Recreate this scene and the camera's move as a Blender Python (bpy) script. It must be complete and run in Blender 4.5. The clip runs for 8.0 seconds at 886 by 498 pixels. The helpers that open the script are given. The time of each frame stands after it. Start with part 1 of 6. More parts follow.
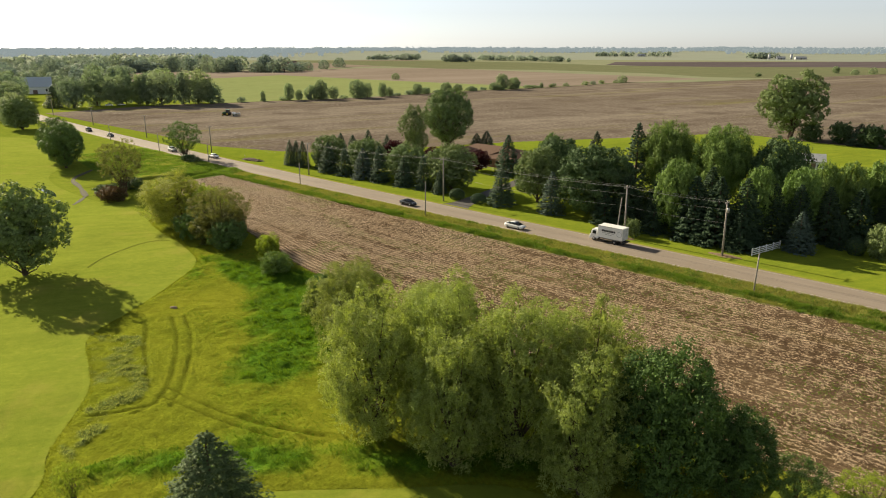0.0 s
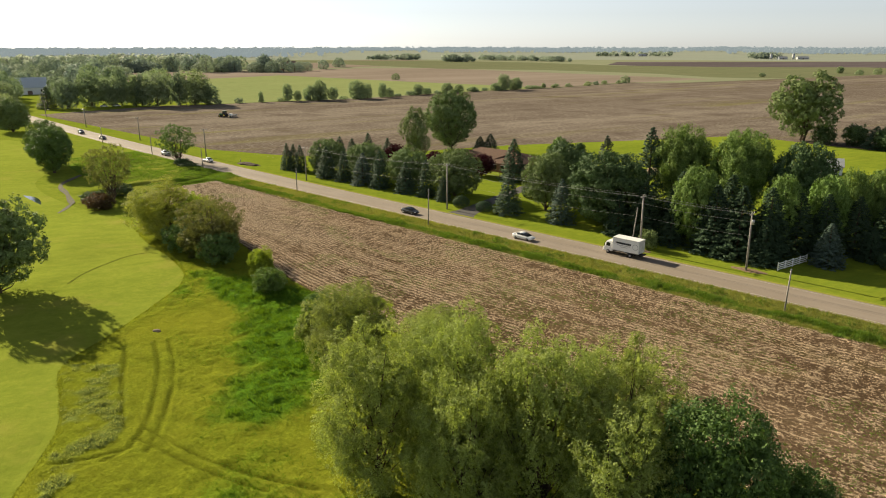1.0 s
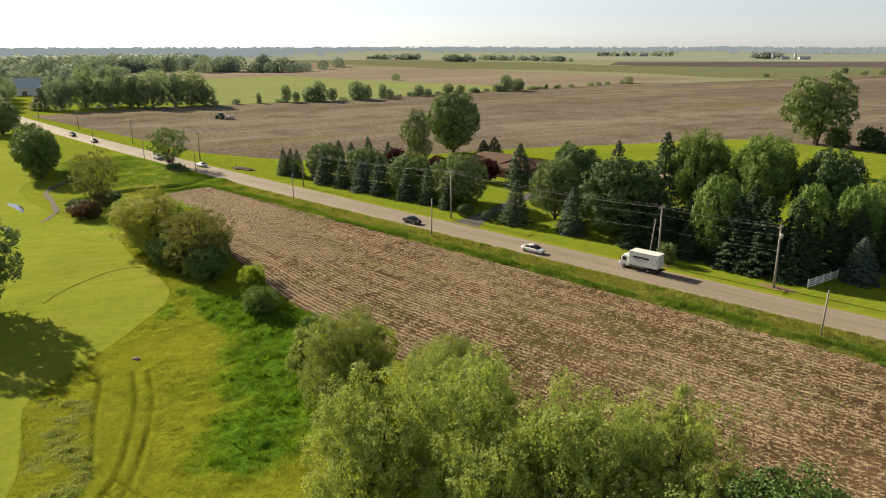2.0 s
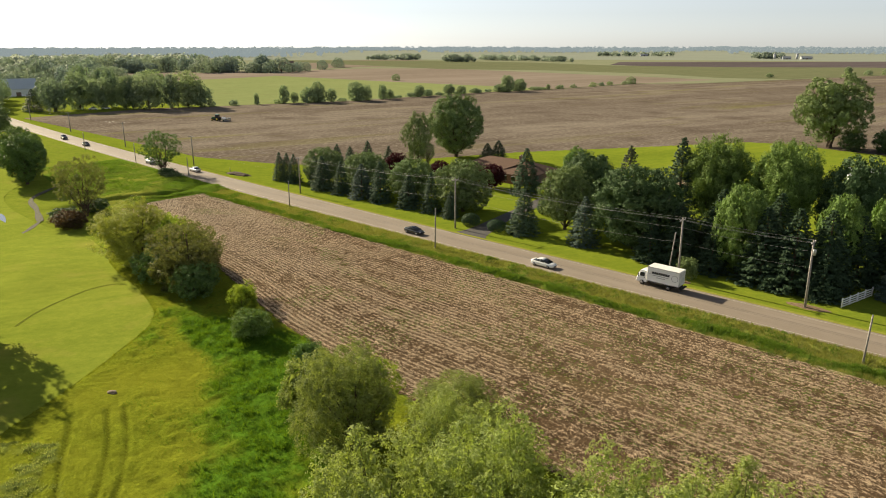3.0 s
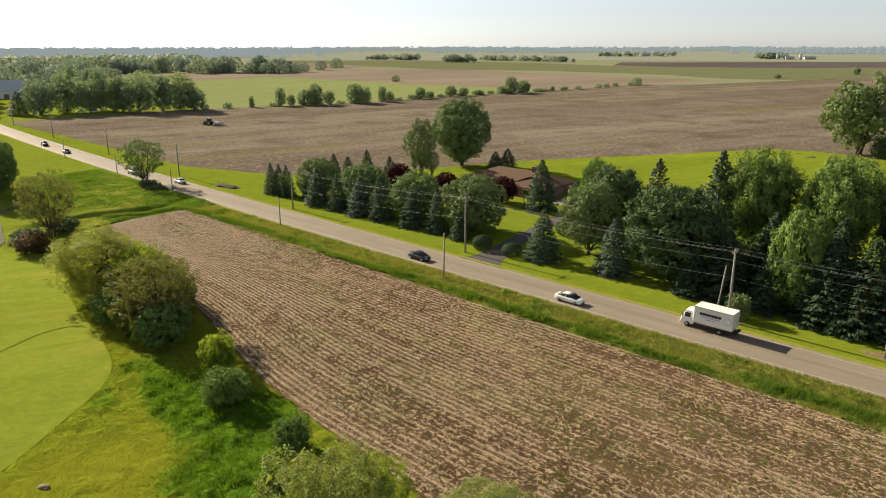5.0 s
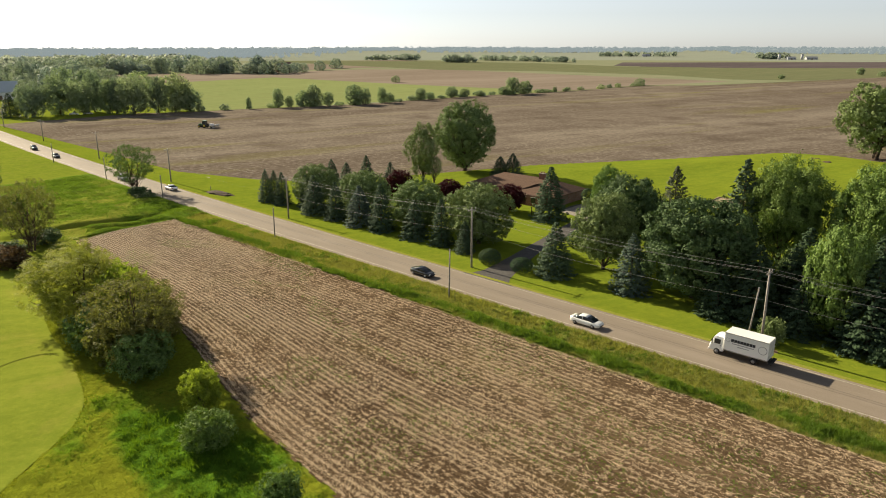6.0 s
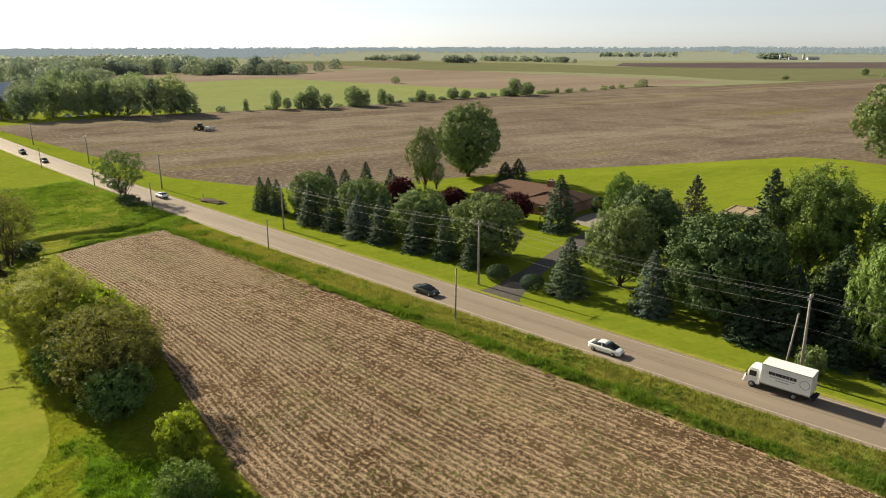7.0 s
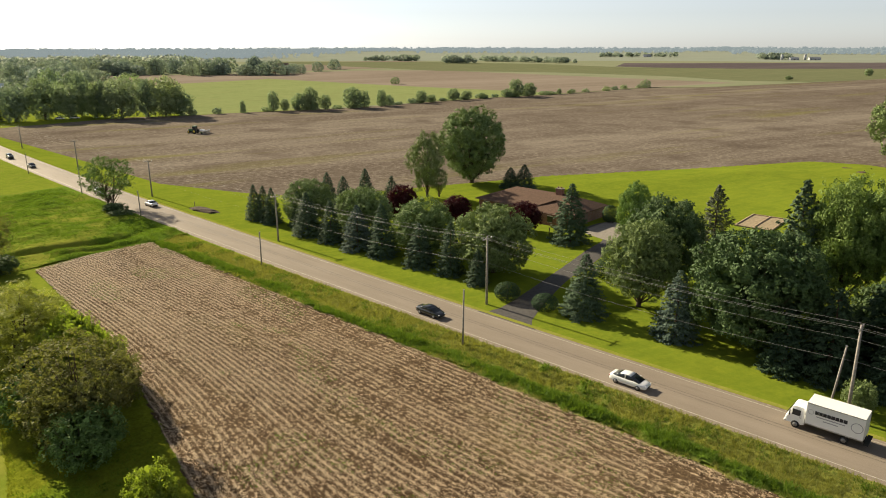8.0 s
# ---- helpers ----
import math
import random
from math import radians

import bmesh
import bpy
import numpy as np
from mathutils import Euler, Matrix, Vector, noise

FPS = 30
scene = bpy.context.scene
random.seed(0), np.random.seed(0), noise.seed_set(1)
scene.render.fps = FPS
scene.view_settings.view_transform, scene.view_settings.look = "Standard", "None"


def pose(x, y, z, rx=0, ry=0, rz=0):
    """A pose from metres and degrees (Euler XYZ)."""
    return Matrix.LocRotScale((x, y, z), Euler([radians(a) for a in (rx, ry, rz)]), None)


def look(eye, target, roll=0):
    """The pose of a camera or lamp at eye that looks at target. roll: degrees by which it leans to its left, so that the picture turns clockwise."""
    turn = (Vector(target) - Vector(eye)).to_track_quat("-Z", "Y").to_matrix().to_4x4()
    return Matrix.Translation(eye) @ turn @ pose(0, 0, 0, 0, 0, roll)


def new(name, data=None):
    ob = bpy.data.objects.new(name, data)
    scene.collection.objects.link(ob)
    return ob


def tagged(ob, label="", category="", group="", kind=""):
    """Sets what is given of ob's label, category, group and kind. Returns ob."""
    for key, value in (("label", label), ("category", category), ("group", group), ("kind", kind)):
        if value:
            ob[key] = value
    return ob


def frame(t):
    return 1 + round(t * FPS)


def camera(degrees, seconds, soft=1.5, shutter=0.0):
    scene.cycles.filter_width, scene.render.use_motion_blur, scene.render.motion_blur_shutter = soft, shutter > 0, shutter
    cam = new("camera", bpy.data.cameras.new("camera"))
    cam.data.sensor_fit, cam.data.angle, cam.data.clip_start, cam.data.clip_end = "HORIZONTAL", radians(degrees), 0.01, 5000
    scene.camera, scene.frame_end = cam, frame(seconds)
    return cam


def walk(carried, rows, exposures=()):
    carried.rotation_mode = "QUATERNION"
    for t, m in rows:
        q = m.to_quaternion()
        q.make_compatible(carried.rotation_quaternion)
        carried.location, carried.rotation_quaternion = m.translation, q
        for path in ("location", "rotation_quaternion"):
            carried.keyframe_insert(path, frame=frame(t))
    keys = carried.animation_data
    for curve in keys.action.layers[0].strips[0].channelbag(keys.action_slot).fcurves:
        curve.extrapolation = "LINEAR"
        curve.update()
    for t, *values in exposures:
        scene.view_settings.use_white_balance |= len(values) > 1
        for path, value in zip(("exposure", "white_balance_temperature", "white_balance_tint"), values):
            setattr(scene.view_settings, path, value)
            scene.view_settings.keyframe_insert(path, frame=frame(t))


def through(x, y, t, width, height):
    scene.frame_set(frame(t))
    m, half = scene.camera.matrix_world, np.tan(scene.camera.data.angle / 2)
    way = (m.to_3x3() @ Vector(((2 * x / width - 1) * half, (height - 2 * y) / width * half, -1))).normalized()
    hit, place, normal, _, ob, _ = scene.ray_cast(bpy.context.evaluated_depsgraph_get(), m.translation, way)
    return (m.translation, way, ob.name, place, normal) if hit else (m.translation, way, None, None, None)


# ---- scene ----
cam = camera(65.5, 8.0, soft=1.0)
# seconds, x, y, z, pitch, roll, yaw
ROWS = [
    (0, 0.00, 0.00, 38.00, -16.619, 0.044, 42.399),
    (0.5, -3.20, 2.86, 38.04, -16.628, 0.043, 42.396),
    (1, -6.41, 5.72, 38.09, -16.636, 0.042, 42.391),
    (1.75, -11.22, 10.02, 38.16, -16.646, 0.042, 42.381),
    (2.5, -16.04, 14.32, 38.24, -16.654, 0.043, 42.367),
    (3, -19.26, 17.20, 38.30, -16.657, 0.045, 42.356),
    (3.5, -22.48, 20.08, 38.36, -16.659, 0.048, 42.343),
    (4, -25.71, 22.96, 38.41, -16.659, 0.051, 42.329),
    (4.5, -28.94, 25.85, 38.48, -16.659, 0.055, 42.314),
    (5.25, -33.79, 30.18, 38.57, -16.656, 0.063, 42.288),
    (6, -38.65, 34.52, 38.67, -16.649, 0.072, 42.258),
    (6.5, -41.89, 37.42, 38.74, -16.644, 0.079, 42.237),
    (7, -45.14, 40.32, 38.82, -16.637, 0.086, 42.214),
    (7.5, -48.39, 43.23, 38.89, -16.629, 0.094, 42.189),
    (8, -51.64, 46.14, 38.97, -16.620, 0.103, 42.163),
]
walk(cam, [(t, pose(x, y, z, 90 + pitch, roll, yaw)) for t, x, y, z, pitch, roll, yaw in ROWS])

# ---- light ----
SUN_HEIGHT, SUN_FROM = 25.5, 180.0  # degrees above the horizon; the side it stands on, counted from +x
world = bpy.data.worlds.new("sky")
scene.world = world
world.use_nodes = True
wn = world.node_tree
sky = wn.nodes.new("ShaderNodeTexSky")
sky.sky_type, sky.sun_disc = "NISHITA", False
sky.sun_elevation, sky.sun_rotation = radians(SUN_HEIGHT), radians(270)
sky.altitude, sky.air_density, sky.dust_density, sky.ozone_density = 200, 0.8, 0.3, 3.0
haze = wn.nodes.new("ShaderNodeHueSaturation")  # a milky, hazy summer sky
haze.inputs["Saturation"].default_value = 0.36
wn.links.new(sky.outputs[0], haze.inputs["Color"])
wn.links.new(haze.outputs[0], wn.nodes["Background"].inputs[0])
wn.nodes["Background"].inputs[1].default_value = 0.055
sun = new("sun", bpy.data.lights.new("sun", "SUN"))
sun.data.energy, sun.data.angle, sun.data.color = 5.0, radians(0.6), (1.0, 0.87, 0.62)
sd = Vector((math.cos(radians(SUN_FROM)), math.sin(radians(SUN_FROM)), math.tan(radians(SUN_HEIGHT)))).normalized()
sun.matrix_world = look(sd * 200, (0, 0, 0))
scene.view_settings.exposure = 1.2


# ---- materials ----
class Mat:
    """A node material with short ways to add and link nodes."""

    def __init__(self, name):
        self.m = bpy.data.materials.new(name)
        self.m.use_nodes = True
        self.t = self.m.node_tree
        self.bsdf = self.t.nodes["Principled BSDF"]
        self.out = self.t.nodes["Material Output"]

    def node(self, kind, **values):
        n = self.t.nodes.new("ShaderNode" + kind)
        for key, value in values.items():
            n.inputs[key.replace("_", " ")].default_value = value
        return n

    def link(self, a, b):
        self.t.links.new(a, b)

    def noise(self, scale, detail=3.0, stretch=None, rough=0.6, turn=0.0):
        n = self.node("TexNoise", Scale=scale, Detail=detail, Roughness=rough)
        geo = self.node("NewGeometry")
        if stretch:
            mp = self.node("Mapping", Scale=[1 / v for v in stretch], Rotation=(0, 0, radians(turn)))
            mp.vector_type = "TEXTURE"
            self.link(geo.outputs["Position"], mp.inputs[0])
            self.link(mp.outputs[0], n.inputs["Vector"])
        else:
            self.link(geo.outputs["Position"], n.inputs["Vector"])
        return n.outputs["Fac"]

    def ramp(self, fac, *stops):
        r = self.node("ValToRGB")
        e = r.color_ramp.elements
        while len(e) < len(stops):
            e.new(0.5)
        for el, (pos, col) in zip(e, stops):
            el.position, el.color = pos, (*col, 1)
        self.link(fac, r.inputs[0])
        return r.outputs[0]

    def mix(self, fac, a, b, blend="MIX"):
        n = self.t.nodes.new("ShaderNodeMix")
        n.data_type, n.blend_type = "RGBA", blend
        for s, v in ((n.inputs[0], fac), (n.inputs[6], a), (n.inputs[7], b)):
            if hasattr(v, "is_linked"):
                self.link(v, s)
            elif isinstance(v, (int, float)):
                s.default_value = v
            else:
                s.default_value = (*v, 1)
        return n.outputs[2]

    def math(self, kind, a, b):
        n = self.t.nodes.new("ShaderNodeMath")
        n.operation = kind
        for s, v in ((n.inputs[0], a), (n.inputs[1], b)):
            if isinstance(v, (int, float)):
                s.default_value = v
            else:
                self.link(v, s)
        return n.outputs[0]

    def bump(self, height, strength=0.5, distance=0.1):
        b = self.node("Bump", Strength=strength, Distance=distance)
        self.link(height, b.inputs["Height"])
        self.link(b.outputs[0], self.bsdf.inputs["Normal"])

    def base(self, col, rough=0.8, metal=0.0, spec=0.3):
        if hasattr(col, "is_linked"):
            self.link(col, self.bsdf.inputs["Base Color"])
        else:
            self.bsdf.inputs["Base Color"].default_value = (*col, 1)
        self.bsdf.inputs["Roughness"].default_value = rough
        self.bsdf.inputs["Metallic"].default_value = metal
        self.bsdf.inputs["Specular IOR Level"].default_value = spec
        return self


def plain(name, col, rough=0.6, metal=0.0, spec=0.4, vary=0.25, scale=1.5):
    k = Mat(name)
    n = k.noise(scale, 4)
    lo, hi = [c * (1 - vary) for c in col], [min(1, c * (1 + vary)) for c in col]
    k.base(k.ramp(n, (0.3, lo), (0.7, hi)), rough, metal, spec)
    return k.m


def leaf(name, col, through=0.4, hue=0.012, bright=0.28, glow=(1.08, 1.15, 0.5), gloss=0.07):
    """Leaves: each leaf its own shade, light shining through."""
    k = Mat(name)
    isl = k.node("NewGeometry").outputs["Random Per Island"]
    ob = k.node("ObjectInfo").outputs["Random"]
    a = [c * (1 - bright) for c in col]
    b = [c * (1 + bright) for c in col]
    b[0] *= 1.03
    c1 = k.ramp(isl, (0.0, a), (0.55, col), (1.0, b))
    hs = k.node("HueSaturation", Saturation=1.0, Value=1.0)
    mp = k.node("MapRange", To_Min=0.5 - hue, To_Max=0.5 + hue * 0.6)
    k.link(ob, mp.inputs["Value"])
    k.link(mp.outputs[0], hs.inputs["Hue"])
    k.link(c1, hs.inputs["Color"])
    k.base(hs.outputs[0], 0.6, 0, gloss)
    tr = k.node("BsdfTranslucent")
    k.link(k.mix(1.0, hs.outputs[0], glow, "MULTIPLY"), tr.inputs[0])
    mx = k.node("MixShader", Fac=through)
    k.link(k.bsdf.outputs[0], mx.inputs[1])
    k.link(tr.outputs[0], mx.inputs[2])
    k.link(mx.outputs[0], k.out.inputs[0])
    return k.m


LEAF = {
    "maple": leaf("maple_leaves", (0.165, 0.222, 0.085), 0.12, glow=(1.05, 1.12, 0.6)),
    "dark": leaf("dark_leaves", (0.082, 0.128, 0.052), 0.1, glow=(1.05, 1.12, 0.6)),
    "bright": leaf("bright_leaves", (0.152, 0.232, 0.062), 0.16, glow=(1.08, 1.12, 0.55)),
    "willow": leaf("willow_leaves", (0.27, 0.325, 0.1), 0.4, 0.012, 0.3, (1.1, 1.13, 0.48)),
    "yellow": leaf("yellow_green_leaves", (0.225, 0.28, 0.045), 0.5),
    "olive": leaf("olive_leaves", (0.275, 0.31, 0.07), 0.42, 0.012, 0.25, (1.15, 1.14, 0.5)),
    "dry": leaf("sparse_olive_leaves", (0.16, 0.165, 0.058), 0.4),
    "brown": leaf("brownish_leaves", (0.1, 0.07, 0.04), 0.35, 0.01, 0.4, (1.1, 0.9, 0.5)),
    "red": leaf("dark_red_leaves", (0.05, 0.014, 0.017), 0.25, 0.01, 0.4, (1.2, 0.6, 0.6)),
    "spruce": leaf("spruce_needles", (0.07, 0.108, 0.062), 0.1, gloss=0.04),
    "grey_spruce": leaf("grey_spruce_needles", (0.1, 0.115, 0.075), 0.12, gloss=0.04),
    # a darkened copy of the spruce needles, with shade put into the colour
    "shade_spruce": leaf("shade_spruce_needles", (0.045, 0.074, 0.039), 0.1, gloss=0.03),
    "yard": leaf("green_spruce_needles", (0.085, 0.125, 0.052), 0.15, gloss=0.04),
    "blue": leaf("blue_spruce_needles", (0.084, 0.12, 0.093), 0.1, gloss=0.04),
    "sage": leaf("sage_leaves", (0.215, 0.255, 0.08), 0.4, 0.012, 0.25, (1.12, 1.12, 0.5)),
    "deep": leaf("deep_green_leaves", (0.088, 0.145, 0.042), 0.2, glow=(1.05, 1.12, 0.5), gloss=0.07),
    "mid": leaf("mid_green_leaves", (0.122, 0.192, 0.06), 0.18, glow=(1.05, 1.12, 0.55)),
    # far foliage is lightened and greyed: distance haze mixed into its colour
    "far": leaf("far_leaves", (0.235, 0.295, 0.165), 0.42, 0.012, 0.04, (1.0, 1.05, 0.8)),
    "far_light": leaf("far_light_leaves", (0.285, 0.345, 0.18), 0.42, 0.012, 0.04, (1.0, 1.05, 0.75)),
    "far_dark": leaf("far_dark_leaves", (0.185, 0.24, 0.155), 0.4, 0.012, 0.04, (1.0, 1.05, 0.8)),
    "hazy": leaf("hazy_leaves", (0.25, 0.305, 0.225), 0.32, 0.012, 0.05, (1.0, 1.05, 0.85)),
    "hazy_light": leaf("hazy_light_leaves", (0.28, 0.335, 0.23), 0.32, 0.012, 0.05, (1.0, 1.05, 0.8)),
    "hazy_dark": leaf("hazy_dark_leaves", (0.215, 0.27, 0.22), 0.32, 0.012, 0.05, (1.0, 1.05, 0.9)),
}
BARK = plain("bark", (0.085, 0.062, 0.045), 0.9, 0, 0.1, 0.45, 6)


def grass_mat(name, lo, mid, hi, fine=3.0, coarse=0.08, dry=(0.2, 0.16, 0.04), dry_amount=0.25, stretch=None, turn=0.0, sheen=0.03):
    k = Mat(name)
    n1 = k.noise(fine, 6, None, 0.75)
    n2 = k.noise(coarse, 4, stretch, 0.6, turn)
    n3 = k.noise(coarse * 3.1, 4)
    n4 = k.noise(coarse * 9, 4, stretch, 0.65, turn)
    c = k.ramp(n1, (0.3, lo), (0.5, mid), (0.7, hi))
    c = k.mix(k.ramp(n2, (0.35, (0, 0, 0)), (0.68, (0.65,) * 3)), c, hi)
    c = k.mix(k.ramp(n4, (0.42, (0, 0, 0)), (0.7, (0.6,) * 3)), c, lo)
    c = k.mix(k.ramp(k.noise(coarse * 6, 5, None, 0.7), (0.5, (0, 0, 0)), (0.7, (0.45,) * 3)), c, [v * 0.85 for v in lo])
    c = k.mix(k.ramp(n3, (0.62 - dry_amount * 0.3, (0, 0, 0)), (0.85, (min(1, dry_amount * 2),) * 3)), c, dry)
    k.base(c, 0.95, 0, 0.0)
    # standing blades catch the low light along the view
    k.bsdf.inputs["Sheen Weight"].default_value = sheen
    k.bsdf.inputs["Sheen Roughness"].default_value = 0.5
    k.bsdf.inputs["Sheen Tint"].default_value = (0.8, 0.85, 0.2, 1)
    k.bump(n1, 0.6, 0.15)
    return k.m


GROUND = grass_mat("rough_grass", (0.093, 0.135, 0.014), (0.140, 0.178, 0.018), (0.186, 0.215, 0.027), 1.2, 0.05, (0.2, 0.18, 0.045), 0.3)
FAIRWAY = grass_mat("mown_fairway", (0.113, 0.152, 0.016), (0.149, 0.186, 0.020), (0.190, 0.218, 0.029), 0.9, 0.035, (0.26, 0.205, 0.055), 0.27, (0.4, 1.3, 1), 62, 0.1)
LAWN = grass_mat("mown_lawn", (0.092, 0.136, 0.013), (0.132, 0.172, 0.015), (0.174, 0.204, 0.019), 1.0, 0.035, (0.16, 0.15, 0.028), 0.14, (0.35, 1.3, 1), 68)
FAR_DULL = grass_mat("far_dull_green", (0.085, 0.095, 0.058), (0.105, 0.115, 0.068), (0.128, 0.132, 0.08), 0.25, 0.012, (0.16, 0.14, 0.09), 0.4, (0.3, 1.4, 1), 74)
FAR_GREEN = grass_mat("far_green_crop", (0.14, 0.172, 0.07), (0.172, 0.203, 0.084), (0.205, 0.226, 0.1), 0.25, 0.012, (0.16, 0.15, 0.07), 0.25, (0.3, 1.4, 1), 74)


def wild_grass(name, dry, lush, weedy):
    """Uncut grass that changes with how it grows: thin and yellowish, lush, weedy, or trodden down."""
    k = Mat(name)
    n1, n2, n3 = k.noise(2.6, 5, None, 0.75), k.noise(0.5, 4, None, 0.65), k.noise(0.09, 3)

    def tone(col):
        lo, hi = [v * 0.58 for v in col], [v * 1.42 for v in col]
        c = k.ramp(n1, (0.3, lo), (0.5, col), (0.7, hi))
        return k.mix(k.ramp(n2, (0.36, (0.55,) * 3), (0.6, (0, 0, 0))), c, lo)

    def grown(name):
        n = k.node("Attribute")
        n.attribute_name = name
        return n.outputs["Fac"]

    c = k.mix(k.ramp(n3, (0.4, (0, 0, 0)), (0.65, (0.5,) * 3)), tone(dry), [dry[0] * 1.3, dry[1] * 1.12, dry[2] * 1.3])
    g = k.math("ADD", grown("growth"), k.math("MULTIPLY", k.math("SUBTRACT", n2, 0.5), 0.7))
    c = k.mix(k.ramp(g, (0.22, (0, 0, 0)), (0.66, (1, 1, 1))), c, tone(lush))
    c = k.mix(grown("weedy"), c, tone(weedy))
    c = k.mix(grown("trodden"), c, [v * 0.34 for v in dry])
    k.base(c, 0.95, 0, 0.0)
    k.bsdf.inputs["Sheen Weight"].default_value = 0.04
    k.bsdf.inputs["Sheen Roughness"].default_value = 0.5
    k.bsdf.inputs["Sheen Tint"].default_value = (0.8, 0.85, 0.25, 1)
    k.bump(n1, 0.9, 0.22)
    return k.m


CREEK = wild_grass("creek_grass", (0.168, 0.198, 0.028), (0.1, 0.165, 0.018), (0.16, 0.18, 0.06))
MEADOW = wild_grass("meadow_grass", (0.145, 0.172, 0.013), (0.069, 0.145, 0.011), (0.125, 0.158, 0.04))
BANK = wild_grass("verge_and_bank_grass", (0.18, 0.198, 0.043), (0.096, 0.158, 0.02), (0.16, 0.18, 0.06))


def soil_mat(name, lo, mid, hi, fine, coarse, stretch, green=0.0, rows=0.0, turn=0.0, clods=0.0):
    """Bare soil with residue: fine grain, long streaks, clods, and rows where the crop stood."""
    k = Mat(name)
    n1 = k.noise(fine, 6, None, 0.75)
    n2 = k.noise(coarse, 4, stretch, 0.6, turn)
    n3 = k.noise(coarse * 5, 5, stretch, 0.65, turn)
    c = k.ramp(n1, (0.32, lo), (0.52, mid), (0.7, hi))
    c = k.mix(k.ramp(k.noise(fine * 0.22, 5, None, 0.7), (0.4, (0.6,) * 3), (0.62, (0, 0, 0))), c, lo)
    c = k.mix(k.ramp(n2, (0.42, (0, 0, 0)), (0.6, (0.7,) * 3)), c, hi)
    c = k.mix(k.ramp(n3, (0.45, (0, 0, 0)), (0.7, (0.5,) * 3)), c, lo)
    if clods:
        n5 = k.noise(clods, 5, None, 0.8)
        c = k.mix(k.ramp(n5, (0.5, (0, 0, 0)), (0.66, (0.8,) * 3)), c, [v * 1.25 for v in hi])
        c = k.mix(k.ramp(n5, (0.3, (0.8,) * 3), (0.46, (0, 0, 0))), c, [v * 0.7 for v in lo])
        n6 = k.noise(clods * 0.08, 5, None, 0.6)
        c = k.mix(k.ramp(n6, (0.5, (0, 0, 0)), (0.68, (0.7,) * 3)), c, lo)
    if rows:
        xyz = k.node("SeparateXYZ")
        k.link(k.node("NewGeometry").outputs["Position"], xyz.inputs[0])
        east = k.math("ADD", xyz.outputs["X"], 110.0)
        one = k.math("TANH", k.math("MULTIPLY", k.math("MINIMUM", east, 0.0), 1 / 40), 0.0)
        two = k.math("TANH", k.math("MULTIPLY", k.math("MAXIMUM", east, 0.0), 1 / 16), 0.0)
        east = k.math("ADD", k.math("MULTIPLY", one, 40.0), k.math("MULTIPLY", two, 16.0))
        fan = k.math("ADD", k.math("MULTIPLY", east, -0.0075), 1.0)
        row = k.math("ADD", k.math("MULTIPLY", xyz.outputs["Y"], fan), k.math("MULTIPLY", east, 0.77))
        row = k.math("ADD", row, k.math("MULTIPLY", k.noise(0.5, 3), 0.2))
        wave = k.math("COSINE", k.math("MULTIPLY", row, 2 * math.pi / rows), 0.0)
        c = k.mix(k.ramp(wave, (0.1, (0.42,) * 3), (0.9, (0, 0, 0))), c, [v * 0.85 for v in lo])
        chaff = k.noise(7.0, 4, (2.2, 0.7, 1), 0.8, -8)
        c = k.mix(k.ramp(chaff, (0.56, (0, 0, 0)), (0.62, (0.6,) * 3)), c, [v * 1.8 for v in hi])
    if green:
        n4 = k.noise(coarse * 2.3, 5, stretch, 0.6, turn)
        c = k.mix(k.ramp(n4, (0.56, (0, 0, 0)), (0.75, (green,) * 3)), c, (0.15, 0.145, 0.03))
    k.base(c, 0.95, 0, 0.0)
    k.bump(n1, 0.5, 0.1)
    return k.m


STUBBLE = soil_mat("stubble_soil", (0.042, 0.027, 0.016), (0.09, 0.059, 0.034), (0.175, 0.122, 0.073), 3.0, 0.06, (0.3, 1, 1), 0.25, 0.76)
# worked soil is tinted bluer, so some distance haze is in its colour
BIG_FIELD = soil_mat("worked_soil", (0.082, 0.064, 0.051), (0.136, 0.112, 0.09), (0.205, 0.175, 0.142), 0.8, 0.016, (0.16, 1.3, 1), 0.65, 0, 74, 0.55)
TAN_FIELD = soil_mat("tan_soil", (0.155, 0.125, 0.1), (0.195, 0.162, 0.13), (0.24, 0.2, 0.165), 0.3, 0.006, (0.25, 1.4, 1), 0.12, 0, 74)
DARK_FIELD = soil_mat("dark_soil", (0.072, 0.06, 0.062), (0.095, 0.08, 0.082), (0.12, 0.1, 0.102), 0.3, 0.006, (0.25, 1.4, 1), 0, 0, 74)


def asphalt():
    k = Mat("asphalt")
    n1, n2, n3 = k.noise(9, 5), k.noise(0.25, 4, (0.25, 1.6, 1)), k.noise(0.9, 5, (0.12, 2.2, 1))
    c = k.ramp(n1, (0.3, (0.165, 0.134, 0.104)), (0.7, (0.235, 0.195, 0.155)))
    c = k.mix(k.ramp(n2, (0.4, (0, 0, 0)), (0.7, (0.6,) * 3)), c, (0.255, 0.214, 0.172))
    c = k.mix(k.ramp(n3, (0.58, (0, 0, 0)), (0.72, (0.5,) * 3)), c, (0.13, 0.106, 0.083))
    k.base(c, 0.85, 0, 0.2)
    k.bump(n1, 0.25, 0.02)
    return k.m


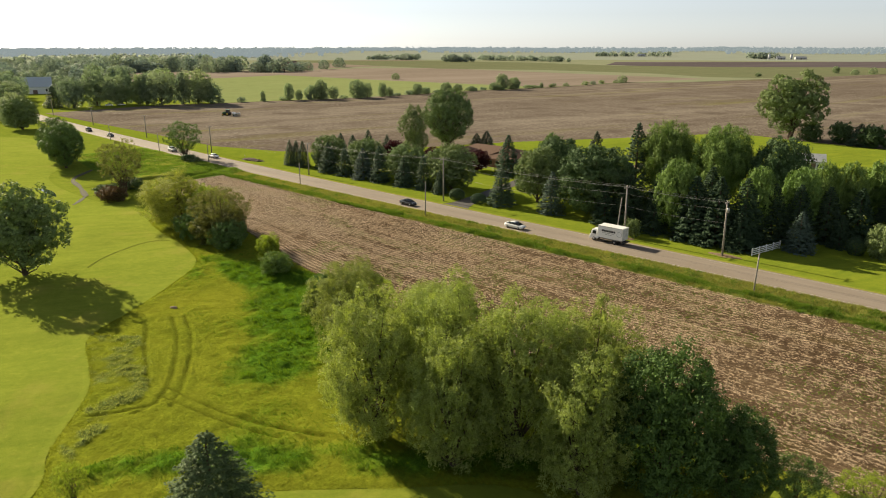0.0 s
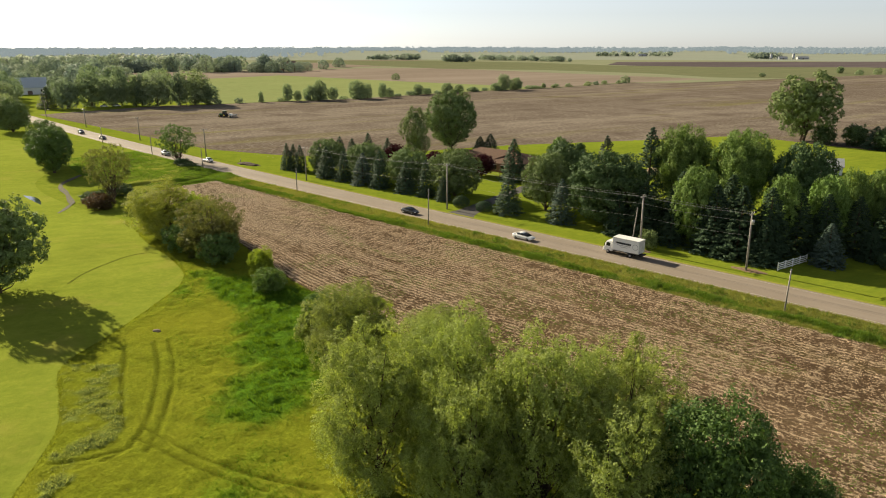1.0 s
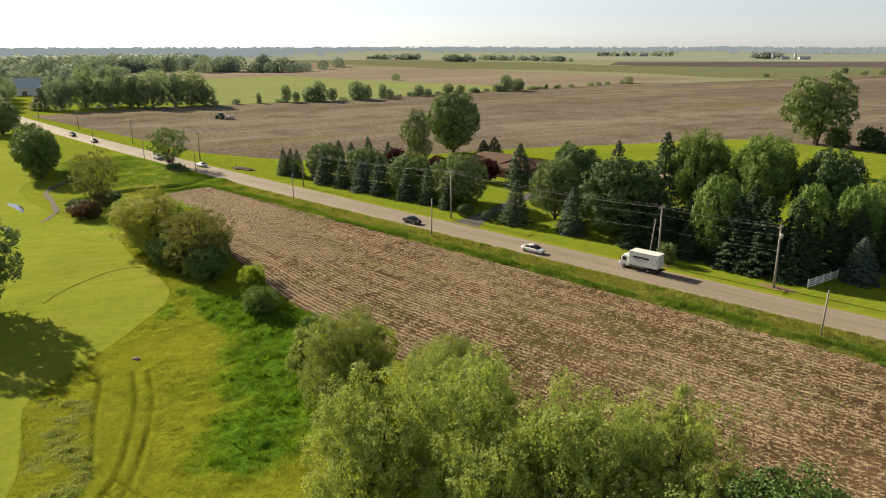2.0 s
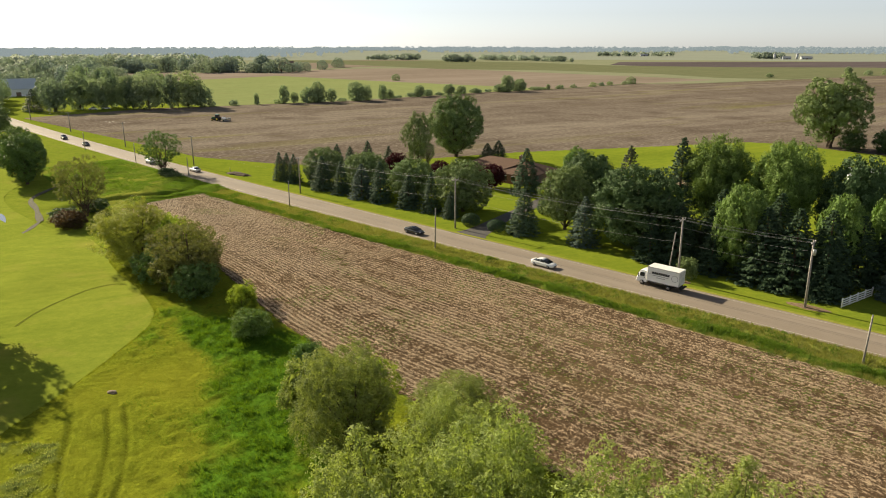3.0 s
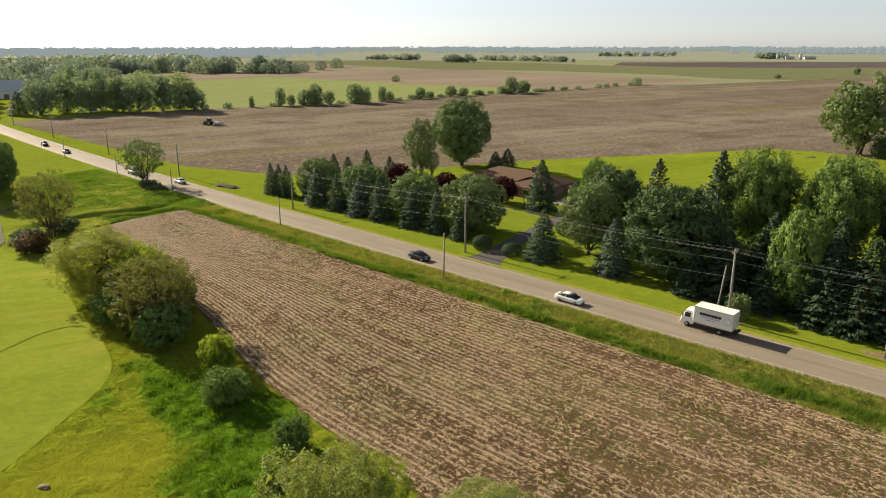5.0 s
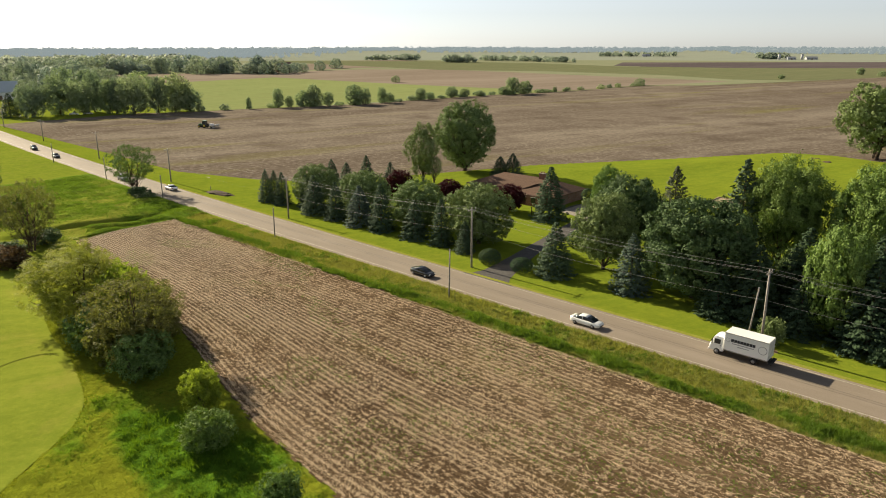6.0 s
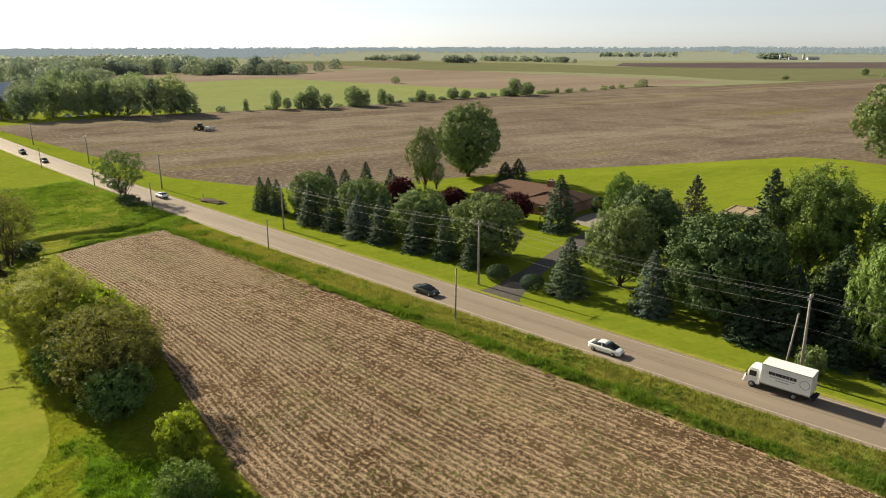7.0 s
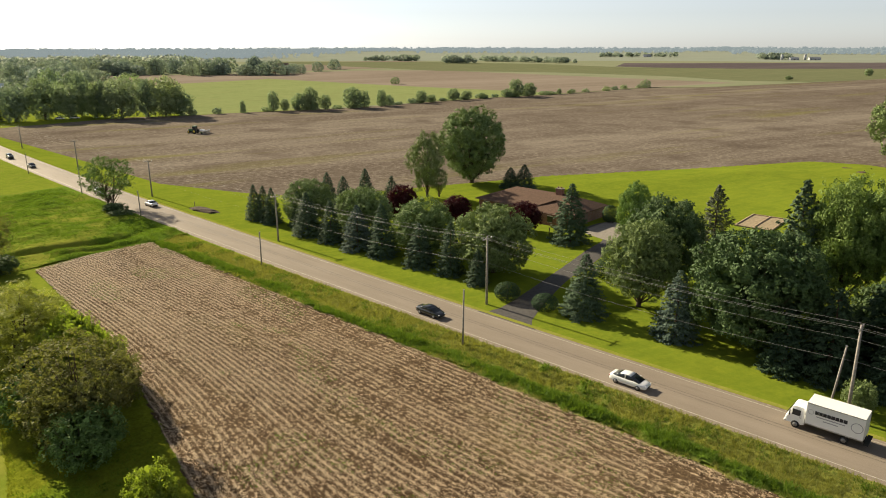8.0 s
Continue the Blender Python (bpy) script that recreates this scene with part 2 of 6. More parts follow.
ASPHALT = asphalt()
TAR = plain("old_tar", (0.07, 0.06, 0.052), 0.6, 0, 0.4)
DRIVE = plain("dark_drive_asphalt", (0.06, 0.055, 0.052), 0.8, 0, 0.3, 0.25)
CONCRETE = plain("concrete", (0.21, 0.185, 0.155), 0.85, 0, 0.3, 0.2)
LINE = plain("road_paint", (0.36, 0.33, 0.28), 0.7, 0, 0.3, 0.25, 2.5)
GRAVEL = plain("gravel", (0.23, 0.19, 0.15), 0.9, 0, 0.2, 0.35, 3)
DIRT = plain("bare_dirt", (0.17, 0.12, 0.075), 0.95, 0, 0.1, 0.35, 2)
WOOD = plain("weathered_pole", (0.27, 0.245, 0.215), 0.85, 0, 0.2, 0.35, 4)
STEEL = plain("galvanised_steel", (0.4, 0.4, 0.4), 0.45, 0.8, 0.5)
WIRE = plain("aluminium_wire", (0.3, 0.29, 0.28), 0.5, 0.3, 0.4)
WHITE = plain("white_paint", (0.78, 0.77, 0.74), 0.5, 0, 0.4, 0.06)
BLACK = plain("black_rubber", (0.02, 0.02, 0.02), 0.8, 0, 0.3)
WATER = Mat("pond_water").base((0.02, 0.03, 0.03), 0.06, 0, 0.6).m


# ---- building helpers ----
def mesh_of(name, verts, faces, material):
    """A mesh from arrays; all faces have the same number of corners."""
    me = bpy.data.meshes.new(name)
    V, F = np.asarray(verts, np.float32), np.asarray(faces, np.int32)
    me.vertices.add(len(V))
    me.vertices.foreach_set("co", V.ravel())
    k = F.shape[1]
    me.loops.add(F.size)
    me.loops.foreach_set("vertex_index", F.ravel())
    me.polygons.add(len(F))
    me.polygons.foreach_set("loop_start", np.arange(len(F), dtype=np.int32) * k)
    me.update(calc_edges=True)
    me.materials.append(material)
    return me


def part(name, bm, material, parent=None, label="", smooth=False):
    """Links a bmesh as one mesh object."""
    me = bpy.data.meshes.new(name)
    bm.to_mesh(me)
    bm.free()
    me.materials.append(material)
    if smooth:
        for f in me.polygons:
            f.use_smooth = True
    ob = new(name, me)
    ob.parent = parent
    return tagged(ob, label)


def piece(name, me, parent=None, at=(0, 0, 0), turn=(0, 0, 0), size=(1, 1, 1), label=""):
    ob = new(name, me)
    ob.parent = parent
    ob.matrix_basis = Matrix.LocRotScale(at, Euler([radians(a) for a in turn]), size)
    return tagged(ob, label)


def box(x0, x1, y0, y1, z0, z1, bevel=0.0, bm=None):
    own = bm or bmesh.new()
    r = bmesh.ops.create_cube(own, size=1, matrix=Matrix.LocRotScale(((x0 + x1) / 2, (y0 + y1) / 2, (z0 + z1) / 2), None, (x1 - x0, y1 - y0, z1 - z0)))
    if bevel:
        edges = list({e for v in r["verts"] for e in v.link_edges})
        bmesh.ops.bevel(own, geom=edges, offset=bevel, segments=2, affect="EDGES", profile=0.6)
    return own


def tube(points, radii, sides=8):
    """A tapered tube along points: vertices and quads, capped by shrinking."""
    pts = [Vector(q) for q in points]
    V, F = [], []
    for i, q in enumerate(pts):
        d = (pts[min(i + 1, len(pts) - 1)] - pts[max(i - 1, 0)]).normalized()
        a = d.orthogonal().normalized() if abs(d.z) < 0.9 else Vector((1, 0, 0)) - d * d.x
        a.normalize()
        b = d.cross(a)
        for j in range(sides):
            w = 2 * math.pi * j / sides
            V.append(q + (a * math.cos(w) + b * math.sin(w)) * radii[i])
        if i:
            o = (i - 1) * sides
            F += [(o + j, o + (j + 1) % sides, o + sides + (j + 1) % sides, o + sides + j) for j in range(sides)]
    return V, F


def joined(parts):
    V, F = [], []
    for v, f in parts:
        o = len(V)
        V += [tuple(q) for q in v]
        F += [tuple(i + o for i in face) for face in f]
    return V, F


def pole_part(name, points, radii, material, parent, sides=10, label=""):
    V, F = tube(points, radii, sides)
    bm = bmesh.new()
    vs = [bm.verts.new(v) for v in V]
    for f in F:
        bm.faces.new([vs[i] for i in f])
    bm.faces.new(vs[-sides:])
    bm.faces.new(list(reversed(vs[:sides])))
    return part(name, bm, material, parent, label, True)


def smooth_loop(points, n=6):
    """A closed line rounded through its points (Catmull-Rom)."""
    out, k = [], len(points)
    for i in range(k):
        p0, p1, p2, p3 = (np.array(points[(i + j) % k], float) for j in (-1, 0, 1, 2))
        for s in np.linspace(0, 1, n, endpoint=False):
            out.append(tuple(0.5 * (2 * p1 + (p2 - p0) * s + (2 * p0 - 5 * p1 + 4 * p2 - p3) * s**2 + (3 * p1 - p0 - 3 * p2 + p3) * s**3)))
    return out


def sheet(name, outline, z, material, label, category="ground", thick=0.0):
    """A flat piece of ground with its outline, closed at the edge when it has thickness."""
    bm = bmesh.new()
    vs = [bm.verts.new((x, y, z)) for x, y in outline]
    f = bm.faces.new(vs)
    if f.normal.z < 0:
        f.normal_flip()
    bm.normal_update()
    if f.normal.z < 0:
        bmesh.ops.reverse_faces(bm, faces=[f])
    if thick:
        r = bmesh.ops.extrude_edge_only(bm, edges=list(f.edges))
        for v in r["geom"]:
            if isinstance(v, bmesh.types.BMVert):
                v.co.z -= thick
    bmesh.ops.triangulate(bm, faces=[f])
    return tagged(part(name, bm, material), label, category, kind="structure")


def inside(P, poly):
    """Which of the points lie inside the outline."""
    x, y = P[:, 0], P[:, 1]
    r = np.zeros(len(P), bool)
    q = np.asarray(poly, float)
    for (x0, y0), (x1, y1) in zip(q, np.roll(q, -1, 0)):
        c = (y0 > y) != (y1 > y)
        r ^= c & (x < (x1 - x0) * (y - y0) / (y1 - y0 + 1e-12) + x0)
    return r


# ---- the plan ----
def road_y(x):
    """The middle of the road: straight, then bending gently away."""
    if x > -70:
        return 117.7
    d = min(-70 - x, 360)
    return 117.7 + 14.0 * (d / 356) ** 2 + 0.0795 * max(0, -70 - x - 360)


FIELD = [(-187, 106.5), (-187.5, 96), (-185, 84), (-158, 81), (-127, 76.3), (-98, 69), (-72, 66), (-40, 64.5), (-10, 62), (60, 56), (60, 105.5), (-30, 105.2), (-110, 105.8)]
FAIR = smooth_loop([(-93, 31), (-84, 27.5), (-77, 24.5), (-68, 17.5), (-60, 12), (-50, -10), (-70, -60), (-160, -60), (-230, 20), (-330, 60), (-330, 95), (-262, 92), (-222, 70), (-186, 66), (-163, 68.5), (-140, 63.5), (-126, 61.5), (-113, 57.5), (-105, 48.5), (-99, 40)])
LAWN_EDGE = [(-440, 141), (-312, 139), (-245, 137), (-216, 146), (-197, 156), (-182, 190), (-167, 223), (-140, 264), (-116, 304), (-100, 309), (-80, 303), (-52, 300), (60, 296), (160, 290), (160, 122.2), (-60, 122.2), (-110, 122.6), (-160, 123.4), (-200, 124.6), (-240, 126.2), (-300, 128.3), (-370, 132.6)]
HEDGE = [(-424, 242), (-420, 262), (-405, 304), (-392, 335), (-388, 385), (-386, 424), (-376, 470), (-360, 530), (-355, 570), (-346, 655), (-303, 700), (-196, 1040), (-60, 1450)]


def ditch(x, y):
    """How deep the ground lies below the plain."""
    d = 0.45 * np.exp(-((y - 109.3) / 1.6) ** 2) / (1 + np.exp((x - 150) / 5)) / (1 + np.exp((-192 - x) / 3))
    cx = -196.5 + 1.6 * np.sin(y / 7.0)
    d += 0.7 * np.exp(-((x + 190.0 - 0.4 * np.sin(y / 5.0)) / 1.2) ** 2) / (1 + np.exp((y - 106) / 1.0)) / (1 + np.exp((87 - y) / 1.3))
    d += 1.6 * np.exp(-((x - cx) / 1.5) ** 2) / (1 + np.exp((y - 106) / 1.5)) / (1 + np.exp((76 - y) / 2))
    return d


def swell(x, y, scale, seed=0):
    """Smooth uneven heights between -1 and 1."""
    u, v = np.asarray(x, float) / scale + 0.31 * seed, np.asarray(y, float) / scale - 0.17 * seed
    i, j = np.floor(u).astype(np.int64), np.floor(v).astype(np.int64)
    f, g = u - i, v - j
    f, g = f * f * (3 - 2 * f), g * g * (3 - 2 * g)

    def at(a, b):
        h = (a * 73856093 ^ b * 19349663 ^ (seed + 7) * 83492791) & 0xFFFFFF
        h = (h * 1103515245 + 12345) & 0x7FFFFFFF
        return ((h >> 8) & 0xFFFF) / 32767.5 - 1

    return (at(i, j) * (1 - f) + at(i + 1, j) * f) * (1 - g) + (at(i, j + 1) * (1 - f) + at(i + 1, j + 1) * f) * g


def from_line(x, y, line, reach=9.0):
    """How far points lie from a line, up to a reach."""
    q = np.asarray(line, float)
    p = np.stack([np.ravel(x), np.ravel(y)], 1)
    d = np.full(len(p), reach)
    for a, b in zip(q[:-1], q[1:]):
        n = np.where((p > np.minimum(a, b) - reach).all(1) & (p < np.maximum(a, b) + reach).all(1))[0]
        t = np.clip(((p[n] - a) @ (b - a)) / max(1e-9, (b - a) @ (b - a)), 0, 1)
        d[n] = np.minimum(d[n], np.linalg.norm(p[n] - a - t[:, None] * (b - a), axis=1))
    return d.reshape(np.shape(x))


def relief(name, xs, ys, height, keep, material, label, category, grown=None):
    """Uneven ground as one mesh: its height, where it lies, and how things grow on it."""
    X, Y = np.meshgrid(xs, ys)
    ny, nx = X.shape
    i = (np.arange(ny - 1)[:, None] * nx + np.arange(nx - 1)[None]).ravel()
    Q = np.stack([i, i + 1, i + nx + 1, i + nx], 1)
    P = np.stack([X, Y, height(X, Y)], -1).reshape(-1, 3)
    Q = Q[keep(P[Q].mean(1)[:, :2])]
    used = np.unique(Q)
    place = np.zeros(len(P), np.int64)
    place[used] = np.arange(len(used))
    P, Q = P[used], place[Q]
    me = mesh_of(name, P, Q, material)
    me.polygons.foreach_set("use_smooth", np.ones(len(Q), bool))
    for key, values in (grown(P[:, 0], P[:, 1]) if grown else {}).items():
        me.attributes.new(key, "FLOAT", "POINT").data.foreach_set("value", np.asarray(values, np.float32))
    return tagged(new(name, me), label, category, kind="structure")


def build_ground():
    """One sheet to the horizon, finer near the camera's way."""
    fx = np.concatenate([[-4900, -3800, -2800, -2000, -1400, -1000, -760, -600, -480, -400, -340, -300, -270], np.arange(-250, 26, 1.0), [30, 40, 60, 90, 140, 220, 350, 600, 1000, 1800, 3000, 4900]])
    fy = np.concatenate([[-4900, -2800, -1500, -800, -400, -200, -100, -60, -40, -30], np.arange(-20, 126, 1.0), [130, 140, 160, 200, 260, 330, 420, 550, 750, 1000, 1400, 2000, 2800, 3800, 4900]])
    X, Y = np.meshgrid(fx, fy)
    Z = -ditch(X, Y)
    bump = np.array([noise.noise((x * 0.13, y * 0.13, 0.5)) for x, y in zip(X.ravel(), Y.ravel())]).reshape(X.shape)
    near = (X > -260) & (X < 30) & (Y > -20) & (Y < 113)
    Z = Z + np.where(near, np.minimum(bump * 0.1 - 0.05, -0.005), 0)
    nx, ny = len(fx), len(fy)
    i = (np.arange(ny - 1)[:, None] * nx + np.arange(nx - 1)[None]).ravel()
    ob = new("ground", mesh_of("ground", np.stack([X, Y, Z], -1).reshape(-1, 3), np.stack([i, i + 1, i + nx + 1, i + nx], 1), GROUND))
    return tagged(ob, "uneven rough green grassland reaching to the horizon", "ground", kind="structure")


build_ground()


def row_swing(x):
    """How far the rows have swung at a place along the field."""
    u = x + 110
    return 40 * np.tanh(np.minimum(u, 0) / 40) + 16 * np.tanh(np.maximum(u, 0) / 16)


def row_of(x, y):
    """The row coordinate: rows follow the road on one side and swing towards the meadow on the other."""
    e = row_swing(x)
    return y * (1 - 0.0075 * e) + 0.77 * e


def row_y(x, row):
    e = row_swing(x)
    return (row - 0.77 * e) / (1 - 0.0075 * e)


def build_field():
    """Harvested field: low ridges along the rows, sloping off at the edges."""
    ys = np.arange(56, 106.6, 0.19)
    xs = np.arange(-188, 61, 1.1)
    X, Y = np.meshgrid(xs, ys)
    wob = np.array([noise.noise((x * 0.05, y * 0.3, 2.0)) for x, y in zip(X.ravel(), Y.ravel())]).reshape(X.shape)
    fine = np.array([noise.noise((x * 1.7, y * 2.1, 7.0)) for x, y in zip(X.ravel(), Y.ravel())]).reshape(X.shape)
    Z = 0.05 + 0.036 * np.cos(2 * math.pi * (row_of(X, Y) + 0.2 * wob) / 0.76) + 0.035 * fine
    ny, nx = X.shape
    i = (np.arange(ny - 1)[:, None] * nx + np.arange(nx - 1)[None]).ravel()
    Q = np.stack([i, i + 1, i + nx + 1, i + nx], 1)
    P = np.stack([X, Y, Z], -1).reshape(-1, 3)
    mid = P[Q].mean(1)
    Q = Q[inside(mid + np.stack([fine.ravel()[Q[:, 0]] * 0.8, fine.ravel()[Q[:, 1]] * 0.8, 0 * mid[:, 0]], 1), FIELD)]
    ob = new("stubble_field", mesh_of("stubble_field", P, Q, STUBBLE))
    return tagged(ob, "brown harvested crop field with rows of pale stubble", "field", kind="structure")


build_field()


def strip(name, x_from, x_to, off0, off1, z, material, label, category, step=5.0, thick=0.0):
    """A band that follows the road at a distance from its middle."""
    xs = np.arange(x_from, x_to + step, step)
    a = [(x, road_y(x) + off0) for x in xs]
    b = [(x, road_y(x) + off1) for x in xs]
    V = [(x, y, z) for x, y in a] + [(x, y, z) for x, y in b]
    n = len(xs)
    F = [(i, i + 1, n + i + 1, n + i) for i in range(n - 1)]
    if thick:
        V += [(x, y - 0.25, z - thick) for x, y in a] + [(x, y + 0.25, z - thick) for x, y in b]
        F += [(2 * n + i, 2 * n + i + 1, i + 1, i) for i in range(n - 1)] + [(n + i, n + i + 1, 3 * n + i + 1, 3 * n + i) for i in range(n - 1)]
    ob = new(name, mesh_of(name, V, F, material))
    return tagged(ob, label, category, kind="structure")


strip("road_shoulder", -1300, 160, -4.3, 4.3, 0.07, GRAVEL, "narrow gravel shoulder along the road", "road", thick=0.15)
strip("road", -1300, 160, -3.85, 3.85, 0.1, ASPHALT, "worn pale grey asphalt country road", "road", thick=0.12)
strip("edge_line", -700, 160, -3.5, -3.39, 0.106, LINE, "worn white edge line on the road", "road marking")
strip("edge_line", -700, 160, 3.39, 3.5, 0.106, LINE, "worn white edge line on the road", "road marking")
strip("tar_seam", -260, 160, -0.16, -0.09, 0.106, TAR, "dark tar seam along the road's middle", "road marking")
strip("tar_seam", -260, 160, 0.42, 0.5, 0.106, TAR, "dark tar seam along the road's middle", "road marking")
sheet("lawn", LAWN_EDGE, 0.05, LAWN, "bright green mown lawn round the farmhouse", "lawn", 0.1)
BIG = [(-436, 141.2)] + LAWN_EDGE[1:15] + [(400, 280), (900, 300), (1400, 1500), (-60, 1445)] + HEDGE[::-1][1:] + [(-440, 215)]
sheet("worked_field", BIG, 0.02, BIG_FIELD, "wide bare brown worked field", "field", 0.0)
# paled and greyed: distance haze is put into the farmland's colour
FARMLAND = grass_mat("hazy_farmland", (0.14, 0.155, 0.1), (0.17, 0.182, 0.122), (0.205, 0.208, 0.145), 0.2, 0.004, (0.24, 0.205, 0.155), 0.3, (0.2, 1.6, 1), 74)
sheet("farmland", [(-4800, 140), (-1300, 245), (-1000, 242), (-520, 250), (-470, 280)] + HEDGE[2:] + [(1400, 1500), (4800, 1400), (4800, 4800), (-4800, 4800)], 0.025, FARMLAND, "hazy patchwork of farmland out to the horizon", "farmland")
# paler still, with the far plain's haze painted in
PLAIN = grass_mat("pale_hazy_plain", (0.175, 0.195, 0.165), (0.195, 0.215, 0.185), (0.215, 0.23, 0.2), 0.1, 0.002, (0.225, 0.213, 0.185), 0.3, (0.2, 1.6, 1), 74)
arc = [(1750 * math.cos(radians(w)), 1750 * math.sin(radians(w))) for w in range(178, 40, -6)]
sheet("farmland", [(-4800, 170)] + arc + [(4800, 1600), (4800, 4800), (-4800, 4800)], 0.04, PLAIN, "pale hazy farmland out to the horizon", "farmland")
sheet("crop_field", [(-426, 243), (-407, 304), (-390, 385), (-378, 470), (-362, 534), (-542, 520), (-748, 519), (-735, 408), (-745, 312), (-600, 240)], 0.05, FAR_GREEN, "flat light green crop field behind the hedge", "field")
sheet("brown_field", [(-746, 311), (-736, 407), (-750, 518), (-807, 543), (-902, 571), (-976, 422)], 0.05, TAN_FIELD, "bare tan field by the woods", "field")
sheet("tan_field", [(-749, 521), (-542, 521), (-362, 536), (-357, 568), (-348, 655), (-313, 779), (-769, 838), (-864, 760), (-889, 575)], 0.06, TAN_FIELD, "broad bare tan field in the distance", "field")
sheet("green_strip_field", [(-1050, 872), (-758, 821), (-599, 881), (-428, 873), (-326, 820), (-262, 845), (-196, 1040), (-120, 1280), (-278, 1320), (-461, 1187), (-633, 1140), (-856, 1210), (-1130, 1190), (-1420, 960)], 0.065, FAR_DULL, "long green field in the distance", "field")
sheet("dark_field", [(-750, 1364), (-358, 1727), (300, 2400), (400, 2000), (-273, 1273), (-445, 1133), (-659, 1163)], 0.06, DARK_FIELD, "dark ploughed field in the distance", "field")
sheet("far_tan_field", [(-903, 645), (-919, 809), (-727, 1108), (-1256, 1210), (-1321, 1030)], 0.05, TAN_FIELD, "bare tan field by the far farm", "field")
LAWN_LINE = LAWN_EDGE + LAWN_EDGE[:1]


def lawn_z(x, y):
    """Low swells of the wide lawn behind the house."""
    f = np.clip(from_line(x, y, LAWN_LINE, 14.0) / 14.0, 0, 1) * np.clip((y - 214) / 14, 0, 1)
    return 0.02 + f * (0.6 + 0.5 * swell(x, y, 26, 31) + 0.2 * swell(x, y, 9, 32))


relief("lawn_swell", np.arange(-190, 40, 1.5), np.arange(212, 308, 1.5), lawn_z, lambda q: inside(q, LAWN_EDGE), LAWN, "gently swelling mown lawn behind the house", "lawn")
sheet("driveway", smooth_loop([(-114.0, 121.3), (-102.0, 121.3), (-105.0, 124.4), (-110.5, 142), (-112.5, 155), (-115, 168), (-117.5, 181), (-126, 183), (-126, 172.5), (-119.5, 170.5), (-117.5, 160), (-114.8, 146), (-111.4, 125)], 4), 0.075, DRIVE, "dark asphalt driveway to the house", "driveway", 0.05)
sheet("garage_apron", [(-126, 172), (-117.6, 169.5), (-115.8, 181.5), (-126, 185)], 0.09, CONCRETE, "pale concrete apron before the garage", "pavement", 0.06)


FAIR_LINE = list(FAIR) + [FAIR[0]]


def fair_z(x, y):
    """The fairway's gentle mounds."""
    near = np.clip(from_line(x, y, FAIR_LINE, 12.0) / 12.0, 0, 1)
    return -0.03 + 0.2 * near + near * np.clip((np.asarray(x) + 175) / 20, 0, 1) * (0.45 + 0.45 * swell(x, y, 17, 2) + 0.12 * swell(x, y, 6, 5))


relief("fairway", np.arange(-331, -48, 0.8), np.arange(-61, 97, 0.8), fair_z, lambda q: inside(q, FAIR) & (from_line(q[:, 0], q[:, 1], FAIR_LINE, 2.0) > 0.5), FAIRWAY, "bright mown golf fairway grass", "lawn")
sheet("fairway_edge", FAIR, 0.026, FAIRWAY, "mown edge of the golf fairway", "lawn")
TRACKS = (
    [(-91.5, 42), (-89.2, 41.1), (-85.4, 39.6), (-82.5, 38.2), (-78.2, 35.8), (-73.8, 33), (-70.8, 30.6), (-69.1, 28.7), (-68.4, 26)],
    [(-90.5, 43.4), (-87.8, 42.4), (-84, 40.9), (-81.1, 39.4), (-76.9, 37), (-72.6, 34.1), (-69.4, 31.5), (-67, 29.5)],
    [(-91.5, 38.2), (-89.5, 37.3), (-83.8, 34.4), (-77.6, 31.7), (-74, 30.2)],
    [(-71.7, 31.4), (-66.3, 31.9), (-61.4, 32.8), (-57.3, 33.9), (-53, 35.5), (-50, 37)],
    [(-70.3, 29.9), (-65.4, 30.7), (-61.6, 31.4), (-57.2, 32.4), (-53, 33.8)],
    [(-71.5, 22.4), (-70.5, 24.2), (-69.4, 26.4), (-68.9, 28.9)],
)
MOWN = smooth_loop([(-48.5, 24), (-46.8, 27.9), (-38.7, 36), (-31.4, 43), (-20, 46), (0, 52), (18, 44), (12, 26), (-20, 10), (-38, 14)])
WEED_BED = [(-94, 31), (-88, 35.5), (-80, 33), (-73.7, 29.5), (-70, 25), (-65, 19), (-62, 16), (-66, 17.5), (-72, 22.3), (-78, 25.8)]


def lush_at(x, y):
    """How lush the meadow grows: deepest along the field and at the foot of the willows."""
    g = 0.95 * np.exp(-(((x + 94) / 17) ** 2 + ((y - 61.5) / 7.5) ** 2)) + 0.85 * np.exp(-(((x + 76) / 13) ** 2 + ((y - 53) / 6.5) ** 2))
    g += 0.8 * np.exp(-(((x + 107) / 9) ** 2 + ((y - 58) / 5) ** 2)) + 0.6 * np.exp(-(((y - x - 81) / 4.5) ** 2)) * (x > -62)
    g += 0.75 * np.exp(-(((x + 68 + 0.55 * (y - 44)) / 6.5) ** 2 + ((y - 44) / 9) ** 2))
    g -= 0.6 * np.exp(-((from_line(x, y, [(-110, 58), (-99.5, 55.3), (-87, 48)], 9.0) / 2.4) ** 2))
    return g + 0.26 * swell(x, y, 9, 3) + 0.18 * swell(x, y, 3.2, 4) - 0.05


def trod_at(x, y):
    d = np.min([from_line(x, y, t, 2.0) for t in TRACKS], axis=0)
    return d, np.exp(-((d / 0.2) ** 2)) * np.clip(0.9 + 0.5 * swell(x, y, 2.5, 9), 0, 1)


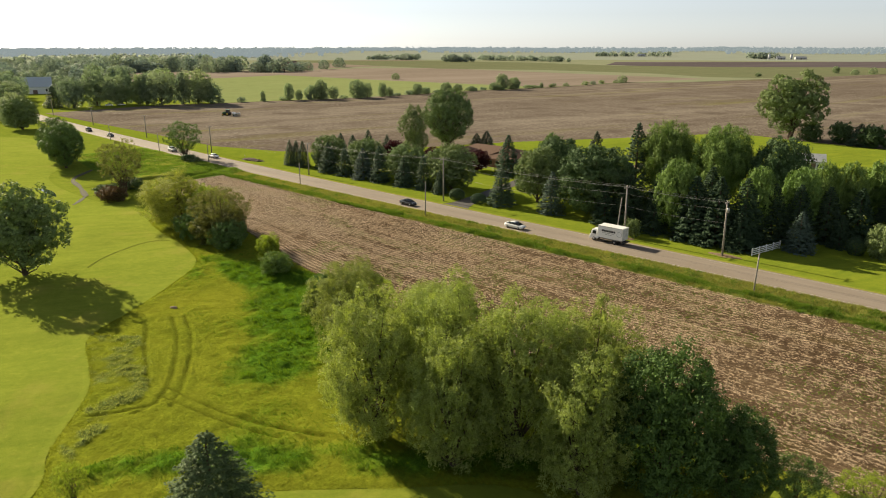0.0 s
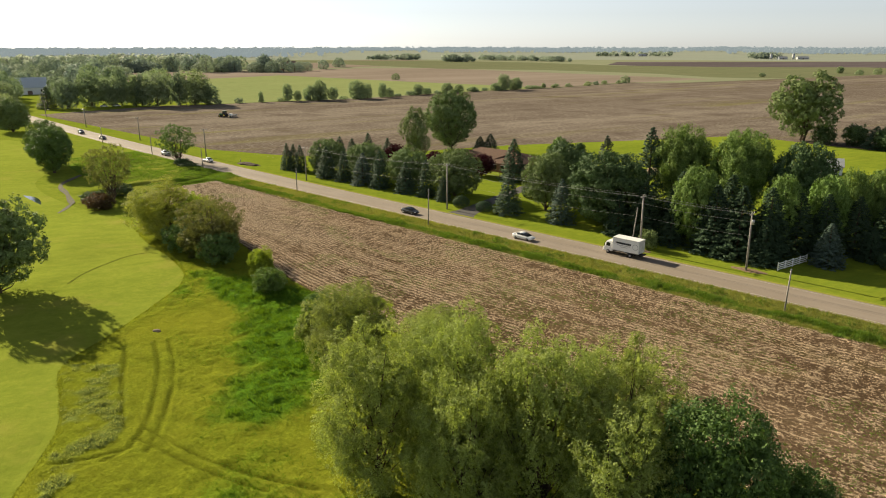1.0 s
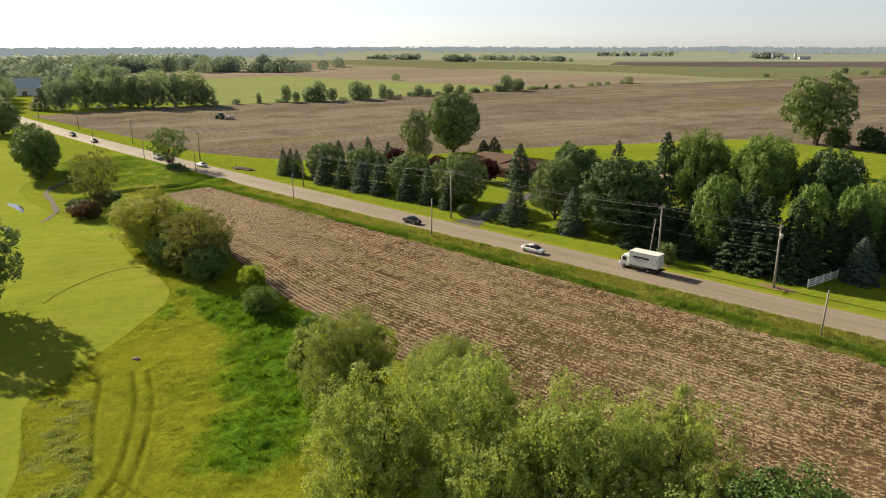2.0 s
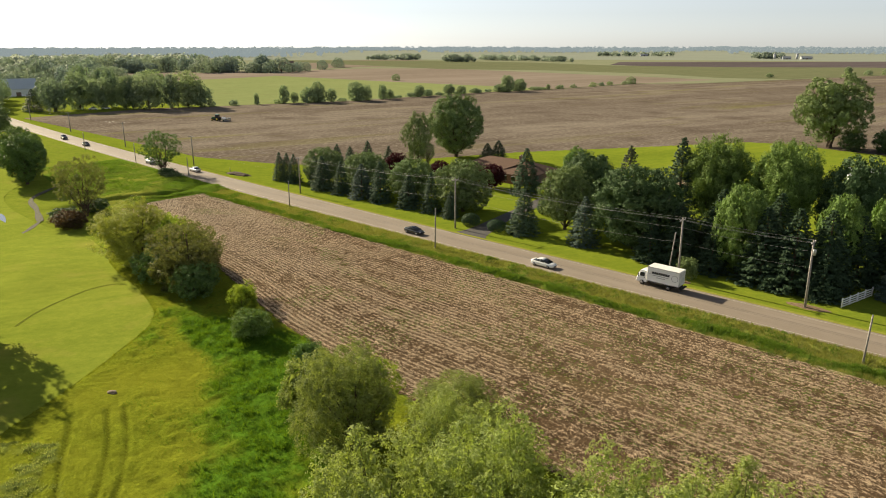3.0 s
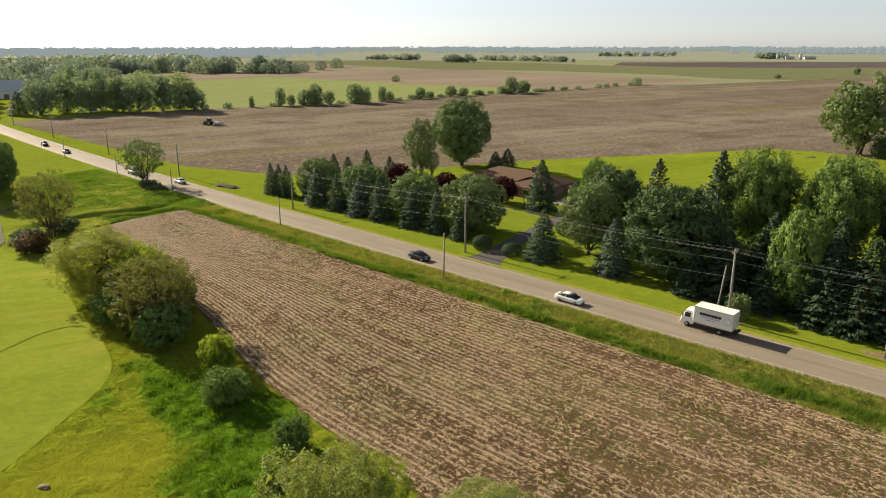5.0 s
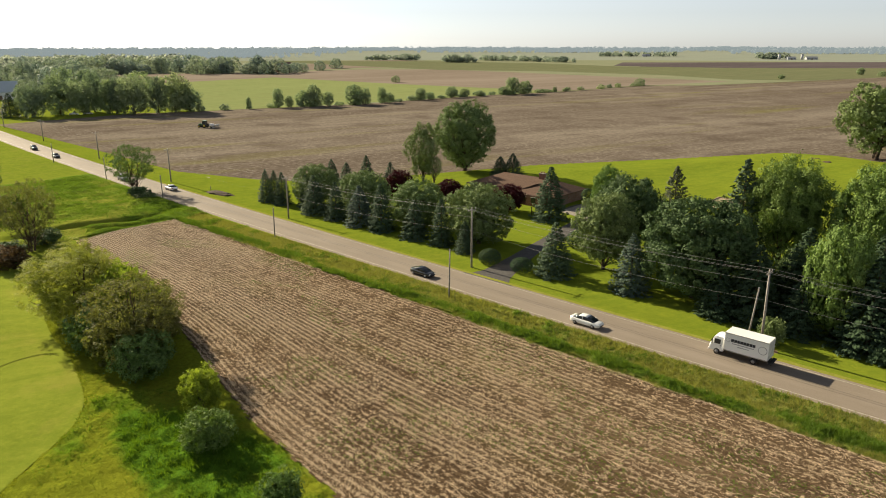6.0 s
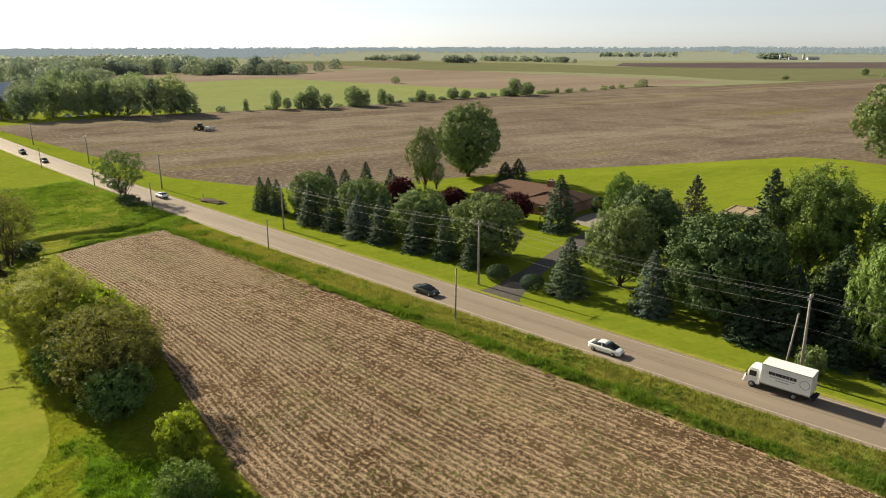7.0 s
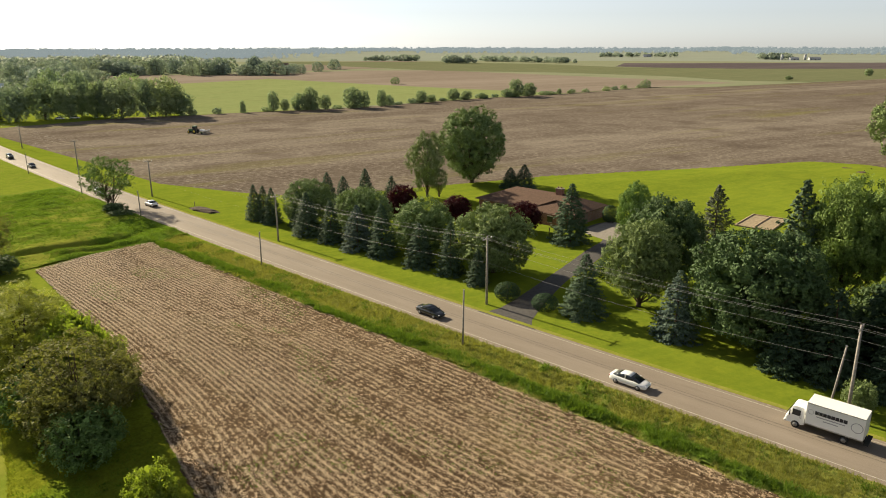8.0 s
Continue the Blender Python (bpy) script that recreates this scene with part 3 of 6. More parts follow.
def weedy_at(x, y):
    """The bed of coarse weeds, with a ragged edge."""
    q = np.stack([np.ravel(x), np.ravel(y)], 1) + 0.9 * np.stack([swell(np.ravel(x), np.ravel(y), 1.6, 11), swell(np.ravel(x), np.ravel(y), 1.6, 12)], 1)
    return inside(q, WEED_BED).reshape(np.shape(x)) * np.clip(0.45 + 0.8 * swell(x, y, 2.2, 16) + 0.6 * swell(x, y, 0.8, 17), 0, 1)


def meadow_z(x, y):
    g = np.clip(lush_at(x, y), 0, 1)
    d, t = trod_at(x, y)
    w = weedy_at(x, y)
    z = 0.16 + 0.08 * swell(x, y, 5, 1) + (0.085 + 0.2 * g) * swell(x, y, 1.6, 2) + (0.05 + 0.1 * g) * swell(x, y, 0.6, 3) + 0.22 * g
    z += w * (0.06 + 0.14 * np.abs(swell(x, y, 1.1, 14)) + 0.08 * swell(x, y, 0.5, 15)) + 0.07 * np.exp(-(((d - 0.55) / 0.25) ** 2)) - 0.26 * t
    rim = np.min([from_line(x, y, line, 1.2) for line in (FAIR_LINE, FIELD + FIELD[:1], MOWN + MOWN[:1])], axis=0)
    return 0.002 + np.maximum(z, 0) * np.clip(rim / 0.9, 0.0, 1)


def ragged(q, amount=0.3):
    """Points moved a little, so that an edge between two kinds of ground is not straight."""
    return q + amount * np.stack([swell(q[:, 0], q[:, 1], 0.9, 21), swell(q[:, 0], q[:, 1], 0.9, 22)], 1)


def meadow_here(q):
    near = (q[:, 1] > 8.5 + 2.0 * swell(q[:, 0], q[:, 1], 7, 24)) & (q[:, 0] < -13 + 3 * swell(q[:, 0], q[:, 1], 7, 25))
    return near & ~inside(ragged(q, 0.5), FIELD) & ~inside(ragged(q, 0.15), FAIR) & ~inside(ragged(q, 0.15), MOWN)


relief("meadow", np.arange(-150, -8, 0.27), np.arange(6, 84, 0.27), meadow_z, meadow_here, MEADOW, "uncut meadow grass, yellowish and lush green, with wheel tracks", "meadow", lambda x, y: {"growth": lush_at(x, y), "weedy": weedy_at(x, y), "trodden": trod_at(x, y)[1] * 0.8})


def verge_lush(x, y):
    """A belt of lush growth in the ditch beside the field, thin olive grass towards the road."""
    belt = np.exp(-(((y - 107.2 - 0.6 * np.sin(x * 0.11) - 0.8 * swell(x, y, 4, 6)) / 1.3) ** 2))
    return belt * (0.75 + 0.5 * swell(x, y, 6, 7)) + 0.12 + 0.3 * swell(x, y, 3.0, 8) + 0.2 * swell(x, y, 1.2, 9)


def verge_z(x, y):
    g = np.clip(verge_lush(x, y), 0, 1)
    edge = np.clip((113.6 - y) / 0.8, 0, 1) * np.clip(from_line(x, y, FIELD + FIELD[:1], 1.2) / 0.9, 0.1, 1)
    return 0.05 - ditch(x, y) + edge * (0.1 + 0.34 * g + (0.05 + 0.14 * g) * swell(x, y, 1.1, 1) + 0.06 * swell(x, y, 0.5, 2))


def verge_here(q):
    return ~inside(ragged(q, 0.6), FIELD) & (q[:, 1] < np.array([road_y(v) for v in q[:, 0]]) - 4.2)


relief("road_verge", np.arange(-188, 26, 0.27), np.arange(104.6, 113.9, 0.27), verge_z, verge_here, BANK, "tall uneven grass on the road verge beside the field", "verge", lambda x, y: {"growth": verge_lush(x, y), "weedy": 0 * x, "trodden": 0 * x})


def creek_lush(x, y):
    return 0.66 + 0.5 * swell(x, y, 11, 3) + 0.3 * swell(x, y, 3.5, 4)


def creek_z(x, y):
    edge = np.clip((np.vectorize(road_y)(x) - 4.4 - y) / 1.5, 0, 1) * np.clip((x + 262) / 8, 0, 1) * np.clip(from_line(x, y, FIELD + FIELD[:1], 2.5) / 2.2, 0.02, 1) * np.clip((y - 78.5 + (187 + x) * 0.16) / 3, 0, 1) * np.clip((-187.0 - x) / 3.0 + np.clip((y - 84.5) / 3, 0, 1), 0, 1)
    return 0.014 + 0.046 * np.clip(edge * 6, 0, 1) - ditch(x, y) + edge * (0.42 + 0.42 * swell(x, y, 6.5, 1) + 0.2 * swell(x, y, 2.2, 2) + 0.07 * swell(x, y, 0.8, 5))


relief("creek_bank", np.arange(-262, -186.6, 0.42), np.arange(67, 119, 0.42), creek_z, lambda q: ~inside(q, FIELD) & ~inside(q, FAIR) & (q[:, 1] < np.array([road_y(v) for v in q[:, 0]]) - 4.3) & (q[:, 1] > 78 + (-187 - q[:, 0]) * 0.16), CREEK, "uneven bright green grass on the creek's banks", "bank", lambda x, y: {"growth": creek_lush(x, y), "weedy": 0 * x, "trodden": 0 * x})


# ---- trees ----
def leaf_quads(rng, P, size, width, aim=None, pull=0.0, face=None, hold=0.55):
    """Diamond-shaped leaves at the points, turned at random, along aim by pull, their faces outward by hold."""
    n = len(P)
    u = rng.normal(size=(n, 3))
    u /= np.linalg.norm(u, axis=1)[:, None]
    if aim is not None:
        u = u * (1 - pull) + aim * pull
        u /= np.linalg.norm(u, axis=1)[:, None] + 1e-9
    other = rng.normal(size=(n, 3))
    other /= np.linalg.norm(other, axis=1)[:, None]
    if face is not None:
        out = other * (1 - hold) + face * hold
        out /= np.linalg.norm(out, axis=1)[:, None] + 1e-9
        u = u - out * np.sum(u * out, axis=1)[:, None]
        u /= np.linalg.norm(u, axis=1)[:, None] + 1e-9
        w = np.cross(out, u)
    else:
        w = np.cross(u, other)
    w /= np.linalg.norm(w, axis=1)[:, None] + 1e-9
    s = (size * rng.uniform(0.6, 1.4, n))[:, None]
    V = np.stack([P - u * s * 0.5, P + w * s * width * 0.5, P + u * s * 0.5, P - w * s * width * 0.5], 1)
    return V.reshape(-1, 3), np.arange(4 * n).reshape(-1, 4)


def ball(rng, n):
    d = rng.normal(size=(n, 3))
    return d / np.linalg.norm(d, axis=1)[:, None]


def lobed_crown(rng, R, z0, z1, lobes, n, size, width=0.62, lobe=0.36, fill=0.15, egg=0.0, core=0.6, skirt=0.0, tuft=10, spread=0.17):
    """Leaf positions in small tufts on many overlapping puffs that make up a crown between two heights."""
    n //= tuft
    hc, zc = (z1 - z0) / 2, (z0 + z1) / 2
    i = np.arange(lobes)
    up = 1 - 2 * (i + 0.5) / lobes
    a = i * 2.39996 + rng.uniform(0, 6.3)
    D = np.stack([np.cos(a) * np.sqrt(1 - up**2), np.sin(a) * np.sqrt(1 - up**2), up], 1) + rng.normal(0, 0.11, (lobes, 3))
    D /= np.linalg.norm(D, axis=1)[:, None]
    rad = rng.uniform(core, 0.88, lobes)
    C = D * rad[:, None]
    low = np.clip(-C[:, 2], 0, 0.9)
    taper = 1 + skirt * (np.sqrt(1 - low**4) / np.sqrt(1 - low**2) - 1)
    taper *= 1 - egg * np.clip(-C[:, 2], 0, 1) ** 1.5
    C[:, :2] *= taper[:, None]
    L = lobe * rng.uniform(0.6, 1.5, lobes)
    k = rng.integers(0, lobes, n)
    d = ball(rng, n)
    d[:, 2] = np.where(d[:, 2] < -0.3, -d[:, 2], d[:, 2])
    inward = np.sum(d * D[k], axis=1) < -0.1
    d[inward] *= -1
    r = L[k] * rng.uniform(0.78, 1.06, n)
    P = C[k] + d * r[:, None]
    m = int(n * fill)
    P[:m] = ball(rng, m) * rng.uniform(0.1, 0.75, m)[:, None]
    P *= np.array([R, R, hc])
    P[:, 2] += zc
    if tuft > 1:
        n *= tuft
        P = np.repeat(P, tuft, 0) + rng.normal(0, spread, (n, 3))
        d = np.repeat(d, tuft, 0) + rng.normal(0, 0.3, (n, 3))
        d /= np.linalg.norm(d, axis=1)[:, None]
    return P, np.stack([C[:, 0] * R, C[:, 1] * R, C[:, 2] * hc + zc], 1), d


def inner(n, fill, size):
    """Leaf sizes: the first share lies inside the crown and closes it with larger sprays."""
    return np.where(np.arange(n) < n * fill, size * 2.6, size)


def limbs(rng, H, fork, R, targets, base, count, lean=0.0, stems=1):
    """Trunk and limbs that reach for the crown's puffs."""
    made = []
    for s in range(stems):
        off = Vector((rng.normal() * 0.35, rng.normal() * 0.35, 0)) if stems > 1 else Vector((0, 0, 0))
        top = Vector((rng.normal() * lean * H + off.x * 4, rng.normal() * lean * H + off.y * 4, H * 0.82))
        axis = [off.lerp(top, t) + Vector((rng.normal(), rng.normal(), 0)) * 0.05 * H * t * (1 - t) for t in (0, 0.04, 0.15, 0.35, 0.55, 0.75, 1)]
        b = base / math.sqrt(stems)
        made.append(tube(axis, [b * 1.5, b * 1.1, b * 0.95, b * 0.75, b * 0.5, b * 0.3, b * 0.06], 8))
        for i in rng.choice(len(targets), min(count // stems, len(targets)), replace=False):
            g = Vector(targets[i])
            t = min(0.9, max(fork, (g.z / H - 0.22) * 0.9)) * rng.uniform(0.75, 1.0)
            j = min(5, int(t * 5.5) + 1)
            a = axis[j]
            mid = a.lerp(g, 0.5) + Vector((0, 0, -0.04 * H * rng.uniform(0, 1)))
            made.append(tube([a, mid, g], [b * 0.36, b * 0.2, b * 0.05], 5))
    return joined(made)


CACHE = {}


def template(kind, v):
    """Crown and trunk meshes of one kind of tree, with its height and radius."""
    if (kind, v) in CACHE:
        return CACHE[kind, v]
    rng = np.random.default_rng(sum(map(ord, kind)) * 17 + v)
    if kind == "round":  # dense rounded maple, its foliage in many small shelves
        H, R = 12.0, 6.0
        P, C, d = lobed_crown(rng, R, 0.3, 12.0, 135, 24000, 0.42, lobe=0.175, fill=0.2, core=0.68, skirt=0.45)
        crown, trunk = leaf_quads(rng, P, inner(len(P), 0.2, 0.3), 0.7, face=d, hold=0.72), limbs(rng, H, 0.1, R, C, 0.3, 16)
    elif kind == "great":  # very large maple with fine clumps
        H, R = 17.0, 9.0
        P, C, d = lobed_crown(rng, R, 0.3, 17.0, 240, 52000, 0.42, lobe=0.125, fill=0.2, core=0.72, skirt=0.5)
        crown, trunk = leaf_quads(rng, P, inner(len(P), 0.2, 0.31), 0.7, face=d, hold=0.72), limbs(rng, H, 0.1, R, C, 0.42, 24)
    elif kind == "leafy":  # dense tree seen from near, with fine leaves
        H, R = 14.0, 5.0
        P, C, d = lobed_crown(rng, R, 0.2, 14.0, 120, 34000, 0.3, lobe=0.2, fill=0.08, core=0.62, skirt=0.5)
        crown, trunk = leaf_quads(rng, P, inner(len(P), 0.08, 0.24), 0.66, face=d, hold=0.68), limbs(rng, H, 0.1, R, C, 0.3, 20)
    elif kind == "tall":  # upswept crown, narrow at its foot
        H, R = 18.0, 7.0
        P, C, d = lobed_crown(rng, R, 0.9, 18.0, 150, 40000, 0.45, lobe=0.16, fill=0.12, core=0.66, egg=0.36)
        crown, trunk = leaf_quads(rng, P, inner(len(P), 0.12, 0.31), 0.6, np.array([0, 0, 1.0]), 0.3, d, 0.7), limbs(rng, H, 0.1, R, C, 0.36, 40, 0.02)
    elif kind == "slim":  # leaning tree of loose separate masses
        H, R = 18.0, 6.0
        P, C, d = lobed_crown(rng, R, 1.0, 18.0, 60, 28000, 0.45, lobe=0.23, fill=0.06, core=0.4, egg=0.45)
        f = np.clip(P[:, 2] / H, 0, 1)
        P[:, :2] *= (1.0 - 0.22 * f + 0.16 * np.sin(f * 11 + v))[:, None]
        crown, trunk = leaf_quads(rng, P, 0.3, 0.6, face=d, hold=0.75), limbs(rng, H, 0.12, R, C * np.array([0.7, 0.7, 1]), 0.34, 26, 0.02)
    elif kind == "spread":  # broad irregular crown on heavy limbs
        H, R = 18.0, 8.0
        P, C, d = lobed_crown(rng, R, 1.2, 18.0, 150, 32000, 0.45, lobe=0.17, fill=0.14, core=0.52, skirt=0.5)
        crown, trunk = leaf_quads(rng, P, inner(len(P), 0.14, 0.33), 0.64, face=d, hold=0.78), limbs(rng, H, 0.15, R, C, 0.4, 24, 0.02)
    elif kind == "feather":  # airy crown of upright sprays on many fine limbs
        H, R = 18.0, 8.0
        P, C, d = lobed_crown(rng, R, 1.4, 18.0, 240, 54000, 0.45, lobe=0.125, fill=0.12, core=0.5, skirt=0.3)
        P[:, 2] += np.abs(rng.normal(0, 0.35, len(P)))
        crown, trunk = leaf_quads(rng, P, inner(len(P), 0.12, 0.32), 0.52, np.array([0, 0, 1.0]), 0.4, d, 0.66), limbs(rng, H, 0.1, R, C, 0.4, 60, 0.02, 2)
    elif kind == "twin":  # old tree on two stems, its crown in heavy uneven masses
        H, R = 18.0, 8.0
        P, C, d = lobed_crown(rng, R, 1.6, 18.0, 85, 36000, 0.45, lobe=0.2, fill=0.1, core=0.45, skirt=0.3)
        C2 = C[C[:, 2] > 7]
        crown, trunk = leaf_quads(rng, P, inner(len(P), 0.1, 0.34), 0.66, face=d, hold=0.78), limbs(rng, H, 0.3, R, C2, 0.55, 16, 0.01, 2)
    elif kind == "open":  # thin spring crown on many upright limbs
        H, R = 14.0, 6.2
        P, C, d = lobed_crown(rng, R, 2.6, 14.0, 150, 13000, 0.34, lobe=0.15, fill=0.05, core=0.5)
        crown, trunk = leaf_quads(rng, P, 0.27, 0.55, face=d, hold=0.6), limbs(rng, H, 0.12, R, C, 0.3, 60, 0.03, 3)
    elif kind == "willow":  # high, loose, in brushy tufts with hanging sprays
        H, R = 17.0, 6.0
        P, C, d = lobed_crown(rng, R, -0.6, 17.0, 105, 43000, 0.3, lobe=0.19, fill=0.08, core=0.5, skirt=0.7, tuft=14, spread=0.14)
        m = 2000
        k = rng.integers(0, len(C), m)
        b = ball(rng, m)
        S = C[k] + b * np.array([0.9, 0.9, 0.7])
        fall = rng.uniform(0.5, 1.9, m)
        step = rng.uniform(0, 1, (m, 14))
        Q = S[:, None, :] + np.stack([rng.normal(0, 0.1, (m, 14)), rng.normal(0, 0.1, (m, 14)), -step * fall[:, None]], -1)
        side = np.repeat(b * np.array([1, 1, 0.3]), 14, 0)
        side /= np.linalg.norm(side, axis=1)[:, None]
        P, d = np.concatenate([P, Q.reshape(-1, 3)]), np.concatenate([d, side])
        up = P[:, 2] > 0.2
        P, d = P[up], d[up]
        crown, trunk = leaf_quads(rng, P, inner(len(P), 0.05, 0.2), 0.46, np.array([0, 0, 1.0]), 0.25, d + np.array([0, 0, 0.15]), 0.6), limbs(rng, H, 0.12, R, C, 0.42, 36, 0.03, 2)
    elif kind == "bush":  # shrub that begins at the ground
        H, R = 5.0, 3.0
        P, C, d = lobed_crown(rng, R, -0.4, 5.0, 95, 9000, 0.26, lobe=0.19, fill=0.12, core=0.5, spread=0.12)
        up = P[:, 2] > 0.02
        P, d, size = P[up], d[up], inner(len(P), 0.12, 0.22)[up]
        crown, trunk = leaf_quads(rng, P, size, 0.55, face=d, hold=0.7), limbs(rng, H, 0.05, R, C, 0.12, 18, 0.03, 3)
    elif kind == "sheared":  # clipped round shrub
        H, R = 2.8, 2.0
        n = 4200
        d = ball(rng, n)
        P = d * (rng.uniform(0.9, 1.02, n)[:, None]) * np.array([2.0, 2.0, 1.5]) + np.array([0, 0, 1.3])
        up = P[:, 2] > 0.02
        P, d = P[up], d[up]
        crown, trunk = leaf_quads(rng, P, 0.17, 0.6, face=d, hold=0.75), limbs(rng, H, 0.1, R, P[:40], 0.09, 12)
    elif kind in ("spruce", "ragged", "yard"):  # whorls of drooping boughs, each a fan of sprays
        H, R = 9.0, 2.7
        ragged, fine = kind == "ragged", kind == "yard"
        rows, outs, z = [], [], 0.12
        while z < H - 0.1:
            f = 1 - z / H
            r = R * min(1.0, 1.05 * f) ** (0.8 if ragged else 0.7) + 0.06
            k = max(5, int((6 if ragged else 6) + (6 if ragged else 9) * f))
            for a in np.arange(k) * 2 * math.pi / k + rng.uniform(0, 6) + rng.normal(0, 0.12, k):
                rb = r * rng.uniform(0.62 if ragged else 0.86, 1.25 if ragged else 1.2)
                m = max(8, int((110 if fine else 46) * rb / R + 8))
                s = rng.uniform(0.25, 1.0, m) ** 0.6
                side = rng.normal(0, 0.15, m) * rb * (1.2 - s * 0.8)
                c, q = math.cos(a), math.sin(a)
                sag = (-0.05 * s + 0.3 * s**2) if ragged else (-0.3 * s**1.5 + 0.2 * s**4)
                rows.append(np.stack([c * rb * s - q * side, q * rb * s + c * side, z + sag * rb - np.abs(side) * 0.25 + rng.normal(0, 0.04, m) + 0.12], 1))
                outs.append(np.stack([c * s * 0.8 - q * side / rb, q * s * 0.8 + c * side / rb, 0.75 + 0 * s], 1))
            z += 0.42 * rng.uniform(0.7, 1.3) * (0.7 + f * 0.5) if ragged else (0.24 + 0.1 * f if fine else 0.33 + 0.13 * f)
        rows.append(np.stack([rng.normal(0, 0.05, 60), rng.normal(0, 0.05, 60), rng.uniform(H - 0.8, H, 60)], 1))
        outs.append(np.tile((0.0, 0.0, 1.0), (60, 1)))
        P, face = np.concatenate(rows), np.concatenate(outs)
        up = P[:, 2] > 0.02
        P, face = P[up], face[up]
        face /= np.linalg.norm(face, axis=1)[:, None]
        aim = P * np.array([1, 1, 0])
        aim /= np.linalg.norm(aim, axis=1)[:, None] + 1e-6
        aim = aim + np.array([0, 0, -0.2])
        crown = leaf_quads(rng, P, 0.2 if fine else 0.34, 0.36 if fine else 0.42, aim, 0.55, face, 0.66)
        trunk = tube([(0, 0, 0), (0, 0, H * 0.5), (0, 0, H * 0.97)], [0.2, 0.12, 0.02], 7)
    elif kind == "grove":  # distant broadleaf, near enough to show its masses
        H, R = 14.0, 7.0
        P, C, d = lobed_crown(rng, R, -0.3, 14.0, 70, 8200, 0.9, lobe=0.22, fill=0.1, core=0.62, skirt=0.6, tuft=5, spread=0.3)
        up = P[:, 2] > 0.1
        crown, trunk = leaf_quads(rng, P[up], inner(len(P), 0.1, 0.46)[up], 0.8, face=d[up], hold=0.84), limbs(rng, H, 0.15, R, C, 0.4, 8)
    elif kind == "far":  # distant broadleaf
        H, R = 14.0, 7.0
        P, C, d = lobed_crown(rng, R, -1.5, 14.0, 40, 3200, 0.9, lobe=0.28, fill=0.06, core=0.66, skirt=0.9, tuft=1)
        up = P[:, 2] > 0.1
        P, d = P[up], d[up]
        crown, trunk = leaf_quads(rng, P, 0.7, 0.8, face=d, hold=0.93), limbs(rng, H, 0.2, R, C, 0.4, 5)
    elif kind == "far_bush":
        H, R = 5.0, 4.0
        P, C, d = lobed_crown(rng, R, -0.8, 5.0, 20, 1400, 0.8, lobe=0.36, fill=0.1, core=0.5, skirt=0.8, tuft=1)
        up = P[:, 2] > 0.05
        P, d = P[up], d[up]
        crown, trunk = leaf_quads(rng, P, 0.55, 0.75, face=d, hold=0.92), limbs(rng, H, 0.1, R, C, 0.15, 5, 0, 2)
    CACHE[kind, v] = mesh_of("crown", *crown, LEAF["maple"]), mesh_of("trunk", *trunk, BARK), H, R
    return CACHE[kind, v]


def plant(kind, v, x, y, h, r, colour, name="tree", label="", category="tree", group="", turn=None, z=0.0):
    """A tree of one kind at its place, height and crown radius."""
    crown, trunk, H, R = template(kind, v)
    r *= 1.18 if kind in ("spruce", "ragged", "yard") else 1.0
    base = new(name)
    base.location = (x, y, z - 0.05)
    tagged(base, label, category, group)
    turn = (x * 37 + y * 91) % 360 if turn is None else turn
    size = (r / R, r / R, h / H)
    piece("trunk", trunk, base, turn=(0, 0, turn), size=size)
    c = piece("crown", crown, base, turn=(0, 0, turn), size=size)
    c.material_slots[0].link = "OBJECT"
    c.material_slots[0].material = LEAF[colour]
    return base


# row of spruces and maples between road and house
ROW = "trees in the roadside row"
for i, (x, y, h, r, c) in enumerate([(-187.5, 131.5, 8.3, 2.0, "spruce"), (-185.3, 132.5, 8.2, 2.0, "spruce"), (-181.6, 132.2, 8.2, 2.1, "spruce"), (-167.4, 131.2, 9.3, 2.9, "spruce"), (-159.6, 131.2, 8.8, 2.3, "spruce"), (-151.7, 131.5, 9.0, 3.0, "blue"), (-144.7, 131.5, 10.3, 2.7, "spruce"), (-135.1, 131.8, 8.2, 2.6, "spruce"), (-127.9, 132.2, 9.5, 2.2, "spruce"), (-120.9, 131.2, 6.3, 1.8, "spruce"), (-175, 134.5, 8.0, 2.0, "spruce")]):
    plant("spruce", i % 3, x, y, h, r, c, "spruce", "blue-grey dense spruce in the roadside row" if c == "blue" else "dark green dense spruce in the roadside row", "conifer", ROW)
for i, (x, y, h, r) in enumerate([(-175.6, 138.0, 10.2, 5.2), (-158.4, 139.0, 10.5, 5.6), (-140.7, 138.5, 10.7, 5.7), (-123.0, 138.0, 12.4, 6.3)]):
    plant("round", i % 3, x, y, h, r * 1.12, "maple", "maple_tree", "dense rounded green maple in the roadside row", "tree", ROW)
for i, (x, y, h, r) in enumerate([(-184, 150, 9.0, 2.5), (-177, 149.3, 9.0, 2.8), (-174.5, 154, 10.5, 2.7), (-167, 155.5, 9.4, 2.6), (-165.5, 200, 5.8, 2.7), (-161.5, 201, 7.0, 3.0)]):
    plant("spruce", i % 3, x, y, h, r, "spruce", "spruce", "dark green spruce standing behind the maples", "conifer")
for i, (x, y, h, r, k) in enumerate([(-162.5, 154.5, 8.2, 3.8, "round"), (-151, 160.5, 6.4, 3.4, "round"), (-135, 163.8, 6.8, 3.9, "round")]):
    plant(k, i % 2, x, y, h, r, "red", "purple_maple", "dark purple-leaved small tree near the house", "tree")
plant("bush", 0, -148.5, 170, 3.0, 2.4, "dark", "shrub", "dark green shrub against the house", "shrub")
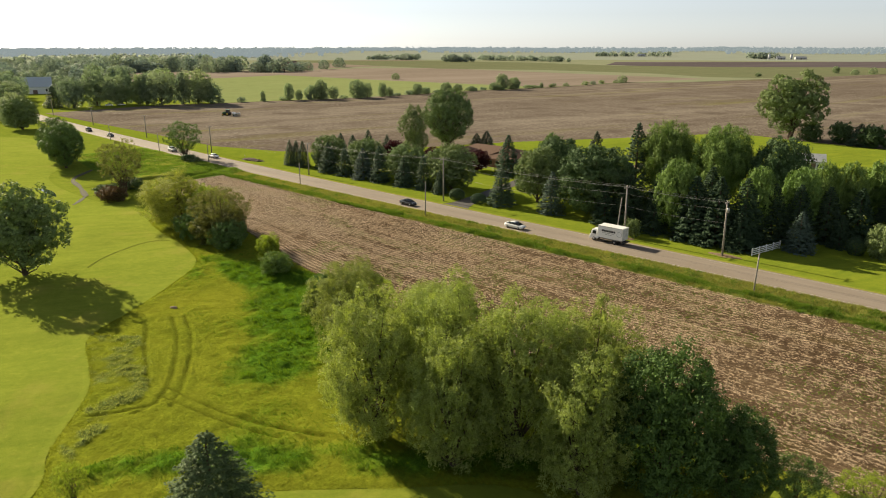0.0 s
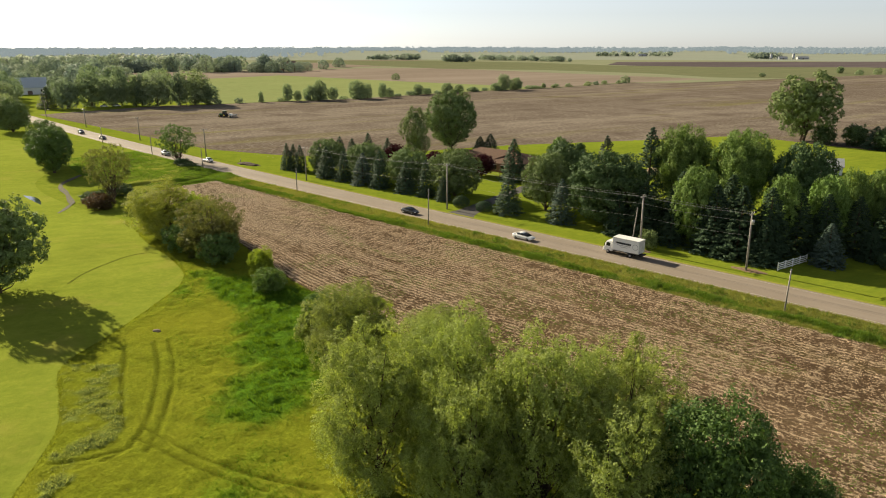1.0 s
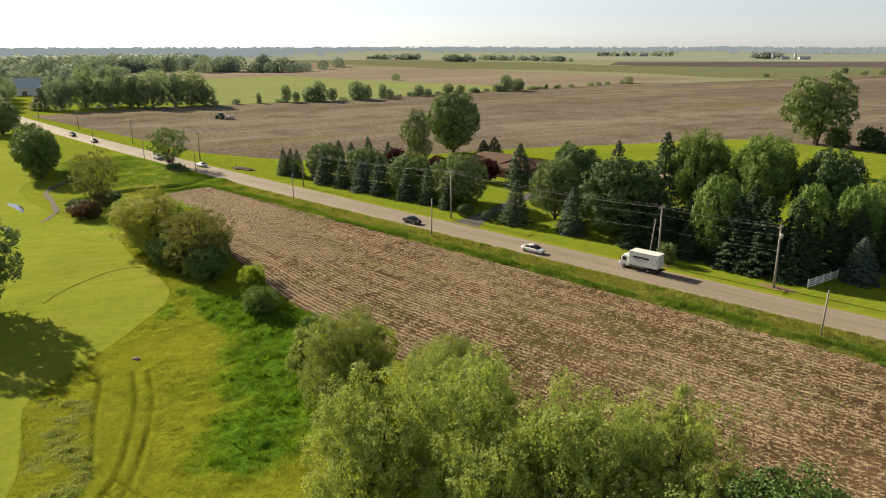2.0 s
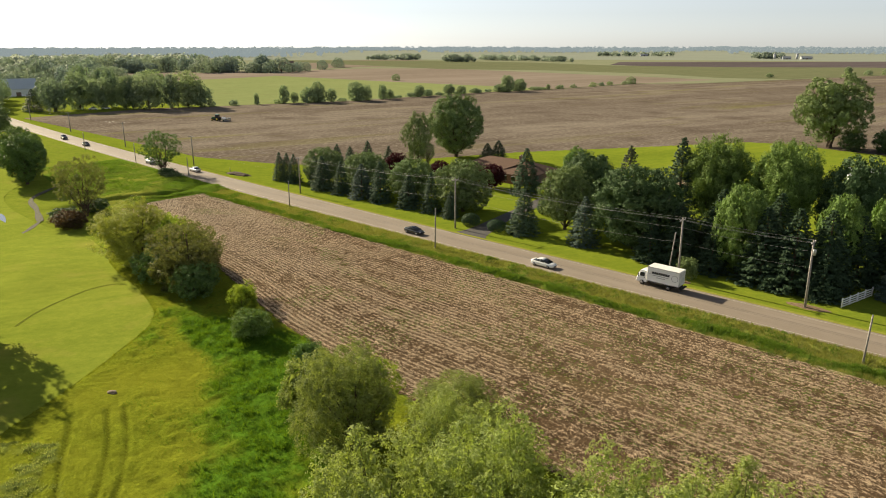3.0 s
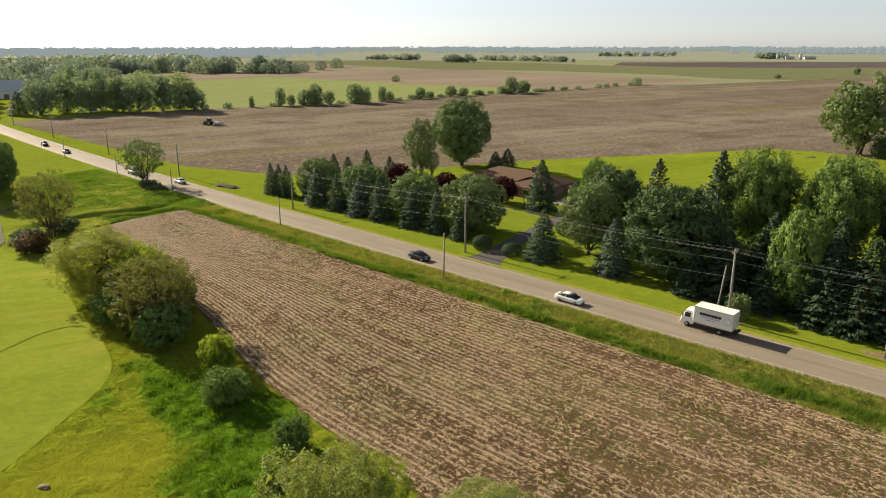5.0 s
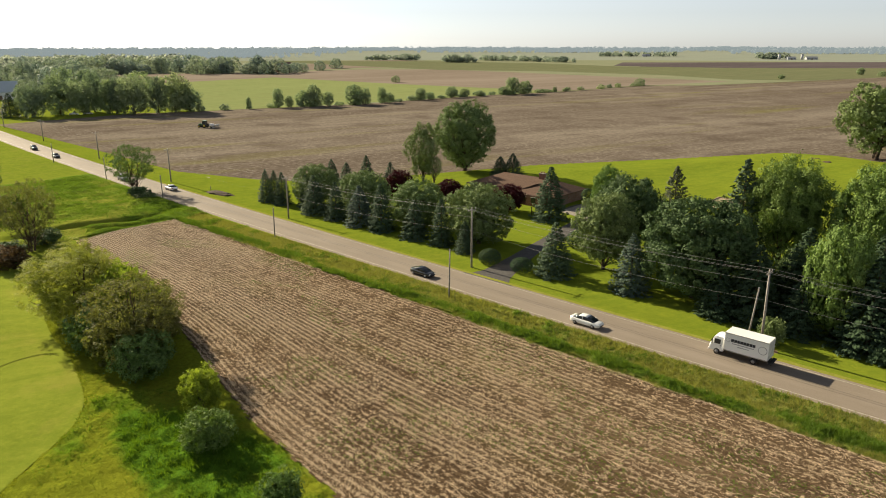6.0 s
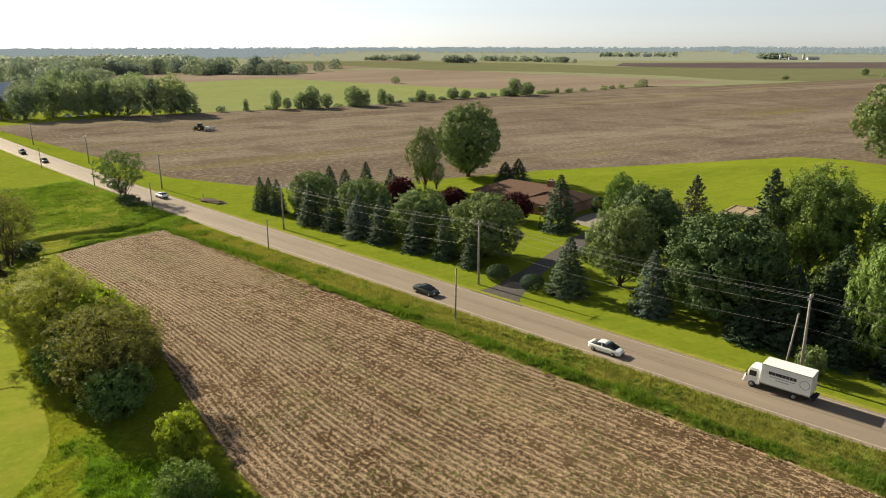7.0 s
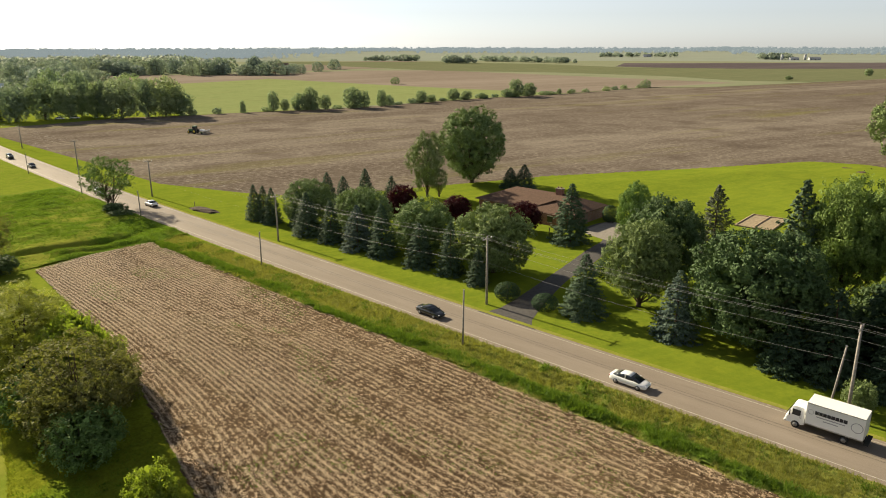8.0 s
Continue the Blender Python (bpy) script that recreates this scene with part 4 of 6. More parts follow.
# clipped shrubs wear the shade-darkened needles, so their shade is painted on
plant("sheared", 0, -113, 129, 2.9, 2.1, "shade_spruce", "clipped_shrub", "round clipped green shrub beside the driveway", "shrub", "clipped shrubs")
plant("sheared", 0, -106, 129.2, 2.6, 2.1, "shade_spruce", "clipped_shrub", "round clipped green shrub beside the driveway", "shrub", "clipped shrubs")
plant("sheared", 0, -106.5, 149, 3.4, 2.6, "shade_spruce", "clipped_shrub", "round clipped green shrub beside the driveway", "shrub", "clipped shrubs")
plant("sheared", 0, -125.5, 184, 4.0, 1.8, "shade_spruce", "clipped_shrub", "dark clipped shrub at the garage corner", "shrub", "clipped shrubs")
plant("spruce", 1, -100.5, 131.2, 9.6, 3.0, "spruce", "spruce", "dark green spruce at the driveway", "conifer")
plant("spruce", 2, -123.2, 163.5, 12.2, 3.6, "spruce", "spruce", "tall dark spruce in front of the house", "conifer")
plant("tall", 0, -178.5, 198.5, 22.4, 10.4, "maple", "tree", "large tree with a broad dense upswept crown", "tree")
plant("slim", 1, -175, 176, 17.8, 5.4, "maple", "tree", "slender leaning green tree beside the lawn", "tree")
plant("open", 1, -172.5, 178, 8.2, 2.8, "maple", "tree", "small thin-crowned tree beside the lawn", "tree")
plant("spread", 1, -96, 140, 14.4, 6.3, "maple", "tree", "grey-green rounded tree on the lawn", "tree")
plant("round", 1, -97.5, 151, 15.6, 6.8, "dark", "tree", "dark dense rounded tree on the lawn", "tree")
plant("spruce", 0, -86.7, 132.2, 9.9, 2.8, "blue", "blue_spruce", "blue-grey spruce at the lawn's edge", "conifer")
plant("great", 0, -78.2, 136.8, 16.8, 9.0, "dark", "tree", "very large dark rounded maple by the road", "tree")
plant("ragged", 1, -95, 165.5, 15.4, 3.9, "grey_spruce", "spruce", "tall thin spruce behind the maples", "conifer")
plant("ragged", 2, -79.5, 158.5, 19.2, 4.6, "spruce", "spruce", "tall ragged spruce behind the maples", "conifer")
plant("feather", 0, -73, 162, 20.5, 8.0, "bright", "tree", "tall bright green tree behind the road trees", "tree")
plant("feather", 1, -59, 161, 20.5, 7.8, "bright", "tree", "tall bright green tree behind the road trees", "tree")
plant("round", 0, -47, 163, 18.5, 7.0, "dark", "tree", "dark rounded tree beside the shed", "tree")
plant("round", 1, -57.8, 134.5, 16.0, 4.6, "bright", "tree", "bright green maple standing by the road", "tree")
plant("tall", 1, -113, 171, 13.0, 3.6, "bright", "tree", "bright green tree behind the dark maples", "tree")
YOUNG = "young trees in the mixed belt"
for i, (x, y, h, r, c) in enumerate([(-44.6, 143.3, 14.6, 3.9, "bright"), (-38.4, 149, 14.6, 4.0, "bright"), (-35.9, 156.5, 14.8, 3.7, "bright"), (-32.5, 161.7, 14.6, 3.8, "bright"), (-27.8, 168, 15.2, 4.3, "bright"), (-21, 171, 14.6, 4.3, "maple"), (-13.6, 168, 14.2, 4.6, "bright")]):
    plant("round", i % 3, x, y, h, r, c, "tree", "bright green young maple in the mixed belt", "tree", YOUNG)
# belt spruces that shade one another have that shade in their needle colour
for i, (x, y, h, r, c) in enumerate([(-68, 133.5, 11.5, 3.4, "shade_spruce"), (-64, 142, 13, 3.8, "shade_spruce"), (-61.5, 132.5, 8.5, 2.6, "shade_spruce"), (-72.5, 131.6, 8.5, 2.6, "shade_spruce"), (-53.2, 132.6, 13, 3.8, "shade_spruce"), (-48.5, 132.6, 13.5, 4.0, "shade_spruce"), (-44.6, 136, 13.2, 3.9, "shade_spruce"), (-43.6, 131.6, 8.5, 2.8, "shade_spruce"), (-41.5, 143, 11.5, 3.4, "shade_spruce"), (-37.5, 145.5, 11.5, 3.3, "shade_spruce"), (-33.2, 149.5, 11, 3.3, "shade_spruce"), (-28.8, 155, 10.5, 3.3, "shade_spruce"), (-24, 160, 11, 3.4, "shade_spruce"), (-18, 161, 11.5, 3.4, "shade_spruce"), (-55, 145, 13, 4.0, "shade_spruce"), (-34.8, 138.2, 7.8, 2.7, "blue"), (-29.7, 146, 6.6, 2.0, "shade_spruce")]):
    plant("spruce", i % 3, x, y, h, r, c, "spruce", "blue-grey spruce in the mixed belt" if c == "blue" else "dark spruce in the mixed belt", "conifer", "spruces in the mixed belt")
plant("sheared", 0, -26.2, 143, 3.6, 1.8, "shade_spruce", "clipped_shrub", "dark clipped shrub with a rounded top", "shrub")
plant("bush", 1, -22, 143, 6.9, 3.1, "maple", "shrub", "large loose green shrub on the lawn", "shrub")
for i, (x, y, h, r) in enumerate([(-69, 141, 7, 4.5), (-62, 146, 8, 4.5), (-55, 139, 8, 4.0), (-66, 150, 9, 4.5)]):
    plant("bush", i % 2, x, y, h, r, "dark", "shrub", "dark undergrowth in the mixed belt", "shrub", "undergrowth in the mixed belt")
plant("bush", 0, -63.2, 126.6, 4.0, 1.9, "maple", "shrub", "grey-green shrub behind the utility pole", "shrub")
plant("twin", 1, -87.6, 309, 27.5, 13.5, "maple", "tree", "huge spreading tree at the field's edge", "tree")
for i, (x, y, h, r, k, c) in enumerate([(-79, 307, 7.5, 5, "bush", "dark"), (-68, 308, 9, 5.5, "bush", "dark"), (-61, 305, 8.5, 4, "spruce", "spruce"), (-56, 303, 9, 6, "bush", "dark"), (-46, 302, 9.5, 6, "bush", "maple"), (-36, 301, 10, 6, "round", "dark"), (-26, 300, 10, 6, "bush", "dark"), (-15, 299, 9, 6, "bush", "maple")]):
    plant(k, i % 2, x, y, h, r, c, "shrub" if k == "bush" else "tree", "dark green growth along the lawn's far edge", "shrub" if k == "bush" else "tree", "growth along the lawn's edge")

# golf course and meadow
plant("spread", 2, -127, 34, 16.6, 7.8, "maple", "tree", "broad dark tree standing on the fairway", "tree")
plant("tall", 0, -236, 80, 14.6, 6.6, "mid", "tree", "rounded dark green tree beside the creek", "tree")
plant("tall", 1, -252, 84, 14.8, 6.6, "mid", "tree", "rounded dark green tree beside the creek", "tree")
plant("round", 2, -360, 106, 14.8, 7.8, "maple", "tree", "rounded green tree on the golf course", "tree")
plant("open", 0, -184, 75.5, 14.6, 6.3, "dry", "tree", "thin-crowned tree with many upright limbs", "tree")
plant("bush", 0, -176, 69.5, 4.0, 3.8, "brown", "shrub", "low brownish bush under the thin tree", "shrub")
plant("bush", 0, -187.5, 79.2, 3.4, 3.4, "dark", "shrub", "low dark thicket at the creek beside the field", "shrub")
plant("bush", 1, -183, 71, 3.4, 3.6, "dark", "shrub", "low dark bush at the creek", "shrub")
plant("willow", 1, -139.5, 67.8, 12.2, 7.6, "olive", "tree", "wide bushy yellow-green willow at the field's edge", "tree")
# placed to shade the grass strip beside the field; the olive one is added
plant("bush", 1, -132, 74.6, 6.2, 3.0, "yellow", "shrub", "yellow-green bush at the field's edge", "shrub")
plant("bush", 0, -126, 73.2, 6.2, 3.0, "dry", "shrub", "olive bush added to shade the field's edge", "shrub")
plant("bush", 0, -133, 71.5, 9.8, 4.4, "yellow", "tree", "bushy yellow-green willow at the field's edge", "tree")
plant("open", 1, -121.5, 67.8, 11.8, 6.4, "dry", "tree", "bushy olive tree with twigs at the field's edge", "tree")
plant("bush", 1, -121.5, 67.4, 8.0, 5.4, "dry", "shrub", "dense olive bush under the willow", "shrub")
plant("bush", 0, -116.5, 66.2, 6.0, 4.0, "mid", "shrub", "dark low bush beside the willow", "shrub")
plant("bush", 1, -128.5, 66.0, 6.5, 4.2, "mid", "shrub", "dark low bush beside the willow", "shrub")
plant("bush", 1, -103.4, 66.6, 5.8, 2.3, "yellow", "shrub", "small bright yellow-green bush by the field", "shrub")
plant("bush", 0, -96.4, 63.2, 4.4, 2.8, "bright", "shrub", "low rounded green bush by the field", "shrub")
plant("bush", 1, -83, 62.6, 4.0, 2.1, "mid", "shrub", "small rounded green bush by the field", "shrub")
plant("open", 0, -224.6, 114.2, 13.4, 6.8, "mid", "tree", "spreading tree standing beside the road", "tree")
plant("bush", 1, -219, 113, 2.6, 3.0, "dark", "shrub", "dark undergrowth below the roadside tree", "shrub")
plant("bush", 0, -213, 112, 2.0, 3.0, "dark", "shrub", "dark undergrowth below the roadside tree", "shrub")
# the near group
plant("willow", 0, -46.5, 40.5, 16.8, 5.4, "willow", "willow_tree", "tall pale green willow with hanging sprays", "tree", "near willows")
plant("willow", 1, -42, 47.0, 17.2, 5.6, "willow", "willow_tree", "tall pale green willow with hanging sprays", "tree", "near willows")
plant("willow", 2, -33.5, 47.5, 17.8, 5.8, "willow", "willow_tree", "tall pale green willow with hanging sprays", "tree", "near willows")
plant("willow", 0, -29, 52.5, 16.5, 5.4, "willow", "willow_tree", "tall pale green willow with hanging sprays", "tree", "near willows")
plant("willow", 1, -52, 54, 12.0, 4.6, "willow", "willow_tree", "pale green willow behind the taller ones", "tree", "near willows")
plant("willow", 2, -37.5, 42.0, 15.0, 4.8, "willow", "willow_tree", "pale green willow in front of the taller ones", "tree", "near willows")
plant("willow", 0, -26.0, 46.5, 14.8, 4.8, "willow", "tree", "green loose tree beside the willows", "tree")
plant("leafy", 1, -20.6, 50.5, 14.6, 4.8, "deep", "tree", "dense dark green tree beside the willows", "tree")
plant("leafy", 0, -16, 54.5, 9.0, 3.3, "deep", "tree", "low dense dark green tree beside the willows", "tree")
plant("willow", 2, -65, 53.5, 12.6, 5.2, "sage", "tree", "loose yellow-green tree behind the willows", "tree")
plant("open", 1, -67.5, 59.2, 8.2, 3.6, "yellow", "tree", "small yellow-green tree at the field's edge", "tree")
plant("willow", 1, -57.4, 61.0, 9.0, 5.0, "sage", "tree", "loose olive-green tree at the field's edge", "tree")
plant("bush", 1, -74.5, 56.5, 6.5, 3.4, "sage", "shrub", "loose olive bush behind the willows", "shrub")
plant("yard", 0, -44.2, 21.7, 9.9, 4.3, "yard", "spruce", "dark green spruce standing in the meadow", "conifer")
plant("open", 0, -57.5, 15.8, 4.4, 1.5, "yellow", "sapling", "thin yellow-green sapling at the fairway", "tree")
plant("open", 1, -11.5, 56.2, 5.6, 2.8, "bright", "sapling", "small loose green tree at the field's corner", "tree")
plant("open", 0, -6.5, 58.3, 5.1, 3.0, "yellow", "sapling", "small yellow-green tree at the field's corner", "tree")


# ---- far trees ----
rng = np.random.default_rng(5)


def copse(points, spread, n, h, r, colour="far", label="", kind="far", name="far_tree", group=""):
    """Trees strewn along a line."""
    q = np.array(points, float)
    seg = np.linalg.norm(np.diff(q, axis=0), axis=1)
    cum = np.concatenate([[0], np.cumsum(seg)])
    for i in range(n):
        s = (i + rng.uniform(0.1, 0.9)) / n * cum[-1]
        j = min(len(seg) - 1, int(np.searchsorted(cum, s, "right")) - 1)
        x, y = q[j] + (q[j + 1] - q[j]) * (s - cum[j]) / seg[j] + rng.normal(0, spread, 2)
        f = rng.uniform(0.6, 1.2)
        if y < 212 + (x + 620) * -0.3 and -640 < x < -380:
            continue  # open ground in front of the farm building
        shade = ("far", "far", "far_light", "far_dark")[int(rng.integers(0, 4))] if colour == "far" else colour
        # farther trees get the paler set, with more haze in the colour
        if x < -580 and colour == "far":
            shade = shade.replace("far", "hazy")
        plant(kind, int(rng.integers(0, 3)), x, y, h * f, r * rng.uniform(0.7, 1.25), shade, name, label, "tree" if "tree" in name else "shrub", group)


GROVE = "grove beside the field"
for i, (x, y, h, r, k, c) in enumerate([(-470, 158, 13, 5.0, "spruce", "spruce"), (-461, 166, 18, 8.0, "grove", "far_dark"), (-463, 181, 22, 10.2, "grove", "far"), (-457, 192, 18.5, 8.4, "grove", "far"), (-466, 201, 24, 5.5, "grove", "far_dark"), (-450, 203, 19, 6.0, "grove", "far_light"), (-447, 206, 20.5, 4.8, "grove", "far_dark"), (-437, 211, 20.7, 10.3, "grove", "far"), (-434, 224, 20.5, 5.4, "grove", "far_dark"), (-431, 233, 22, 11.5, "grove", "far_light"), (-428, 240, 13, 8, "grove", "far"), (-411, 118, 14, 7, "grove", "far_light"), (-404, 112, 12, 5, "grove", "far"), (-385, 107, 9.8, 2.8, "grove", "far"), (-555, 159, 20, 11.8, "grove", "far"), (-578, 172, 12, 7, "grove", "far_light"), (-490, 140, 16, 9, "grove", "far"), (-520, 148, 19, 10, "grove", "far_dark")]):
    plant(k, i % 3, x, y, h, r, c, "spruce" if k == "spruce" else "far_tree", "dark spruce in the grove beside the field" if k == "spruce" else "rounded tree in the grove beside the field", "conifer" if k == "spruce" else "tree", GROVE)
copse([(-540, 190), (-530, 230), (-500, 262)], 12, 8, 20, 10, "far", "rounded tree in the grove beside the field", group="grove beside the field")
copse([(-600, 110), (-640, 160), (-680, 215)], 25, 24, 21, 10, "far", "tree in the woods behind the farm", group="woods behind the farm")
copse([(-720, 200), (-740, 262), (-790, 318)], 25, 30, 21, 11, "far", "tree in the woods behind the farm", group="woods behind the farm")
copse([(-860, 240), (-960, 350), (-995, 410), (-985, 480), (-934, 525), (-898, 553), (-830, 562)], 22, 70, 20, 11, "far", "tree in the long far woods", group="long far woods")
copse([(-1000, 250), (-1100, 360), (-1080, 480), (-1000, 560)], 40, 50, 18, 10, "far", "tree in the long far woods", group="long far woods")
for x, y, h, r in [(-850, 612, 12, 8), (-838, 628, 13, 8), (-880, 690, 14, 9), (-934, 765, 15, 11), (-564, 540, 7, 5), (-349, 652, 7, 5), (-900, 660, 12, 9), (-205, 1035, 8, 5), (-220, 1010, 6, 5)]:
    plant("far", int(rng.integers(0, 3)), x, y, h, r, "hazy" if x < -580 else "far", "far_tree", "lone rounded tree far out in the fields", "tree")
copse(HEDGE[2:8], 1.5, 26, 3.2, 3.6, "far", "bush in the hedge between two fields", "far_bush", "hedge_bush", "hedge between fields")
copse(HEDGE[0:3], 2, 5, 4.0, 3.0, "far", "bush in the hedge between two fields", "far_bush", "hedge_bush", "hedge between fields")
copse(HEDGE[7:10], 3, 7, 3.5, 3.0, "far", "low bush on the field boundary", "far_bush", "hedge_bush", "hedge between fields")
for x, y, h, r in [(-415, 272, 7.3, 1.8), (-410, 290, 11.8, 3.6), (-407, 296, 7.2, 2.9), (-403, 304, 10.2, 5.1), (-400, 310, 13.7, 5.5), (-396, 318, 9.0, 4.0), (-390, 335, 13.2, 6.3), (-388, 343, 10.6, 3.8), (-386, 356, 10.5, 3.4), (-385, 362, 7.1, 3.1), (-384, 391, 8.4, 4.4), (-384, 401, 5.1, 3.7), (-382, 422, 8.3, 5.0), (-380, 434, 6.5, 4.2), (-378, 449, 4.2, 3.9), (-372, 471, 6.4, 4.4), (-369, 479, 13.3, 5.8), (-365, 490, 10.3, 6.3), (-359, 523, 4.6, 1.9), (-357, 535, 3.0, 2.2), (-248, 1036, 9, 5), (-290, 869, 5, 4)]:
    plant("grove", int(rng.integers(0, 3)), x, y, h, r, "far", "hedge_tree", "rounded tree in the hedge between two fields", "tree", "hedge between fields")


def belt(name, points, n, h, spread, material, label, fine=26, size=0.42):
    """Far woods as one mass of foliage."""
    q = np.array(points, float)
    P, D = [], []
    for _ in range(n):
        j = rng.integers(0, len(q) - 1)
        c = q[j] + (q[j + 1] - q[j]) * rng.uniform() + rng.normal(0, spread, 2)
        hh = h * rng.uniform(0.6, 1.15)
        d = ball(rng, fine)
        D.append(d)
        d = d * rng.uniform(0.6, 1, (fine, 1))
        P.append(np.stack([c[0] + d[:, 0] * hh * 0.65, c[1] + d[:, 1] * hh * 0.65, hh * 0.5 * (1 + d[:, 2])], 1))
    P = np.concatenate(P)
    ob = new(name, mesh_of(name, *leaf_quads(rng, P, h * size, 0.8, face=np.concatenate(D), hold=0.8), material))
    return tagged(ob, label, "woods", kind="stuff")


# copse and belt leaves are pale because distance haze is put into their tone
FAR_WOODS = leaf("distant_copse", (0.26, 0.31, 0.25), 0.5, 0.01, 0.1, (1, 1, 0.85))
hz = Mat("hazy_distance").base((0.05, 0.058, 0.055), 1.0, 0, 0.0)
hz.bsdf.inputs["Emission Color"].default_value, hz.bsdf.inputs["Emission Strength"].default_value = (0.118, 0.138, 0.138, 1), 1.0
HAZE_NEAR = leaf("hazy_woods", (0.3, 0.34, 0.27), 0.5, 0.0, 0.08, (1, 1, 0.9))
HAZY = hz.m  # backdrop woods whose grey-blue glow stands in for far haze
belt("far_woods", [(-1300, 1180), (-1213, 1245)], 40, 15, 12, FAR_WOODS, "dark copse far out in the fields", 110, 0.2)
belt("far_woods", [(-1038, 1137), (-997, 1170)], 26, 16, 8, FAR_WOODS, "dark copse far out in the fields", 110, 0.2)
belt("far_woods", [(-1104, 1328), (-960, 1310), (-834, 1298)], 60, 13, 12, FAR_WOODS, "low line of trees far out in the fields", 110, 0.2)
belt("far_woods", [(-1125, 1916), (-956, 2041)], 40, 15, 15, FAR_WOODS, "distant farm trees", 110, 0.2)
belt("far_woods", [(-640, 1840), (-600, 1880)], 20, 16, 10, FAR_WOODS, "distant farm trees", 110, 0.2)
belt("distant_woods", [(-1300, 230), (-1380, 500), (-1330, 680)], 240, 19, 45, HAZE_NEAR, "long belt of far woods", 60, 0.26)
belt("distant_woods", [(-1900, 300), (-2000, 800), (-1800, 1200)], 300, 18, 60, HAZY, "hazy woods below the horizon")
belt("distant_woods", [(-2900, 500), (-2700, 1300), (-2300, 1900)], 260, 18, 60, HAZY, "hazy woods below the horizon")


def ridge(name, reach, a0, a1, low, high, label):
    """A long uneven line of woods round the horizon, with some depth."""
    a = np.radians(np.arange(a0, a1, 0.16))
    h = low + (high - low) * np.clip(0.5 + 0.5 * swell(np.degrees(a), 0 * a, 5.0, 3) + 0.3 * swell(np.degrees(a), 0 * a, 1.3, 4) + 0.2 * swell(np.degrees(a), 0 * a, 0.35, 6), 0, 1.2)
    n = len(a)
    V = np.concatenate([np.stack([r * np.cos(a), r * np.sin(a), z], 1) for r, z in ((reach, 0 * a), (reach + 12, h), (reach + 70, h * 0.9), (reach + 90, 0 * a))])
    F = [(k * n + i + 1, k * n + i, (k + 1) * n + i, (k + 1) * n + i + 1) for k in range(3) for i in range(n - 1)]
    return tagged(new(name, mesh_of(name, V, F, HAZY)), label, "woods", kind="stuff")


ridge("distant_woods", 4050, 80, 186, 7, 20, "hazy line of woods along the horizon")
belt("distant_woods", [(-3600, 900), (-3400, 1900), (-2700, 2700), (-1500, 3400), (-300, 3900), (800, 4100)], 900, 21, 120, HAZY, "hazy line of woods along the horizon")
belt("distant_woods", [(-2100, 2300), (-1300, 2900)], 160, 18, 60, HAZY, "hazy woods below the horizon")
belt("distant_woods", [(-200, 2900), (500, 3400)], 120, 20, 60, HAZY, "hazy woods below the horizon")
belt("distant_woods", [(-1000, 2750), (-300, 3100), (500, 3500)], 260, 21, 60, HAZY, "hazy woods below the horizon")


# ---- road furniture ----
def utility_pole(x, y, h, lean=(0.0, 0.0), arm=True, box_on=False):
    pole = new("utility_pole")
    pole.location = (x, y, 0)
    tagged(pole, "tall weathered wooden utility pole with crossarm", "utility pole", "utility poles along the road")
    top = Vector((lean[0], lean[1], h))
    pole_part("shaft", [(0, 0, -0.1), top * 0.5, top], [0.2, 0.17, 0.13], WOOD, pole)
    if arm:
        part("crossarm", box(top.x - 0.06, top.x + 0.06, top.y - 1.1, top.y + 1.1, h - 0.5, h - 0.36, 0.015), WOOD, pole)
        for dy in (-1.0, -0.45, 1.0):
            pole_part("insulator", [(top.x, top.y + dy, h - 0.36), (top.x, top.y + dy, h - 0.26), (top.x, top.y + dy, h - 0.16)], [0.04, 0.07, 0.035], STEEL, pole, 8)
    if box_on:
        pole_part("transformer", [(top.x + 0.32, 0, h - 2.2), (top.x + 0.32, 0, h - 2.15), (top.x + 0.32, 0, h - 1.4), (top.x + 0.32, 0, h - 1.33)], [0.2, 0.25, 0.25, 0.2], STEEL, pole, 12, "grey steel transformer can")
    return pole


POLES = [(-44.3, 125.6, 10.5), (-63.7, 124.3, 10.9), (-114.0, 125.0, 11.0), (-168.3, 124.4, 9.8), (-229.8, 127.4, 9.8), (-289.0, 131.2, 9.4), (-354.0, 135.2, 8.8), (-420.0, 140.0, 8.8)]
for i, (x, y, h) in enumerate(POLES):
    utility_pole(x, y, h, (-0.2 if i in (0, 1) else -0.1, 0.05), True, i == 0)


def span(a, b, r=0.022):
    """The wires between two poles, sagging."""
    holder = new("overhead_wires")
    holder.location = (a[0], a[1], 0)
    tagged(holder, "sagging overhead wires between two utility poles", "wires", "overhead wires")
    for dy, dz, sag in ((-1.0, -0.14, 0.7), (-0.45, -0.14, 0.75), (1.0, -0.14, 0.7), (0.15, -1.7, 0.8), (0.15, -4.2, 0.9)):
        p0, p1 = Vector((-0.1, dy, a[2] + dz)), Vector((b[0] - a[0] - 0.1, b[1] - a[1] + dy, b[2] + dz))
        pts = [p0.lerp(p1, t) - Vector((0, 0, 4 * sag * (p1 - p0).length / 50 * t * (1 - t))) for t in np.linspace(0, 1, 15)]
        V, F = tube(pts, [r] * 15, 5)
        ob = new("wire", mesh_of("wire", [tuple(v) for v in V], F, WIRE))
        ob.parent = holder


for i, (a, b) in enumerate(zip(POLES, POLES[1:])):
    span(a, b, 0.013 if i < 3 else 0.004)
